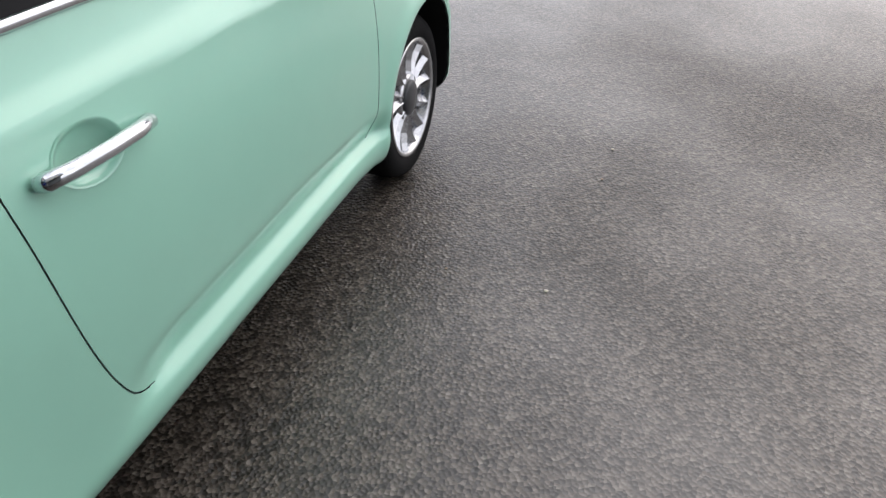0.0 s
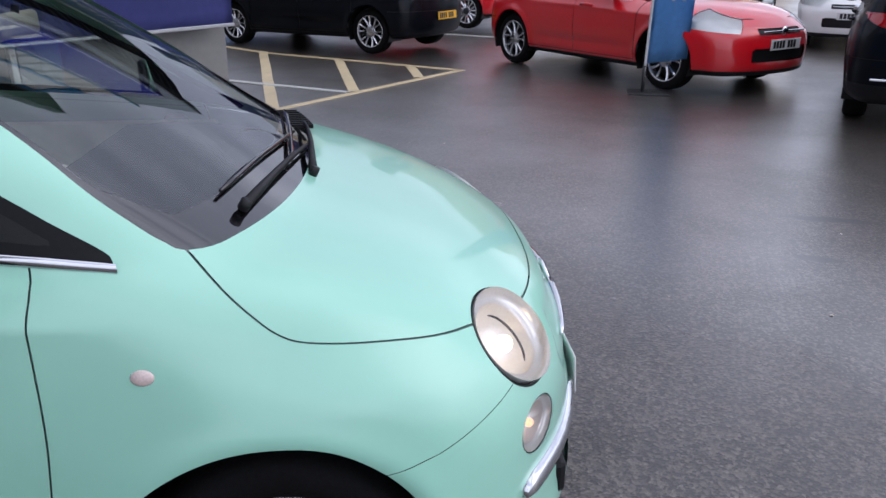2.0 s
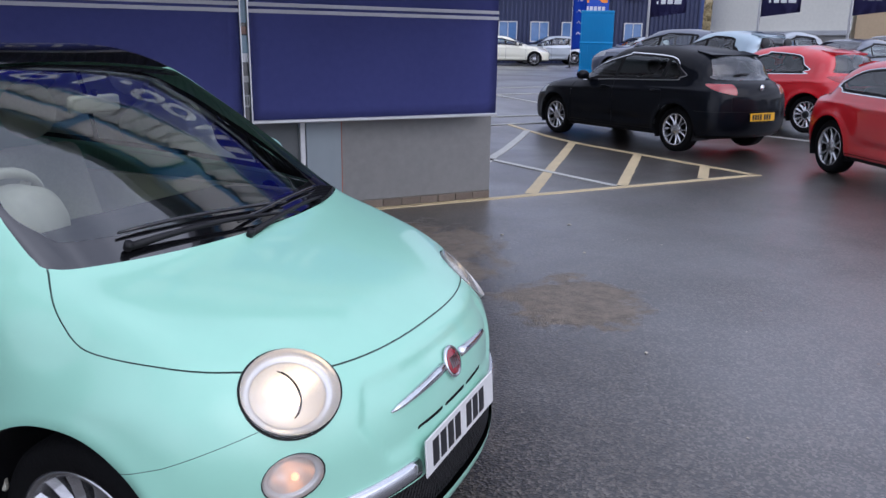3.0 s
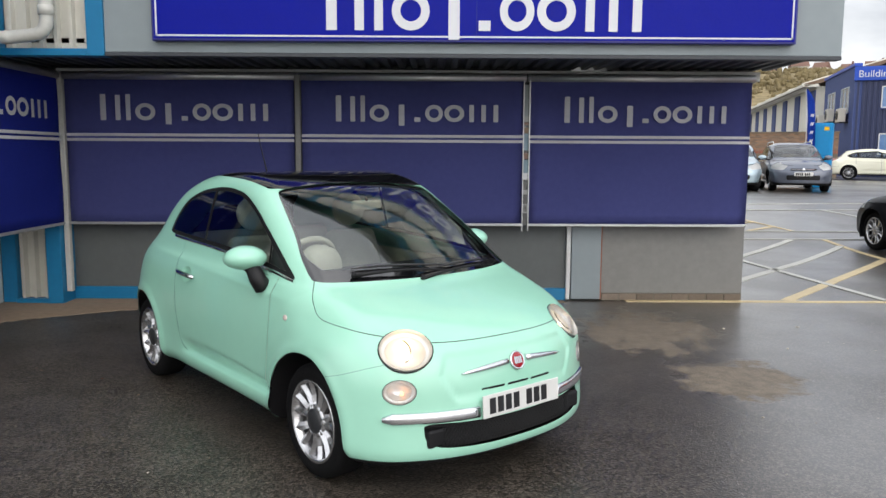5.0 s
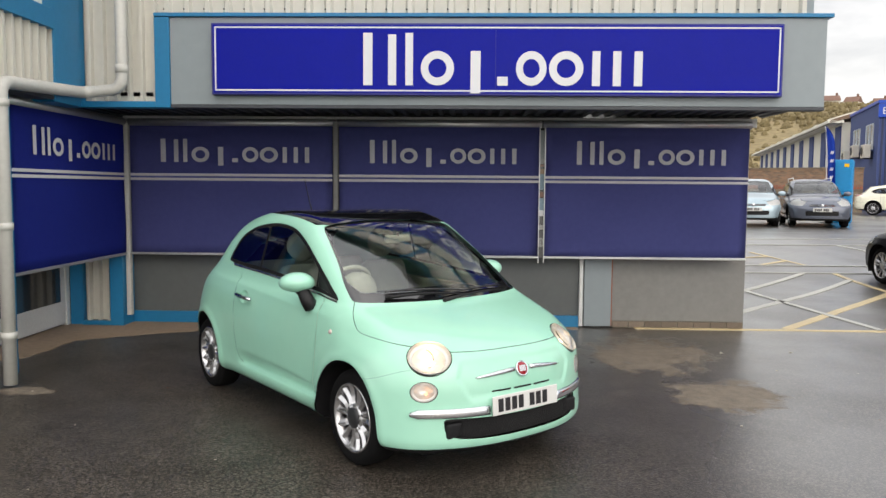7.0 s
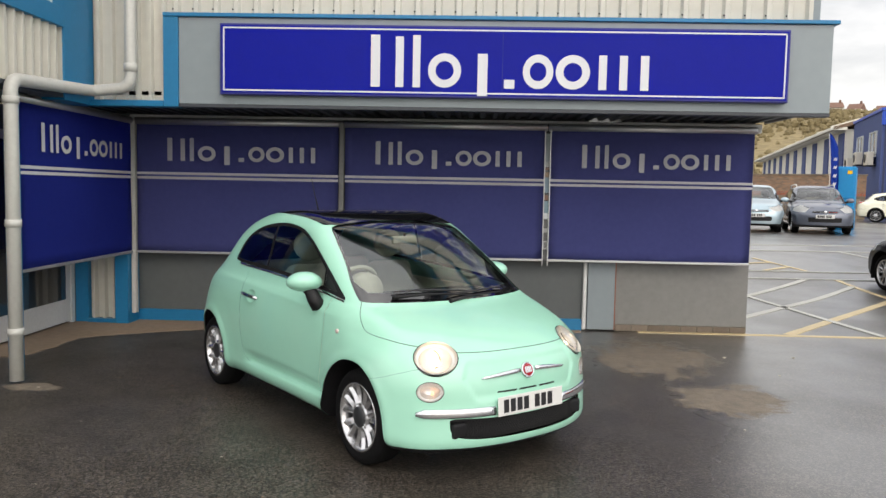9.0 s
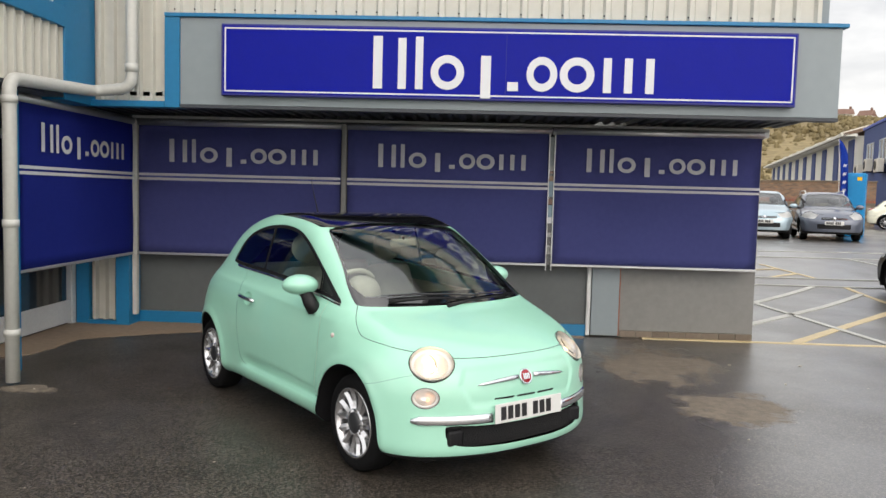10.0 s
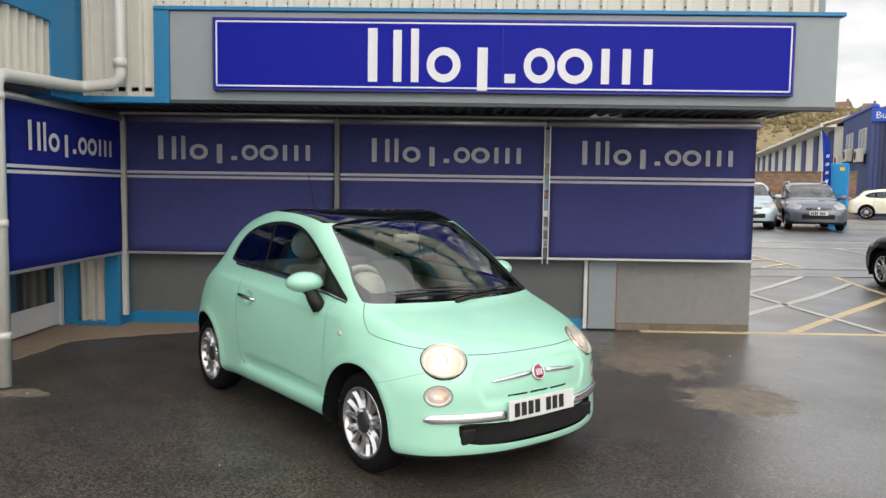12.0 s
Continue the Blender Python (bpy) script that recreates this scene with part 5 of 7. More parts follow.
    for s, p0, n0, u, v, ru, rv, lens in lamps:
        head = lens == "lamp_lens"
        lamp = new("headlight" if head else "fog_light")
        lamp.parent = car

        side = (lambda c, s=s: c[:, 1] * s > 0)
        sh.give(lens, LENS, lamp, "lens", inset=-0.004, where=side)
        sh.give("lamp_bezel" if head else "fog_bezel", GAP, lamp, "bezel", inset=0.002, where=side, label="thin dark rim")
        # chrome outer ring, inner bowl turned forward, dividing brow and bulb behind the lens
        a = (n0 + Vector((0.7, 0, 0)) if head else n0 + Vector((0.3, 0, 0))).normalized()

        def turned(steps, bm, shift=0.0):
            rows = [[bm.verts.new(p0 + u * (ru * rr * math.cos(k * math.tau / 36) - s * shift) + v * (rv * rr * math.sin(k * math.tau / 36)) - n0 * dep) for k in range(36)] for rr, dep in steps]
            for r0, r1 in zip(rows, rows[1:]):
                for k in range(36):
                    bm.faces.new((r0[k], r0[(k + 1) % 36], r1[(k + 1) % 36], r1[k]))
            return rows
        bm = bmesh.new()
        deep = 0.075 if head else 0.04
        turned([(0.955, 0.004), (0.93, deep * 0.30), (0.80, deep * 0.42), (0.735, deep * 0.36), (0.72, deep * 0.55)], bm)
        part("outer_ring", bm, REFLECTOR, lamp, "chrome ring inside the lens", True)
        bm = bmesh.new()
        rows = turned([(0.725, deep * 0.45), (0.66, deep * 0.75), (0.50, deep * 1.1), (0.28, deep * 1.3)], bm)
        bm.faces.new(rows[-1])
        part("reflector", bm, REFLECTOR, lamp, "bright reflector bowl", True)
        if head:
            pts = [p0 - n0 * 0.022 + u * (s * 0.03 + 0.055 * math.cos(t)) + v * (0.066 * math.sin(t)) for t in np.linspace(-1.2, 1.2, 11) + (math.pi if s > 0 else 0)]
            part("shade_arc", tube(pts, [0.0012] + [0.0028] * 9 + [0.0012], 6), TRIM, lamp, "thin dark arc", True)
        bm = bmesh.new()
        bmesh.ops.create_uvsphere(bm, u_segments=16, v_segments=10, radius=0.020 if head else 0.010)
        bmesh.ops.translate(bm, verts=bm.verts, vec=p0 - n0 * (0.05 if head else 0.030) + v * (-0.010 if head else -0.012) - u * (s * 0.012))
        part("bulb", bm, BULB if head else AMBER, lamp, "lit bulb" if head else "amber bulb", True)
    # chrome bumper strips on both sides of the plate
    for s in (-1, 1):
        bm = bmesh.new()
        across, up_by = np.linspace(0.255, 0.665, 13), np.array([-1.0, -0.92, -0.55, 0.0, 0.55, 0.92, 1.0])
        lift = (0.0, 0.010, 0.015, 0.0165, 0.015, 0.010, 0.0)
        y = np.repeat(across[:, None], 7, 1)
        z = 0.412 + 0.027 * up_by[None, :] * np.minimum(1.0, (0.685 - across[:, None]) / 0.045)
        skin = sh.settle(np.stack([0.66 - 0.15 * (y / 0.6) ** 2.6, y * s, z], -1).reshape(-1, 3), 8)
        out = sh.normal(skin)
        out /= np.linalg.norm(out, axis=1)[:, None]
        rows = [[bm.verts.new(Vector(skin[i * 7 + k]) + Vector(out[i * 7 + k]) * lift[k]) for k in range(7)] for i in range(13)]
        for a, b in zip(rows, rows[1:]):
            for k in range(6):
                bm.faces.new((a[k], a[k + 1], b[k + 1], b[k]))
        bm.faces.new(rows[0])
        bm.faces.new(rows[-1])
        bmesh.ops.recalc_face_normals(bm, faces=bm.faces)
        part("bumper_strip", bm, CHROME, car, "chrome bumper strip", True)
        # slim chrome whisker beside the badge
        pts, rad = [], []
        for i in range(9):
            y = s * (0.062 + (0.335 - 0.062) * i / 8)
            p, n = sh.point(0.64, y, 0.612 - 0.012 * i / 8)
            pts.append(p + n * 0.004)
            rad.append(0.0155 * (1 - 0.55 * (i / 8) ** 2))
        rad[-1] = 0.003
        part("chrome_whisker", tube(pts, rad, 10), CHROME, car, "chrome strip", True)
        # mirror: shell on an arm
        foot, nf = sh.point(-0.50, s * 0.75, 0.905)
        cen = Vector((-0.598, s * 0.822, 1.055))
        mirror = new("door_mirror")
        mirror.parent = car
        part("arm", tube([foot + Vector((0.0, -s * 0.02, -0.005)), foot + Vector((0.0, s * 0.015, 0.0)), foot + Vector((-0.012, s * 0.03, 0.035)), foot.lerp(cen, 0.6), cen + Vector((0.0, 0, -0.03))], [0.036, 0.050, 0.046, 0.04, 0.034], 28), TRIM, mirror, "black arm", True)
        bm = bmesh.new()
        bmesh.ops.create_uvsphere(bm, u_segments=24, v_segments=16, radius=1.0)
        for w in bm.verts:
            c = w.co
            c.x, c.y, c.z = (c.x * (0.10 if c.x > 0 else 0.012)), c.y * 0.118 * (1 - 0.06 * c.z), c.z * 0.066
            if c.x < -0.004:
                c.x = -0.004
        bm.transform(Matrix.Translation(cen) @ Euler((0, 0, s * radians(20))).to_matrix().to_4x4())
        part("shell", bm, MINT, mirror, "mint mirror shell", True)
        bm = lathe([(0.93, -0.0), (0.97, 0.012), (0.9, 0.02)], 32, axis="x")
        for w in bm.verts:
            w.co = Vector((-w.co.x - 0.004, w.co.y * 0.106, w.co.z * 0.064))
        bm.transform(Matrix.Translation(cen) @ Euler((0, 0, s * radians(20))).to_matrix().to_4x4())
        part("rim", bm, TRIM, mirror, "black rim", True)
        bm = bmesh.new()
        bmesh.ops.create_circle(bm, cap_ends=True, segments=28, radius=0.94)
        for w in bm.verts:
            w.co = Vector((-0.010, w.co.x * 0.104, w.co.y * 0.062))
        bm.transform(Matrix.Translation(cen) @ Euler((0, 0, s * radians(20))).to_matrix().to_4x4())
        part("mirror_glass", bm, CHROME, mirror, "mirror glass")
        # side repeater
        p0, n0 = sh.point(-0.210, s * 0.78, 0.783)
        bm = bmesh.new()
        bmesh.ops.create_uvsphere(bm, u_segments=20, v_segments=10, radius=1.0)
        bm.transform(Matrix.Translation(p0) @ n0.to_track_quat("Z", "Y").to_matrix().to_4x4() @ Matrix.Diagonal((0.021, 0.015, 0.006, 1)))
        part("side_repeater", bm, material("repeater_lens", (0.62, 0.5, 0.46), rough=0.15, coat=0.8, vary=0.15, scale=80) if s < 0 else bpy.data.materials["repeater_lens"], car, "clear side lamp", True)
        # chrome strip below the side windows
        pts = []
        for i in range(25):
            x = -0.245 - (1.90 - 0.245) * i / 24
            z = float(np.interp(x, [-1.955, -1.80, -1.4, -1.0, -0.70, -0.45, -0.255], [1.074, 1.062, 1.050, 1.032, 1.010, 0.990, 0.970]))
            p, n = sh.point(x, s * 0.74, z)
            pts.append((p, n))
        bm = bmesh.new()
        rows = [[bm.verts.new(p + Vector((0, 0, q)) + n * d) for q, d in ((-0.012, 0.0), (-0.010, 0.007), (0.008, 0.008), (0.011, 0.0))] for p, n in pts]
        for a, b in zip(rows, rows[1:]):
            for k in range(3):
                bm.faces.new((a[k], a[k + 1], b[k + 1], b[k]))
        bmesh.ops.recalc_face_normals(bm, faces=bm.faces)
        part("waist_strip", bm, CHROME, car, "chrome waist strip", True)
        for cx, nm in ((0.0, "front"), (-2.30, "rear")):
            wheel(car, (cx, s * (0.772 - 0.093), 0.29), s, 0.29, 0.207, 0.185, 7, "pairs")
            # dark liner in the wheel opening
            bm = bmesh.new()
            prof = [tuple(q) for q in ARCH] if cx == 0.0 else [(math.cos(a) * 0.339, math.sin(a) * 0.339) for a in np.linspace(math.pi + 0.6, -0.6, 26)]
            ra = [bm.verts.new((cx + px, s * (sh.reach(cx + px, 0.30 + pz) - 0.004), 0.30 + pz)) for px, pz in prof]
            rb = [bm.verts.new((cx + px, s * 0.45, 0.30 + pz)) for px, pz in prof]
            for k in range(len(prof) - 1):
                bm.faces.new((ra[k], ra[k + 1], rb[k + 1], rb[k]))
            bm.faces.new(rb)
            part("wheel_liner", bm, TRIM, car, "black wheel arch liner", True)
    # badge
    p0, n0 = sh.point(0.645, 0.0, 0.610)
    q = n0.to_track_quat("Z", "Y").to_matrix().to_4x4()
    badge = part("badge", lathe([(0.0, 0.0), (0.047, 0.0), (0.048, 0.008), (0.043, 0.013), (0.039, 0.010), (0.0, 0.010)], 32, axis="z"), CHROME, car, "round badge with chrome ring and red centre", True)
    badge.matrix_local = Matrix.Translation(p0 + n0 * 0.001) @ q
    part("badge_centre", lathe([(0.0, 0.0105), (0.0385, 0.0105), (0.036, 0.0125), (0.0, 0.0135)], 32, axis="z"), BADGE_RED, badge, smooth=True)
    for i in range(4):
        part("bar", box(-0.024 + i * 0.0125, -0.0155 + i * 0.0125, -0.017, 0.017, 0.0132, 0.0148), CHROME, badge)
    number_plate(car, (0.694, 0.004, 0.434), (1, 0, 0.06))
    # honeycomb lattice in the lower grille
    bm = bmesh.new()
    i, z = np.meshgrid(np.arange(-26, 27), np.linspace(0.262, 0.366, 5), indexing="ij")
    for lean in (-1, 1):
        y = i * 0.017 + lean * (z - 0.314) * 0.62
        skin = sh.settle(np.stack([0.64 - 0.15 * (np.abs(y) / 0.6) ** 2.6, y, z], -1).reshape(-1, 3), 6).reshape(*y.shape, 3)
        for run, across in zip(skin, y):
            run = [Vector(q) - Vector((0.014, 0, 0)) for q, w in zip(run, across) if abs(w) < 0.43]
            if len(run) > 1:
                tube(run, 0.0022, 4, bm)
    part("grille_mesh", bm, TRIM, car, "black honeycomb mesh")
    for k in range(3):
        sh.give("slot", GAP, car, "slot", inset=0.006, label="dark air slot", where=lambda c, k=k: np.abs(c[:, 1] + 0.164 - 0.16 * k) < 0.08)
    for s in (-1, 1):
        bm = box(0.530, 0.622, s * 0.46 - 0.055, s * 0.46 + 0.055, 0.268, 0.358, 0.015, segments=2)
        part("fog_blank", bm, TRIM, car, "black plastic blank")
    return car, sh


fiat, fiat_shell = make_fiat()


# ---------------------------------------------------------------- inside the mint hatchback and its small fittings
def rounded(bm, mat, name, parent, m=None, label=""):
    if m is not None:
        bm.transform(m)
    return part(name, bm, mat, parent, label, True)


def seat(parent, x, y, mat, name="seat", scale=1.0, base=0.42):
    s = empty_part(name, parent)
    m = Matrix.Translation((x, y, base))
    bm = box(-0.24 * scale, 0.26 * scale, -0.24 * scale, 0.24 * scale, -0.08, 0.08, 0.06, segments=3)
    rounded(bm, mat, "cushion", s, m)
    bm = box(-0.07, 0.07, -0.235 * scale, 0.235 * scale, 0.0, 0.60, 0.06, segments=3)
    for v in bm.verts:
        k = v.co.z / 0.60
        v.co.y *= 1 - 0.18 * k * k
        v.co.x += 0.02 * math.cos(v.co.y * 8)
    rounded(bm, mat, "backrest", s, m @ Matrix.Translation((-0.22, 0, 0.02)) @ Euler((0, radians(-16), 0)).to_matrix().to_4x4())
    bm = bmesh.new()
    bmesh.ops.create_uvsphere(bm, u_segments=20, v_segments=14, radius=1.0)
    bm.transform(Matrix.Diagonal((0.06, 0.13, 0.118, 1)))
    rounded(bm, mat, "headrest", s, m @ Matrix.Translation((-0.385, 0, 0.745)))
    return s


def empty_part(name, parent):
    e = new(name)
    e.empty_display_size = 0.05
    e.parent = parent
    return e


def fiat_inside(car, sh):
    for y in (-0.36, 0.36):
        seat(car, -1.03, y, SEAT_CLOTH, "front_seat", 1.0, 0.48)
    bm = box(-2.0, -1.75, -0.58, 0.58, 0.42, 0.60, 0.06, segments=3)
    part("rear_bench", bm, SEAT_CLOTH, car, "pale cloth rear bench", True)
    bm = box(-2.10, -1.98, -0.55, 0.55, 0.55, 1.06, 0.05, segments=3)
    part("rear_backrest", bm, SEAT_CLOTH, car, "pale cloth rear backrest", True)
    # dashboard: dark top, body colour facia
    out = [(-0.10, 0.90), (-0.22, 0.945), (-0.45, 0.96), (-0.60, 0.95), (-0.64, 0.90), (-0.62, 0.70), (-0.50, 0.60), (-0.10, 0.60)]
    part("dashboard", prism(out, "xz", -0.53, 0.53), DASH, car, "dark dashboard top")
    bm = prism([(-0.615, 0.925), (-0.652, 0.89), (-0.640, 0.78), (-0.60, 0.78)], "xz", -0.60, 0.60)
    part("facia", bm, MINT, car, "mint dashboard facia")
    # steering wheel on its column, and the instrument hood
    st = empty_part("steering_wheel", car)
    cen = Vector((-0.75, -0.36, 0.965))
    ax = Vector((-0.80, 0, 0.46)).normalized()
    q = ax.to_track_quat("Z", "Y").to_matrix().to_4x4()
    ring = [cen + q.to_3x3() @ Vector((0.18 * math.cos(a), 0.18 * math.sin(a), 0)) for a in np.linspace(0, math.tau, 28, endpoint=False)]
    part("rim", tube(ring, 0.017, 10, close=True), IVORY, st, "ivory leather rim", True)
    for a in (0.0, 2.2, -2.2):
        d = q.to_3x3() @ Vector((math.cos(a), math.sin(a), 0))
        part("spoke", tube([cen - ax * 0.02 + d * 0.03, cen + d * 0.175], [0.022, 0.014], 8), IVORY, st, smooth=True)
    bm = lathe([(0.0, 0.03), (0.05, 0.026), (0.062, 0.0), (0.05, -0.03), (0.0, -0.04)], 20, axis="z")
    bm.transform(Matrix.Translation(cen) @ q)
    part("hub", bm, IVORY, st, smooth=True)
    part("column", tube([cen - ax * 0.03, cen - ax * 0.30], 0.045, 12), DASH, st, smooth=True)
    bm = lathe([(0.0, 0.012), (0.105, 0.0), (0.125, 0.015), (0.125, 0.10), (0.10, 0.14), (0.0, 0.15)], 32, axis="x")
    bm.transform(Matrix.Translation((-0.655, -0.36, 0.965)))
    part("instrument_hood", bm, IVORY, car, "ivory instrument hood", True)
    # dials in the hood, and a pair of air vents in the facia
    bm = lathe([(0.0, -0.004), (0.098, -0.004), (0.098, 0.006), (0.0, 0.006)], 32, axis="x")
    bm.transform(Matrix.Translation((-0.655, -0.36, 0.965)))
    part("dial", bm, DASH, car, "dark round dial")
    for y in (-0.10, 0.08):
        vent = empty_part("air_vent", car)
        part("case", box(-0.672, -0.645, y - 0.075, y + 0.075, 0.835, 0.925, 0.012, segments=2), IVORY, vent, "ivory vent case", True)
        for k in range(4):
            part("slat", box(-0.676, -0.668, y - 0.062, y + 0.062, 0.848 + k * 0.018, 0.857 + k * 0.018), DASH, vent)
    # rear-view mirror
    rv = empty_part("rear_view_mirror", car)
    part("mirror_shell", box(-0.665, -0.635, -0.105, 0.105, 1.275, 1.335, 0.014, segments=3), IVORY, rv, "ivory mirror shell", True)
    part("stem", tube([(-0.65, 0, 1.32), (-0.645, 0, 1.35)], 0.010, 8), TRIM, rv, smooth=True)
    # floor and inner panels close the shell below the windows
    part("floor_pan", box(-2.60, 0.35, -0.62, 0.62, 0.20, 0.30), TRIM, car, "dark floor pan")
    part("bulkhead", box(-0.16, -0.10, -0.60, 0.60, 0.30, 0.80), TRIM, car)
    for s in (-1, 1):
        part("door_card", box(-1.7, -0.35, s * 0.70 - 0.012, s * 0.70 + 0.012, 0.32, 0.93, 0.008), IVORY, car, "ivory door lining")
        part("boot_side", box(-2.30, -1.72, s * 0.60 - 0.01, s * 0.60 + 0.01, 0.32, 0.92), TRIM, car)
    # cowl grille, wipers, aerial
    for i in range(9):
        y = 0.36 + i * 0.022
        p, n = sh.point(0.01 - 0.148 * (y / 0.6) ** 2.6, y, 0.972)
        part("cowl_slat", box(p.x - 0.05, p.x + 0.035, y - 0.004, y + 0.004, p.z - 0.004, p.z + 0.008), TRIM, car)
    for pivot, tip in (((-0.075, -0.47, 0.980), (0.035, 0.20, 1.000)), ((0.05, -0.10, 0.975), (-0.03, 0.50, 0.995))):
        w = empty_part("wiper", car)
        a, b = Vector(pivot), Vector(tip)
        pts = []
        for i in range(7):
            t = i / 6
            c = a.lerp(b, t)
            p, n = sh.point(c.x, c.y, c.z)
            pts.append(p + n * (0.005 + 0.012 * math.sin(math.pi * t)))
        part("arm", tube(pts, [0.012, 0.010, 0.008, 0.007, 0.006, 0.005, 0.004], 8), TRIM, w, smooth=True)
        blade = []
        lift = 0.005
        for i in range(9):
            t = 0.02 + 0.98 * i / 8
            c = a.lerp(b, t)
            p, n = sh.point(c.x - 0.045, c.y, c.z + 0.035)
            blade.append(p + n * lift)
        part("blade", tube(blade, [0.004] + [0.0065] * 7 + [0.004], 6), GLOSS_BLACK, w, smooth=True)
        p, n = sh.point(*pivot)
        part("pivot", tube([p, p + n * 0.022], 0.012, 10), TRIM, w, smooth=True)
    p, n = sh.point(-1.93, 0.0, 1.46)
    part("aerial", tube([p - n * 0.01, p + Vector((-0.015, 0, 0.03)), p + Vector((-0.10, 0, 0.20)), p + Vector((-0.15, 0, 0.32))], [0.012, 0.006, 0.0035, 0.0025], 8), TRIM, car, "thin black roof aerial", True)


fiat_inside(fiat, fiat_shell)


# ---------------------------------------------------------------- other parked cars
def hatch(name, label, m, paint, wb=2.69, fo=0.90, ro=0.80, h=1.50, half=0.90, bonnet=0.98, cowl=-0.42, top=-1.28, roof_end=-2.75, tail=0.30, kick=0.72, doors=5, wheel_kind="twin", spokes=7, R=0.32, rim=0.225,
          window_ring=None, front_plate=True, group="parked cars", estate=False, cell=0.036, dark_lower=False, seats=True, plate=0.535):
    """A generic passenger car from its main dimensions, with the origin under the middle of its front axle."""
    car = empty(name, m, label, "car", group)
    back = -wb - ro
    outline = [(fo - 0.10, 0.21), (fo - 0.02, 0.27), (fo, 0.38), (fo - 0.005, 0.52), (fo - 0.04, 0.64), (fo - 0.13, 0.745), (fo - 0.32, bonnet - 0.12), (fo - 0.65, bonnet - 0.045), (cowl + 0.15, bonnet), (cowl, bonnet + 0.05)]
    for t in (0.25, 0.5, 0.75):
        outline.append((cowl + (top - cowl) * t, bonnet + 0.05 + (h - 0.075 - bonnet - 0.05) * (t + 0.12 * math.sin(math.pi * t))))
    outline += [(top, h - 0.055), (top - 0.35, h - 0.008), ((top + roof_end) / 2 - 0.1, h), (roof_end + 0.35, h - 0.03), (roof_end, h - 0.085)]
    if estate:
        outline += [(back + 0.38, h - 0.13), (back + 0.22, h - 0.3), (back + 0.10, 1.02)]
    else:
        outline += [(roof_end - 0.25, h - 0.20), (back + tail, h - 0.42), (back + tail * 0.35, 0.98)]
    outline += [(back + 0.03, 0.86), (back + 0.005, 0.68), (back, 0.50), (back + 0.03, 0.34), (back + 0.12, 0.25), (back + 0.4, 0.22), (-wb / 2, 0.20), (0.3, 0.20)]
    sec = spline([(0.10, -0.12), (0.20, -0.05), (0.30, -0.025), (0.40, -0.012), (0.55, 0.0), (0.68, 0.0), (0.80, -0.010), (0.88, -0.03), (0.95, -0.055), (1.02, -0.085), (1.15, -0.135), (1.30, -0.20), (h - 0.06, -0.275), (h + 0.1, -0.36), (h + 0.3, -0.5)], 8)
    plan = spline([(back - 0.3, half - 0.30), (back, half - 0.14), (back + 0.25, half - 0.05), (-wb, half - 0.01), (-wb / 2, half), (-0.2, half - 0.005), (0.2, half - 0.02), (fo - 0.4, half - 0.07), (fo - 0.1, half - 0.16), (fo + 0.3, half - 0.4)], 8)

    def dents(x, z):
        d = np.zeros(np.shape(x))
        for cx in (0.0, -wb):
            r = np.hypot(x - cx, z - R)
            d += 0.018 * np.exp(-((r - R - 0.06) / 0.05) ** 2)
        d += 0.012 * np.exp(-((z - 0.84 + 0.03 * (x + wb / 2)) / 0.03) ** 2)
        d -= 0.018 * np.exp(-((z - 0.42) / 0.06) ** 2) * smoothstep(-wb + 0.4, -wb + 0.8, x) * (1 - smoothstep(-0.8, -0.4, x))
        return d
    sh = Shell(outline, plan, sec, (0.13, 2.4), (0.10, 2.4), (0.14, 0.18, 0.16), 0.08, cell, dents)

    def X(p): return p[:, 0]
    def Y(p): return np.abs(p[:, 1])
    def Z(p): return p[:, 2]
    belt = 0.955
    for cx in (0.0, -wb):
        sh.cut(["body"], lambda p, c=cx: np.maximum(np.hypot(X(p) - c, Z(p) - R - 0.01) - R - 0.045, 0.4 - Y(p)), "arch")
    w0, w1 = half - 0.20, half - 0.34
    hs = [(0.0, bonnet + 0.045), (w0 * 0.8, bonnet + 0.04), (w0, bonnet + 0.06), ((w0 + w1) / 2, 1.20), (w1, h - 0.115), (w1 * 0.6, h - 0.09), (0.0, h - 0.075)]
    ws = spline(hs + [(-y, z) for y, z in hs[-2:0:-1]], 4, True)
    sh.cut(["body"], lambda p: np.maximum(poly_distance(p[:, 1], Z(p), ws), top - 0.15 - X(p)), "windscreen")
    hr = [(0.0, 1.03), (half - 0.30, 1.04), (half - 0.33, 1.12), (half - 0.42, h - 0.17), (0.0, h - 0.15)]
    rw = spline(hr + [(-y, z) for y, z in hr[-2:0:-1]], 4, True)
    sh.cut(["body"], lambda p: np.maximum(poly_distance(p[:, 1], Z(p), rw), X(p) - roof_end + 0.05), "rear_window")
    rear = back + (0.45 if estate else kick)
    d = [(cowl - 0.16, belt - 0.012), (cowl - 0.7, belt), (-wb / 2 - 0.2, belt + 0.02), (-wb + 0.1, belt + 0.05), (rear + 0.12, belt + 0.09)]
    d += [(rear, belt + 0.14), (rear + 0.12, h - 0.22), (roof_end + 0.30, h - 0.155)] if estate else [(rear, belt + 0.13), (rear + 0.15, belt + 0.22), (roof_end + 0.38, h - 0.165)]
    d += [(-wb / 2 - 0.25, h - 0.115), (top - 0.25, h - 0.14), (top + 0.08, h - 0.225), (top + 0.42, (h + bonnet) / 2 - 0.075)]
    dlo = spline(d, 5, True)
    sh.cut(["body"], lambda p: np.maximum(poly_distance(X(p), Z(p), dlo), 0.3 - Y(p)), "window_ring")
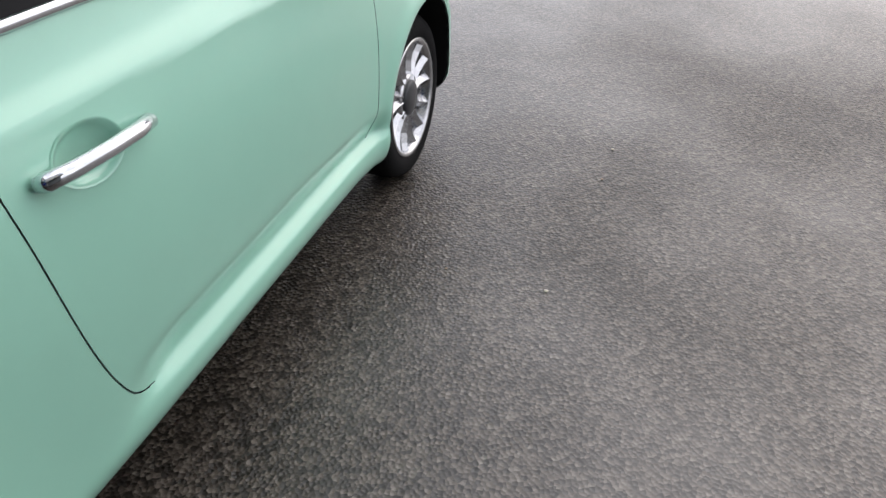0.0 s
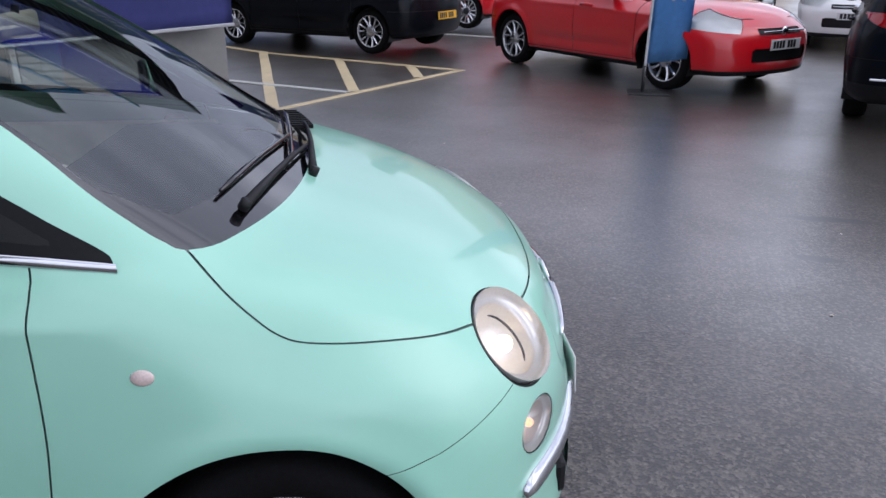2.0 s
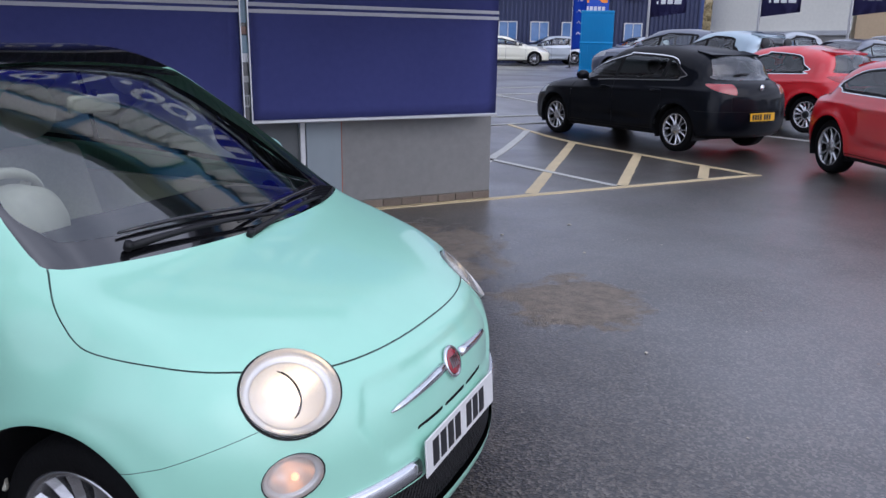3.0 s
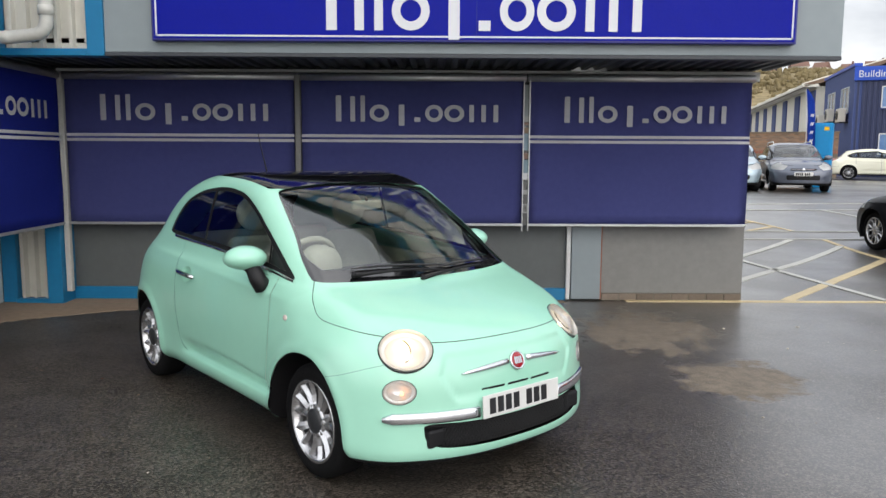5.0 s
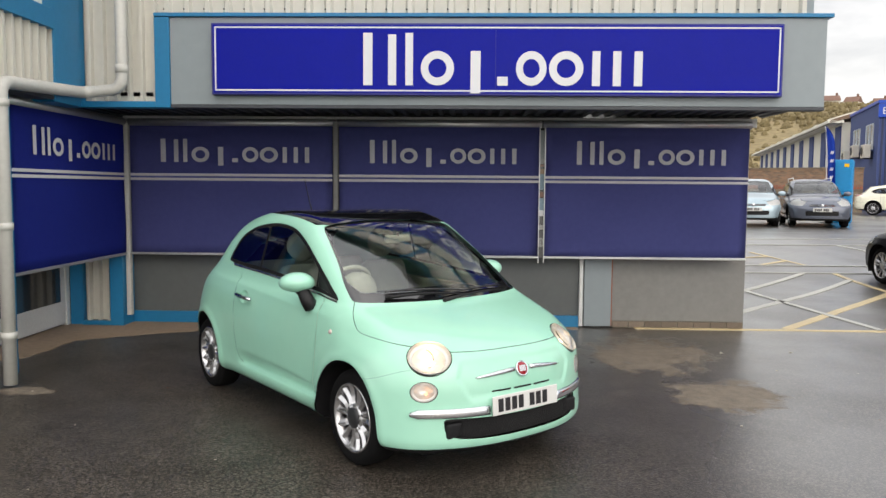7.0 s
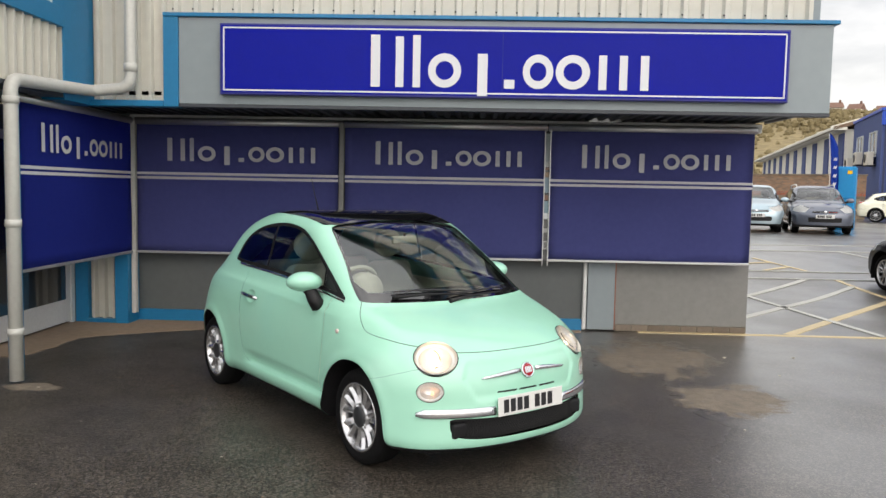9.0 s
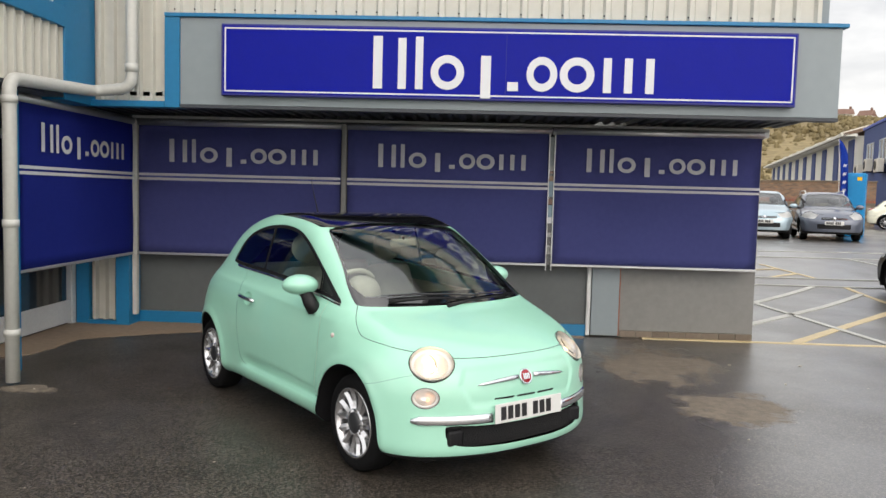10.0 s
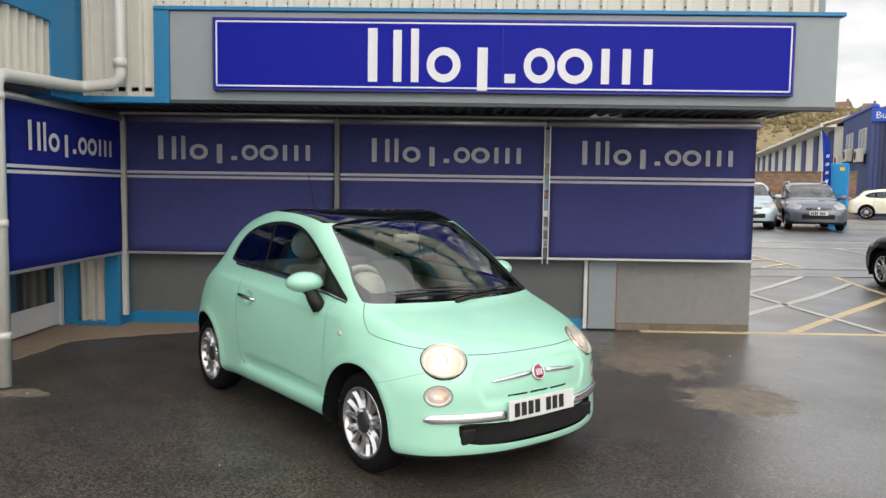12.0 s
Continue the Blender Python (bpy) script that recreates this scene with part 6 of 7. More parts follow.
    sh.cut(["window_ring"], lambda p: poly_distance(X(p), Z(p), dlo) + 0.014, "window_frame")
    sh.cut(["window_frame"], lambda p: poly_distance(X(p), Z(p), dlo) + 0.045, "side_glass")
    posts = [-wb * 0.52] + ([-wb * 0.87] if doors == 5 else [])
    for b in posts:
        sh.seam(["side_glass"], lambda p, q=b: X(p) - q + (Z(p) - 1.0) * 0.12, 0.035, "window_frame")
    # lamps
    sh.cut(["body"], lambda p: np.maximum.reduce([half - 0.45 - Y(p), 0.78 - Z(p) + 0.0 * X(p), Z(p) - 0.98, X(p) - back - 0.42, (X(p) - back) * 0.4 + 0.80 - Z(p)]), "tail_lamp")
    sh.cut(["body"], lambda p: np.maximum.reduce([half - 0.50 - Y(p) + (0.8 - Z(p)), 0.645 + (fo - 0.1 - X(p)) * 0.10 - Z(p), Z(p) - 0.745 - (fo - 0.1 - X(p)) * 0.28, fo - 0.62 - X(p)]), "head_lamp")
    sh.cut(["body"], lambda p: np.maximum.reduce([Y(p) - 0.46, 0.36 - Z(p), Z(p) - 0.50, 0.5 - X(p)]), "grille")
    sh.cut(["body"], lambda p: np.maximum.reduce([Y(p) - 0.36, 0.635 - Z(p), Z(p) - 0.70, 0.5 - X(p)]), "upper_grille")
    sh.cut(["body"], lambda p: Z(p) - (0.27 if not dark_lower else 0.40), "lower_body")
    # shut lines
    for q in [-0.42] + ([-wb * 0.52] if doors == 5 else []) + [-wb * 0.52 - 0.05 if doors == 3 else -wb + 0.28]:
        sh.seam(["body"], lambda p, q=q: X(p) - q, 0.004, where=lambda c: (np.abs(c[:, 1]) > 0.5) & (c[:, 2] < 1.0) & (c[:, 2] > 0.30))
    sh.seam(["body"], lambda p: Z(p) - 0.30, 0.004, where=lambda c: (np.abs(c[:, 1]) > 0.5) & (c[:, 0] < -0.42) & (c[:, 0] > -wb + 0.3))
    sh.seam(["body"], lambda p: Z(p) - (bonnet - 0.19), 0.004, where=lambda c: (c[:, 0] > -0.2) & (c[:, 0] < fo - 0.1) & (np.abs(c[:, 1]) > 0.3))
    sh.seam(["body"], lambda p: Y(p) - (half - 0.36), 0.004, where=lambda c: (c[:, 0] < back + 0.5) & (c[:, 2] > 0.62) & (c[:, 2] < 1.05))
    sh.seam(["body"], lambda p: Z(p) - 0.61, 0.004, where=lambda c: (c[:, 0] < back + 0.45))
    sh.give("body", paint, car)
    sh.give("windscreen", GLASS, car)
    sh.give("rear_window", TINTED, car)
    for s in (-1, 1):
        on = (lambda c, s=s: c[:, 1] * s > 0)
        cuts = [10.0] + posts + [-10.0]
        for k in range(len(cuts) - 1):
            sh.give("side_glass", TINTED, car, "side_window", where=lambda c, s=s, a=cuts[k], b=cuts[k + 1]: (c[:, 1] * s > 0) & (c[:, 0] < a) & (c[:, 0] >= b))
        sh.give("window_ring", window_ring or SEAL, car, "window_surround", inset=-0.002, where=on)
        sh.give("window_frame", SEAL, car, "window_frame", where=on)
        sh.give("tail_lamp", RED_LENS, car, "tail_lamp", inset=-0.004, label="red tail lamp", where=on)
        lamp = sh.give("head_lamp", LENS, car, "headlight", inset=-0.003, where=on)
        if lamp:
            sh.give("head_lamp", REFLECTOR, lamp, "reflector", inset=0.012, where=on)
        mir = empty_part("door_mirror", car)
        bm = bmesh.new()
        bmesh.ops.create_uvsphere(bm, u_segments=16, v_segments=10, radius=1.0)
        bm.transform(Matrix.Translation((cowl - 0.42, s * (half + 0.06), 1.02)) @ Matrix.Diagonal((0.07, 0.12, 0.075, 1)))
        part("shell", bm, paint, mir, smooth=True)
        part("arm", tube([(cowl - 0.38, s * (half - 0.10), 0.96), (cowl - 0.40, s * half, 0.99)], 0.03, 8), TRIM, mir, smooth=True)
        for hx in ([-wb * 0.52 + 0.16] + ([-wb + 0.38] if doors == 5 else [])):
            p, n = sh.point(hx, s * half, 0.86)
            part("door_handle", tube([p + Vector((-0.10, 0, 0)), p + Vector((-0.06, 0, 0)) + n * 0.035, p + Vector((0.06, 0, 0)) + n * 0.035, p + Vector((0.10, 0, 0))], 0.014, 8), paint, car, smooth=True)
        for cx in (0.0, -wb):
            wheel(car, (cx, s * (half - 0.055 - 0.10), R), s, R, rim, 0.20, spokes, wheel_kind)
            bm = bmesh.new()
            prof = [(math.cos(a) * (R + 0.05), math.sin(a) * (R + 0.05)) for a in np.linspace(-0.4, math.pi + 0.4, 14)]
            ra = [bm.verts.new((cx + px, s * (half - 0.03), R + 0.01 + pz)) for px, pz in prof]
            rb = [bm.verts.new((cx + px, s * (half - 0.40), R + 0.01 + pz)) for px, pz in prof]
            for k in range(len(prof) - 1):
                bm.faces.new((ra[k], ra[k + 1], rb[k + 1], rb[k]))
            bm.faces.new(rb)
            part("wheel_liner", bm, TRIM, car, smooth=True)
    sh.give("grille", TRIM, car, "lower_grille", inset=0.02)
    sh.give("upper_grille", TRIM, car, "upper_grille", inset=0.012)
    sh.give("lower_body", TRIM, car, "lower_trim")
    sh.give("gap", GAP, car, "panel_joint", inset=0.006)
    p, n = sh.point(fo, 0, 0.668)
    part("grille_bar", box(p.x - 0.01, p.x + 0.012, -0.34, 0.34, 0.660, 0.678, 0.004), CHROME, car)
    bm = lathe([(0.0, 0.0), (0.05, 0.0), (0.05, 0.012), (0.0, 0.016)], 20, axis="x")
    bm.transform(Matrix.Translation((p.x + 0.004, 0, 0.668)))
    part("badge", bm, CHROME, car, "chrome badge", True)
    p, n = sh.point(back, 0, 0.93)
    bm = lathe([(0.0, 0.0), (0.045, 0.0), (0.045, -0.012), (0.0, -0.016)], 20, axis="x")
    bm.transform(Matrix.Translation((p.x, 0, 0.93)))
    part("badge", bm, CHROME, car, "chrome badge", True)
    p, n = sh.point(back, 0, plate)
    number_plate(car, (p.x - 0.012, 0, plate), (-1, 0, 0.05), mat=PLATE_YELLOW)
    p, n = sh.point(fo, 0, 0.535)
    number_plate(car, (p.x + 0.006, 0, 0.535), (1, 0, 0.0))
    part("rear_wiper", tube([sh.point(roof_end - 0.3, y, 1.07)[0] + Vector((-0.02, 0, 0)) for y in (-0.02, 0.12, 0.25)], 0.009, 6), TRIM, car, smooth=True)
    if not estate:
        bm = prism([(roof_end + 0.12, h - 0.075), (roof_end - 0.15, h - 0.128), (roof_end - 0.14, h - 0.152), (roof_end + 0.10, h - 0.12)], "xz", -(half - 0.40), half - 0.40)
        part("roof_spoiler", bm, paint, car)
    if seats:
        for y in (-0.37, 0.37):
            seat(car, -1.35, y, DASH, "front_seat", 1.0, 0.45)
            seat(car, -2.2, y, DASH, "rear_seat", 1.0, 0.48)
        part("dashboard", prism([(cowl, 0.95), (cowl - 0.45, 0.96), (cowl - 0.5, 0.7), (cowl, 0.6)], "xz", -(half - 0.2), half - 0.2), DASH, car)
    part("floor_pan", box(back + 0.3, fo - 0.3, -(half - 0.24), half - 0.24, 0.22, 0.34), TRIM, car)
    return car


def at(x, y, heading):
    """Pose of a car with its front axle above (x, y), nose towards heading (degrees from +x)."""
    return pose(x, y, ground_z(x, y), 0, 0, heading)


hatch("black_hatchback", "glossy black five-door hatchback with chrome window line", at(10.93, 7.892, 93.6), BLACK_PAINT, h=1.50, roof_end=-2.80, tail=0.30, kick=0.70, cowl=-0.36, window_ring=CHROME, wheel_kind="twin", spokes=6)
red_coupe = hatch("red_coupe", "bright red three-door coupe parked beside a flag", at(10.734, 0.326, -111.85), RED, h=1.46, half=0.92, doors=3, roof_end=-2.7, top=-1.30, tail=0.34, window_ring=CHROME, wheel_kind="twin", spokes=5, R=0.335, rim=0.24)
hatch("red_hatchback", "red three-door hatchback behind the black one", at(14.65, 8.45, 93.0), RED, wb=2.51, fo=0.82, ro=0.68, h=1.49, half=0.87, doors=3, roof_end=-2.55, wheel_kind="pairs", spokes=7, window_ring=CHROME)
suv = hatch("dark_off_roader", "dark blue-black tall off-roader seen from behind", at(12.32, -1.80, 7.1), BLACK_PAINT, wb=2.66, fo=0.88, ro=0.92, h=1.66, half=0.92, bonnet=1.10, roof_end=-3.0, estate=True, R=0.35, rim=0.235, dark_lower=True, plate=0.80)
white_hatch = hatch("white_hatchback", "white hatchback with its nose to the yard", at(15.70, -0.45, 187), WHITE_PAINT, wb=2.55, fo=0.85, ro=0.70, h=1.50, half=0.87, wheel_kind="blade", spokes=7)

part("exhaust_pipe", tube([(-3.35, -0.42, 0.33), (-3.60, -0.42, 0.33)], 0.03, 12), ALLOY_DARK, suv, "dull exhaust pipe", True)
part("bumper_trim", box(-3.60, -3.575, -0.70, 0.70, 0.455, 0.475, 0.006), CHROME, suv, "chrome strip on the bumper")


# ---------------------------------------------------------------- more parked cars
estate_car = hatch("grey_estate_car", "grey estate car with roof rails facing the yard", at(13.75, 18.55, -106), GREY_PAINT, wb=2.69, fo=0.86, ro=0.95, h=1.50, half=0.89, estate=True, roof_end=-3.05, wheel_kind="blade", spokes=8, cell=0.045)
for s in (-1, 1):
    part("roof_rail", tube([(-1.5, s * 0.56, 1.44), (-1.62, s * 0.57, 1.53), (-2.9, s * 0.57, 1.51), (-3.05, s * 0.56, 1.40)], 0.016, 8), WHITE_METAL, estate_car, smooth=True)
small_car = hatch("pale_blue_small_car", "pale metallic blue small hatchback facing the yard", at(11.85, 18.9, -108), PALE_BLUE_PAINT, wb=2.37, fo=0.72, ro=0.55, h=1.50, half=0.83, bonnet=1.0, cowl=-0.30, top=-1.1, roof_end=-2.35, R=0.29, rim=0.19, wheel_kind="blade", spokes=7, cell=0.045)
hatch("cream_hatchback", "cream white five-door hatchback parked before a navy building", at(24.3, 29.75, -31), CREAM_PAINT, wb=2.69, fo=0.78, ro=0.85, h=1.42, half=0.88, cell=0.05, seats=False)
silver_car = hatch("silver_hatchback", "silver hatchback parked close behind another", at(25.4, 32.4, 158), SILVER_PAINT, wb=2.58, fo=0.86, ro=0.75, h=1.48, half=0.88, cell=0.05, seats=False)
dark_hatch = hatch("dark_grey_hatchback", "dark grey hatchback standing in a row", at(15.9, -5.2, 180), GREY_PAINT, wb=2.55, fo=0.85, ro=0.7, h=1.48, half=0.87, cell=0.05, seats=False)


def row_copy(ob, x, y, heading, label=""):
    c = copy_thing(ob, at(x, y, heading))
    if label:
        tagged(c, label)
    return c


row_copy(silver_car, 28.6, 29.0, 170)
for ob, x, y, hd in ((silver_car, 20.6, 13.4, 185), (dark_hatch, 20.4, 10.8, 185), (white_hatch, 20.2, 8.2, 186), (silver_car, 20.1, 5.6, 184), (small_car, 20.0, 2.9, 185), (dark_hatch, 19.9, 0.2, 185), (white_hatch, 26.5, 11.0, 184), (silver_car, 26.4, 8.2, 184),
                     (dark_hatch, 26.2, 5.5, 184), (small_car, 16.4, 11.4, 93), (silver_car, 26.7, 13.8, 184), (dark_hatch, 18.0, 15.6, 120)):
    row_copy(ob, x, y, hd)

# ---------------------------------------------------------------- feather flags
FLAG_BLUE = material("pale_blue_flag_cloth", srgb(98, 150, 200), rough=0.8, vary=0.08, scale=6, bump=0.1, bump_scale=300)
FLAG_NAVY = material("navy_flag_cloth", srgb(52, 50, 96), rough=0.8, vary=0.08, scale=6, bump=0.1, bump_scale=300)
FLAG_ROYAL = material("royal_blue_flag_cloth", srgb(18, 70, 180), rough=0.8, vary=0.06, scale=6)
POLE = material("pale_pole", (0.62, 0.62, 0.62), rough=0.4, vary=0.06, scale=15)


def feather_flag(name, label, x, y, z0, z1, width, mat, yaw=0.0, lean=0.0, shapes=True, foot=True, group="flags in the yard"):
    g = ground_z(x, y)
    f = empty(name, pose(x, y, g, 0, 0, yaw), label, "flag", group)
    bm = bmesh.new()
    n, k = 26, 7
    rows = []
    for i in range(n + 1):
        t = i / n
        z = z0 + (z1 - z0) * t
        w = width * (1.0 if t < 0.72 else max(0.06, math.cos((t - 0.72) / 0.28 * math.pi / 2) ** 0.7))
        rows.append([bm.verts.new((0.02 + lean * t * t + w * j / k, 0.035 * math.sin(j * 1.3 + t * 7) * (j / k), z + 0.10 * (j / k) * (1 - t) * 0.6)) for j in range(k + 1)])
    for a, b in zip(rows, rows[1:]):
        for j in range(k):
            bm.faces.new((a[j], a[j + 1], b[j + 1], b[j]))
    bmesh.ops.solidify(bm, geom=bm.faces[:], thickness=0.003)
    part("cloth", bm, mat, f, smooth=True)
    part("pole", tube([(0, 0, 0.02)] + [(0.005 + lean * (i / 10) ** 2, 0, 0.05 + (z1 - 0.05) * i / 10) for i in range(11)], [0.014] * 6 + [0.011] * 3 + [0.008] * 3, 8), POLE, f, smooth=True)
    if shapes:
        for i in range(shapes):
            zc = z0 + (z1 - z0) * (0.20 + 0.13 * i)
            for k in range(3):
                o = 0.02 + width * 0.30 + lean * 0.2 + k * width * 0.13
                part("bar", prism([(o, zc - 0.06), (o + 0.03, zc - 0.06), (o + width * 0.13 + 0.03, zc + 0.05), (o + width * 0.13, zc + 0.05)] if k != 1 else [(o, zc + 0.05), (o + 0.03, zc + 0.05), (o + width * 0.13 + 0.03, zc - 0.06), (o + width * 0.13, zc - 0.06)], "xz", -0.05, -0.044), BLIND_SHAPE if mat is FLAG_BLUE else WHITE_SHAPE, f)
    if foot:
        part("foot_plate", box(-0.16, 0.28, -0.16, 0.16, 0.0, 0.02, 0.004), IRON, f, "flat steel foot plate")
        part("foot_tube", tube([(0, 0, 0.02), (0, 0, 0.30)], 0.02, 10), IRON, f, smooth=True)
    return f


feather_flag("feather_flag", "pale blue feather flag on a steel foot plate", 9.61, 0.74, 0.32, 3.9, 0.42, FLAG_BLUE, yaw=-65, lean=0.35, shapes=1)
feather_flag("feather_flag", "royal blue feather flag beside a teal cabinet", 15.35, 21.55, 1.15, 3.35, 0.24, FLAG_ROYAL, yaw=-25, lean=-0.12, shapes=4)
feather_flag("feather_flag", "royal blue feather flag at the far side", 23.6, 25.8, 0.8, 4.4, 0.6, FLAG_ROYAL, yaw=-30, shapes=4)
for x, y in ((22.1, 19.2), (24.2, 16.1), (24.5, 12.9)):
    fl = empty("pole_flag", pose(x, y, ground_z(x, y), 0, 0, -40), "navy flag hung from a tall pale pole", "flag", "flags on poles")
    part("pole", tube([(0, 0, 0), (0, 0, 7.0)], 0.045, 10), POLE, fl, smooth=True)
    bm = bmesh.new()
    rows = [[bm.verts.new((0.05 + 1.25 * j / 8, 0.08 * math.sin(j * 0.9 + i), 2.0 + 3.6 * i / 8 + 0.02 * j)) for j in range(9)] for i in range(9)]
    for a, b in zip(rows, rows[1:]):
        for j in range(8):
            bm.faces.new((a[j], a[j + 1], b[j + 1], b[j]))
    bmesh.ops.solidify(bm, geom=bm.faces[:], thickness=0.004)
    part("cloth", bm, FLAG_NAVY, fl, smooth=True)
    for x0, w, h0 in ((0.25, 0.06, 0.1), (0.40, 0.16, 0.3), (0.62, 0.18, 0.3), (0.86, 0.24, 0.3)):
        part("bar", box(x0, x0 + w, -0.14, -0.13, 2.45, 2.45 + h0), WHITE_SHAPE, fl)
    part("bar", box(0.55, 0.8, -0.14, -0.13, 3.0, 3.75), WHITE_SHAPE, fl)

# ---------------------------------------------------------------- teal cabinet and cage
CAB = material("teal_cabinet_paint", srgb(0, 132, 190), rough=0.45, vary=0.06, scale=4)
cab = empty("teal_cabinet", pose(15.95, 21.75, ground_z(15.95, 21.75), 0, 0, -30), "tall teal blue metal cabinet standing in the yard", "cabinet")
part("body", box(-0.36, 0.36, -0.35, 0.35, 0.0, 2.20, 0.03), CAB, cab)
part("door", box(-0.32, 0.32, -0.375, -0.352, 0.08, 1.06, 0.01), CAB, cab)
part("door", box(-0.32, 0.32, -0.375, -0.352, 1.10, 2.12, 0.01), CAB, cab)
part("notice", box(0.10, 0.25, -0.382, -0.377, 1.94, 2.06), PLATE_YELLOW, cab, "small yellow notice")
cage = empty("teal_cage", pose(20.65, 20.25, ground_z(20.6, 20.2), 0, 0, -40), "teal blue slatted steel cage in the yard", "cage")
part("frame", box(-0.60, 0.60, -0.05, 0.05, 2.12, 2.22, 0.02), CAB, cage)
part("frame", box(-0.60, 0.60, -0.05, 0.05, 0.0, 0.12, 0.02), CAB, cage)
part("frame", box(-0.60, 0.60, -0.05, 0.05, 1.04, 1.12, 0.02), CAB, cage)
part("back_panel", box(-0.58, 0.58, 0.55, 0.58, 0.0, 2.2), CAB, cage)
for i in range(15):
    x = -0.57 + i * 1.14 / 14
    part("slat", box(x - 0.018, x + 0.018, -0.03, 0.03, 0.1, 2.14), CAB, cage)

# ---------------------------------------------------------------- navy building with a company board
NAVY_CLAD = material("navy_ribbed_cladding", srgb(44, 52, 84), rough=0.5, vary=0.06, scale=2)
NAVY_WALL = material("navy_render", srgb(58, 74, 122), rough=0.7, vary=0.07, scale=2, bump=0.05, bump_scale=60)
ROYAL = material("royal_blue_board", srgb(14, 70, 178), rough=0.35, vary=0.04, scale=2)
ORANGE = material("orange_board_shape", srgb(240, 140, 30), rough=0.4, vary=0.03, scale=4)
PANE = material("blue_grey_window_pane", srgb(92, 126, 170), rough=0.08, coat=0.6, vary=0.15, scale=1.5)
AC_CREAM = material("cream_plastic", srgb(208, 202, 188), rough=0.5, vary=0.06, scale=12)
CREAM_CLAD = material("cream_cladding", srgb(222, 220, 208), rough=0.55, vary=0.05, scale=2)
BEIGE = material("beige_render", srgb(196, 172, 138), rough=0.75, vary=0.07, scale=3)
BROWN_ROOF = material("brown_roof_sheet", srgb(122, 100, 82), rough=0.8, vary=0.18, scale=4, bump=0.2, bump_scale=20)


def window(parent, x0, x1, z0, z1, y, panes=2, mat=None):
    """A window set in a wall that faces -y: frame, panes and sill."""
    w = empty_part("window", parent)
    f = 0.05
    for a in (box(x0, x1, y - 0.05, y + 0.04, z1 - f, z1), box(x0, x1, y - 0.05, y + 0.04, z0, z0 + f), box(x0, x0 + f, y - 0.05, y + 0.04, z0 + f, z1 - f), box(x1 - f, x1, y - 0.05, y + 0.04, z0 + f, z1 - f)):
        part("frame", a, WHITE_METAL, w)
    for k in range(panes):
        a, b = x0 + f + (x1 - x0 - 2 * f) * k / panes, x0 + f + (x1 - x0 - 2 * f) * (k + 1) / panes
        part("pane", box(a + (0.02 if k else 0), b - 0.0, y - 0.01, y + 0.01, z0 + f, z1 - f), PANE, w)
        if k:
            part("mullion", box(a - 0.02, a + 0.02, y - 0.045, y + 0.02, z0 + f, z1 - f), WHITE_METAL, w)
    part("sill", box(x0 - 0.05, x1 + 0.05, y - 0.12, y + 0.02, z0 - 0.06, z0), NAVY_WALL, w)
    return w


A, B, C = Vector((24.3, 35.55, 0)), Vector((36.2, 30.5, 0)), Vector((26.75, 43.6, 0))
front_len = (B - A).length
front_yaw = math.degrees(math.atan2(B.y - A.y, B.x - A.x))
house = empty("company_building", pose(A.x, A.y, ground_z(A.x, A.y), 0, 0, front_yaw), "two-storey navy company building with ribbed front", "building")
part("wall", box(0, front_len, 0.06, 13.0, 0, 5.6), NAVY_WALL, house, "navy rendered walls")
us, bm = [], bmesh.new()
u = 0.0
while u < front_len - 0.3:
    us += [(u, 0.0), (u + 0.10, 0.0), (u + 0.13, 0.06), (u + 0.22, 0.06)]
    u += 0.25
lo, hi = [bm.verts.new((a, 0.05 - d, 0.0)) for a, d in us], [bm.verts.new((a, 0.05 - d, 4.95)) for a, d in us]
for i in range(len(us) - 1):
    bm.faces.new((lo[i], lo[i + 1], hi[i + 1], hi[i]))
part("cladding", bm, NAVY_CLAD, house, "navy ribbed cladding")
board = part("name_board", box(-0.05, front_len, -0.12, 0.05, 4.95, 5.65, 0.02), ROYAL, house, "royal blue board along the top")
txt = bpy.data.curves.new("board_text", "FONT")
txt.body = "Building supplies"
txt.size, txt.extrude = 0.50, 0.01
t_ob = new("lettering", txt)
bpy.context.view_layer.update()
dg = bpy.context.evaluated_depsgraph_get()
t_me = bpy.data.meshes.new_from_object(t_ob.evaluated_get(dg))
bpy.data.objects.remove(t_ob)
t_me.name = "lettering"
t_me.materials.clear()
t_me.materials.append(WHITE_SHAPE)
t_ob = new("lettering", t_me)
t_ob.parent = board
t_ob.matrix_local = Matrix.Translation((0.12, -0.14, 5.12)) @ Euler((radians(90), 0, 0)).to_matrix().to_4x4()
for k in range(5):
    x0 = 1.25 + k * 1.78
    window(house, x0, x0 + 1.05, 3.55, 4.65, -0.02)
    window(house, x0, x0 + 1.05, 1.15, 2.25, -0.02)
pan = part("logo_board", box(5.6, 7.4, -0.16, -0.06, 1.3, 5.0, 0.02), ROYAL, house, "royal blue board with orange shapes")
part("bar", box(5.85, 6.25, -0.175, -0.162, 3.3, 4.6), ORANGE, pan)
part("wedge", prism([(6.3, 3.95), (7.0, 4.6), (7.3, 4.6), (7.3, 3.3), (7.0, 3.3)], "xz", -0.175, -0.162), ORANGE, pan)
for k in range(6):
    part("bar", box(5.85 + k * 0.23, 6.02 + k * 0.23, -0.175, -0.162, 2.85, 3.1), WHITE_SHAPE, pan)
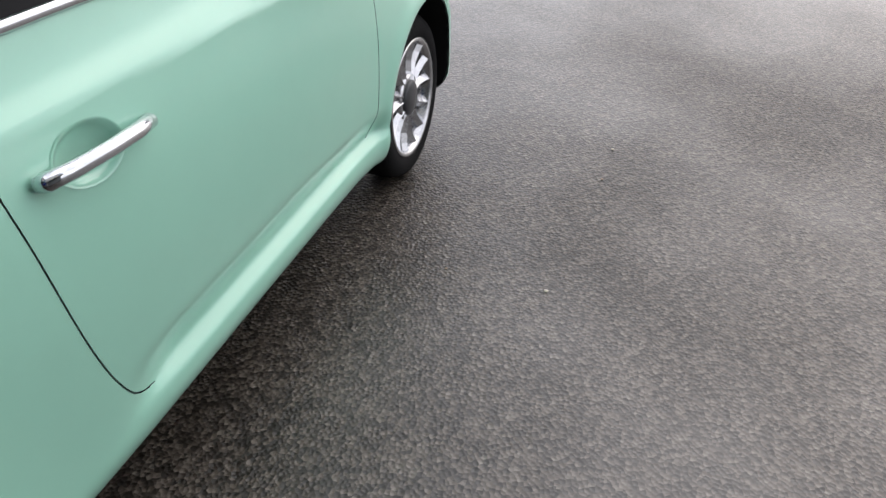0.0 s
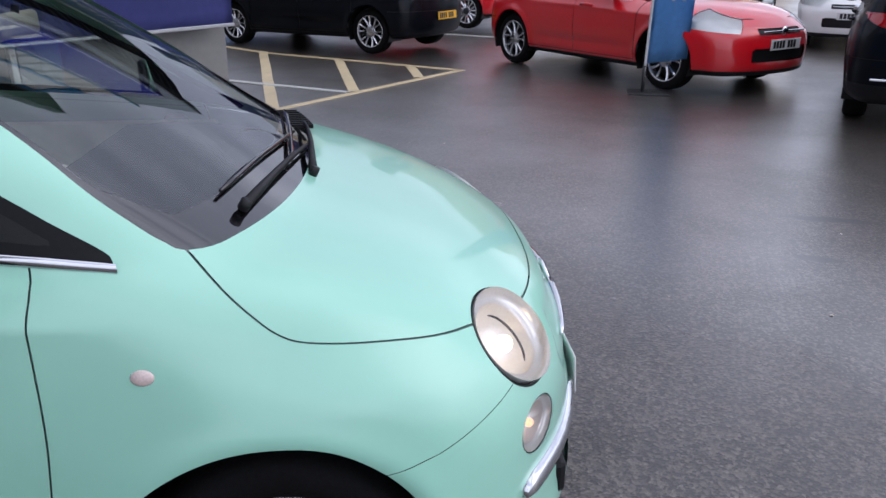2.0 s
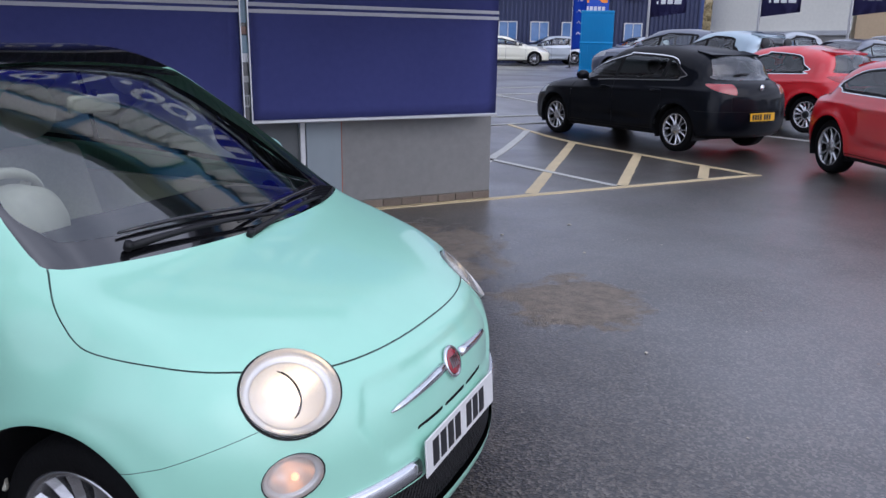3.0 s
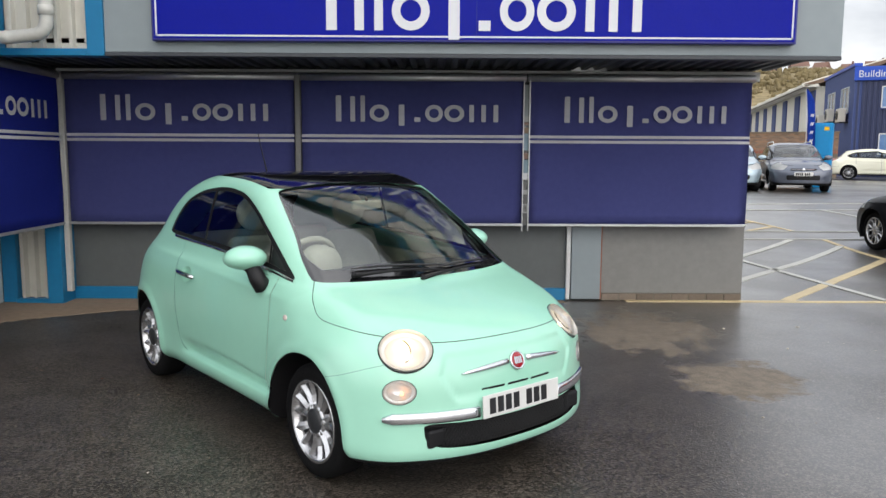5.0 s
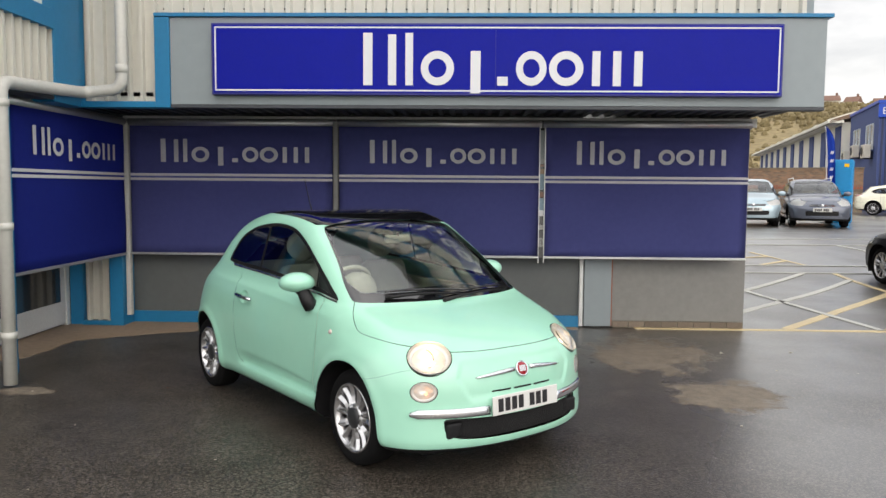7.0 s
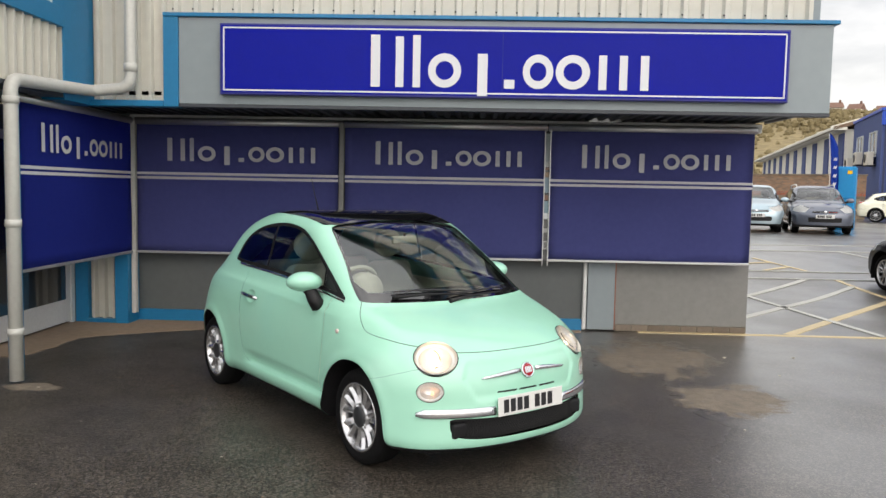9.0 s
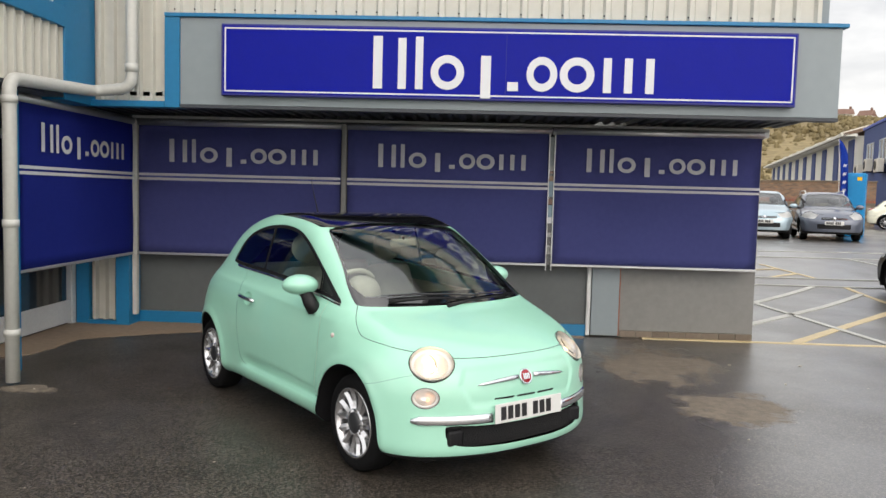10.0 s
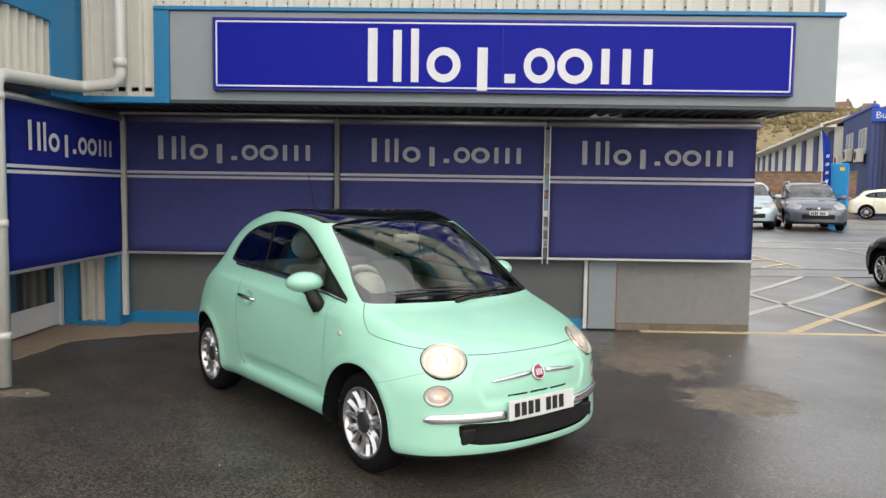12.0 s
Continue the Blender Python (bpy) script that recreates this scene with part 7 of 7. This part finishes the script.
# flank with windows and air-conditioning units
flank = empty("company_building_flank", Matrix.Translation((A.x, A.y, ground_z(A.x, A.y))) @ pose(0, 0, 0, 0, 0, math.degrees(math.atan2(C.y - A.y, C.x - A.x)) + 180), "navy rendered side wing with windows and cooling units", "building")
fl_len = (C - A).length
part("wall", box(-fl_len, 0.0, -0.02 + 0.02, 6.0, 0, 5.7), NAVY_WALL, flank, "navy rendered wall")
part("parapet", box(-fl_len, 0.05, -0.08, 0.3, 5.7, 5.85), ROYAL, flank)
for x1 in (-1.2, -5.0):
    window(flank, x1 - 1.9, x1, 3.35, 4.75, -0.02)
for x1, z1 in ((-1.0, 3.0), (-4.3, 3.15), (-7.3, 2.95)):
    ac = empty_part("cooling_unit", flank)
    part("case", box(x1 - 1.05, x1, -0.46, -0.14, z1 - 0.10, z1 + 0.62, 0.02), AC_CREAM, ac, "cream cooling unit")
    fan = lathe([(0.24, 0.0), (0.26, -0.02), (0.23, -0.02)], 20)
    fan.transform(Matrix.Translation((x1 - 0.62, -0.462, z1 + 0.26)))
    part("fan_guard", fan, TRIM, ac)
    part("bracket", box(x1 - 0.95, x1 - 0.10, -0.45, 0.0, z1 - 0.15, z1 - 0.102), TRIM, ac)

# ---------------------------------------------------------------- shed with pale bays, boundary wall
SHED_AT = Matrix.Translation((27.3, 45.9, 0.05)) @ pose(0, 0, 0, 0, 0, 75.1) @ Matrix.Diagonal((1.74, 1.74, 1.74, 1))
shed = empty("long_shed", SHED_AT, "long low shed with cream bays and navy piers", "building")
part("wall", box(0, 29, -7.0, 0.0, 0, 3.5), CREAM_CLAD, shed, "cream wall")
part("roof", prism([(0.5, 3.55), (-3.4, 4.75), (-7.2, 4.2), (-7.2, 4.05), (-3.4, 4.62), (0.5, 3.42)], "yz", -0.5, 29.5), BROWN_ROOF, shed, "brown sheet roof")
part("gutter_board", box(-0.5, 29.5, 0.02, 0.56, 3.44, 3.54), CREAM_CLAD, shed, "cream gutter board")
for k in range(10):
    part("pier", box(k * 3.0, k * 3.0 + 1.0, 0.003, 0.05, 0, 3.36), NAVY_WALL, shed, "navy pier")
    part("roof_joint", box(k * 3.0 - 0.04, k * 3.0 + 0.04, -3.9, 0.0, 0, 0.05), CREAM_CLAD, shed).matrix_local = Matrix.Translation((0, 0.5, 3.56)) @ Euler((radians(-17.1), 0, 0)).to_matrix().to_4x4()


def coursed(name, one, two, joint, wide, high):
    """Brick courses seen from afar, laid along the wall's own x and z."""
    m = material(name, one, rough=0.9, bump=0.2, bump_scale=40)
    n, l = m.node_tree.nodes, m.node_tree.links
    co, sp, cb, br = n.new("ShaderNodeTexCoord"), n.new("ShaderNodeSeparateXYZ"), n.new("ShaderNodeCombineXYZ"), n.new("ShaderNodeTexBrick")
    l.new(co.outputs["Object"], sp.inputs[0])
    l.new(sp.outputs["X"], cb.inputs["X"])
    l.new(sp.outputs["Z"], cb.inputs["Y"])
    l.new(cb.outputs[0], br.inputs["Vector"])
    br.inputs["Color1"].default_value, br.inputs["Color2"].default_value, br.inputs["Mortar"].default_value = (*one, 1), (*two, 1), (*joint, 1)
    br.inputs["Scale"].default_value, br.inputs["Mortar Size"].default_value = 1.0, 0.012
    br.inputs["Brick Width"].default_value, br.inputs["Row Height"].default_value = wide, high
    l.new(br.outputs["Color"], n["Principled BSDF"].inputs["Base Color"])
    return m


WALL_BRICK = coursed("brown_brick", srgb(150, 112, 84), srgb(104, 82, 66), srgb(120, 110, 98), 0.225, 0.075)
WALL_BLOCK = coursed("grey_brown_block", srgb(138, 122, 102), srgb(104, 94, 82), srgb(90, 84, 76), 0.44, 0.215)
WALL_RED = coursed("red_soldier_course", srgb(168, 84, 56), srgb(128, 66, 48), srgb(120, 110, 98), 0.075, 0.225)
yard_wall = empty("boundary_wall", Matrix.Translation((18.3, 37.6, ground_z(12, 23))) @ pose(0, 0, 0, 0, 0, -26), "brown brick boundary wall on a block base", "wall")
part("block_base", box(-9.0, 5.7, 0.0, 0.24, 0, 1.20), WALL_BLOCK, yard_wall, "grey block base")
part("red_course", box(-9.0, 5.7, 0.01, 0.23, 1.202, 1.40), WALL_RED, yard_wall, "row of red upright bricks")
part("brick_top", box(-9.0, 5.7, 0.02, 0.22, 1.402, 2.28), WALL_BRICK, yard_wall, "brown brickwork")
part("coping", box(-9.05, 5.75, -0.03, 0.27, 2.282, 2.35, 0.01), WALL_BLOCK, yard_wall)


# ---------------------------------------------------------------- pale and beige buildings, hill
pale = empty("pale_shed", pose(37.6, 31.6, 0.6, 0, 0, -82), "cream clad shed behind parked cars", "building")
part("wall", box(0.3, 8.6, 0, 14, 0, 7.0), CREAM_CLAD, pale)
part("plinth", box(0.3, 8.6, -0.08, -0.002, 0, 1.6), GREY_WALL, pale)
part("ledge", box(0.3, 8.6, -0.2, -0.002, 1.62, 1.85), ALUMINIUM, pale)
for x0 in (2.0, 4.5):
    window(pale, x0, x0 + 1.4, 0.5, 1.35, -0.09)
beige = empty("beige_building", pose(38.7, 23.0, 0.6, 0, 0, -85), "beige rendered building with a teal frame", "building")
part("wall", box(0.2, 16, 0, 12, 0, 7.5), BEIGE, beige)
part("opening", box(4.0, 14.0, -0.02, -0.003, 0, 2.6), TRIM, beige)
for k in range(5):
    part("frame_bar", box(4.0 + k * 2.45, 4.16 + k * 2.45, -0.12, -0.022, 0, 2.6), CAB, beige)
part("frame_bar", box(4.0, 14.0, -0.12, -0.022, 2.45, 2.62), CAB, beige)

HILL = material("scrubby_hillside", srgb(128, 114, 82), rough=0.95, vary=0.35, scale=0.12, bump=0.6, bump_scale=2.0)
bm = bmesh.new()
nx, ny = 70, 26
rng = random.Random(4)
rows = []
for i in range(nx + 1):
    a = radians(-20 + 150 * i / nx)
    col = []
    for j in range(ny + 1):
        d = 150 + 330 * j / ny
        x, y = d * math.cos(a), d * math.sin(a)
        rise = 47 * float(smoothstep(0.12, 0.95, np.float64(j / ny))) * (0.55 + 0.45 * float(smoothstep(20, 75, np.float64(math.degrees(a)))))
        z = 0.6 + rise + 2.2 * noise.noise(Vector((x * 0.02, y * 0.02, 0))) * min(1, j / 6) + 0.9 * noise.noise(Vector((x * 0.09, y * 0.09, 3))) * min(1, j / 4)
        col.append(bm.verts.new((x, y, z if j else -1.0)))
    rows.append(col)
for p, q in zip(rows, rows[1:]):
    for k in range(ny):
        bm.faces.new((p[k], q[k], q[k + 1], p[k + 1]))
tagged(obj("ground_hillside", bm, HILL, smooth=True), "olive brown scrubby hillside with houses along the ridge", "hill", kind="structure")

# houses along the ridge, and scrub on the slope
HOUSE_WALLS = [material("ridge_house_wall", srgb(*c), rough=0.85, vary=0.1, scale=1) for c in ((186, 170, 150), (150, 120, 104), (205, 200, 190))]
HOUSE_ROOF = material("ridge_house_roof", srgb(120, 92, 80), rough=0.85, vary=0.15, scale=1)


def slope_z(x, y):
    d, a = math.hypot(x, y), math.degrees(math.atan2(y, x))
    return 0.6 + 47 * float(smoothstep(0.12, 0.95, np.float64((d - 150) / 330))) * (0.55 + 0.45 * float(smoothstep(20, 75, np.float64(a))))


rng = random.Random(12)
a = 44.0
while a < 72:
    d = 445 + rng.uniform(-12, 12)
    x, y = d * math.cos(radians(a)), d * math.sin(radians(a))
    w, h = rng.uniform(6, 11), rng.uniform(3.0, 4.2)
    ridge = empty("ridge_house", pose(x, y, slope_z(x, y) - 1.5, 0, 0, a - 90 + rng.uniform(-25, 25)), "small pitched-roof house on the ridge of the hill", "house", "houses on the ridge")
    part("wall", box(-w / 2, w / 2, -4, 4, 0, h), HOUSE_WALLS[rng.randrange(3)], ridge)
    part("roof", prism([(-4.5, h), (0, h + 3.0), (4.5, h)], "yz", -w / 2 - 0.3, w / 2 + 0.3), HOUSE_ROOF, ridge)
    part("chimney", box(w / 2 - 1.6, w / 2 - 0.6, -0.5, 0.5, h + 1.5, h + 4.2), HOUSE_ROOF, ridge)
    for k in range(int(w // 3)):
        part("window", box(-w / 2 + 1 + k * 3, -w / 2 + 2.3 + k * 3, -4.06, -4.01, h - 2.2, h - 0.9), DARK_PANE, ridge)
    a += rng.uniform(0.9, 2.6)
SCRUB = material("scrub_leaves", srgb(112, 100, 70), rough=0.95, vary=0.4, scale=0.6, bump=0.8, bump_scale=3.0)
verts, faces = [], []
for k in range(5200):
    a, d = radians(rng.uniform(38, 80)), rng.uniform(185, 440)
    x, y = d * math.cos(a), d * math.sin(a)
    if noise.noise(Vector((x * 0.03, y * 0.03, 7))) < -0.12 + rng.uniform(-0.15, 0.15):
        continue
    z, r = slope_z(x, y), rng.uniform(0.5, 1.7) * (1.5 if rng.random() < 0.08 else 1)
    o = len(verts)
    ring = [(math.cos(t * math.tau / 6), math.sin(t * math.tau / 6)) for t in range(6)]
    for lift, wide in ((-0.5, 0.8), (0.5, 1.0), (1.1, 0.6)):
        verts += [(x + c * r * wide * rng.uniform(0.7, 1.25), y + s * r * wide * rng.uniform(0.7, 1.25), z + r * lift * rng.uniform(0.8, 1.2)) for c, s in ring]
    verts.append((x, y, z + r * rng.uniform(1.2, 1.6)))
    for lv in (0, 6):
        faces += [(o + lv + t, o + lv + (t + 1) % 6, o + lv + 6 + (t + 1) % 6, o + lv + 6 + t) for t in range(6)]
    faces += [(o + 12 + t, o + 12 + (t + 1) % 6, o + 18) for t in range(6)]
scrub_me = bpy.data.meshes.new("hillside_scrub")
scrub_me.from_pydata(verts, [], faces)
scrub_me.materials.append(SCRUB)
tagged(new("hillside_scrub", scrub_me), "olive brown bushes scattered over the hillside", "bushes", kind="stuff")

# drains let into the tarmac
def drain(x, y, w, d, yaw):
    g = empty("drain_grate", pose(x, y, 0.001, 0, 0, yaw), "cast iron drain grate let into the tarmac", "drain grate", "drain grates")
    part("pit", box(-w / 2, w / 2, -d / 2, d / 2, -0.06, 0.0015), GAP, g)
    for a in (box(-w / 2 - 0.02, w / 2 + 0.02, -d / 2 - 0.03, -d / 2, -0.02, 0.006), box(-w / 2 - 0.02, w / 2 + 0.02, d / 2, d / 2 + 0.03, -0.02, 0.006), box(-w / 2 - 0.03, -w / 2, -d / 2, d / 2, -0.02, 0.006), box(w / 2, w / 2 + 0.03, -d / 2, d / 2, -0.02, 0.006)):
        part("frame", a, IRON, g)
    n = 7
    for k in range(n):
        x0 = -w / 2 + w * (k + 0.25) / n
        part("bar", box(x0, x0 + w / n * 0.5, -d / 2, d / 2, -0.02, 0.006, 0.002), IRON, g)
    return g


drain(5.08, -3.87, 0.36, 0.34, -40)
drain(9.75, -3.45, 0.40, 0.30, -20)

# specks of litter and grit on the yard
LITTER = material("pale_litter", srgb(188, 180, 165), rough=0.8, vary=0.2, scale=30)
rng = random.Random(21)
for k in range(80):
    x, y = rng.uniform(-1.0, 6.5), rng.uniform(-4.5, 2.6)
    if abs((x - 2.2) * 0.7752 + (y + 0.3) * 0.6317) < 1.0 and abs((x - 2.2) * 0.6317 - (y + 0.3) * 0.7752) < 2.2:
        continue
    bm = bmesh.new()
    r = rng.uniform(0.004, 0.009) * (2.0 if rng.random() < 0.12 else 1)
    bmesh.ops.create_icosphere(bm, subdivisions=1, radius=r)
    for v in bm.verts:
        v.co = Vector((v.co.x * rng.uniform(0.7, 1.6), v.co.y * rng.uniform(0.6, 1.2), (v.co.z + r) * 0.35))
    bm.transform(Matrix.Translation((x, y, 0.001)) @ Euler((0, 0, rng.uniform(0, 6))).to_matrix().to_4x4())
    tagged(obj("grit", bm, LITTER if rng.random() < 0.6 else RUST if rng.random() < 0.15 else CONCRETE), "small speck of grit or litter on the tarmac", "litter", "litter on the yard")
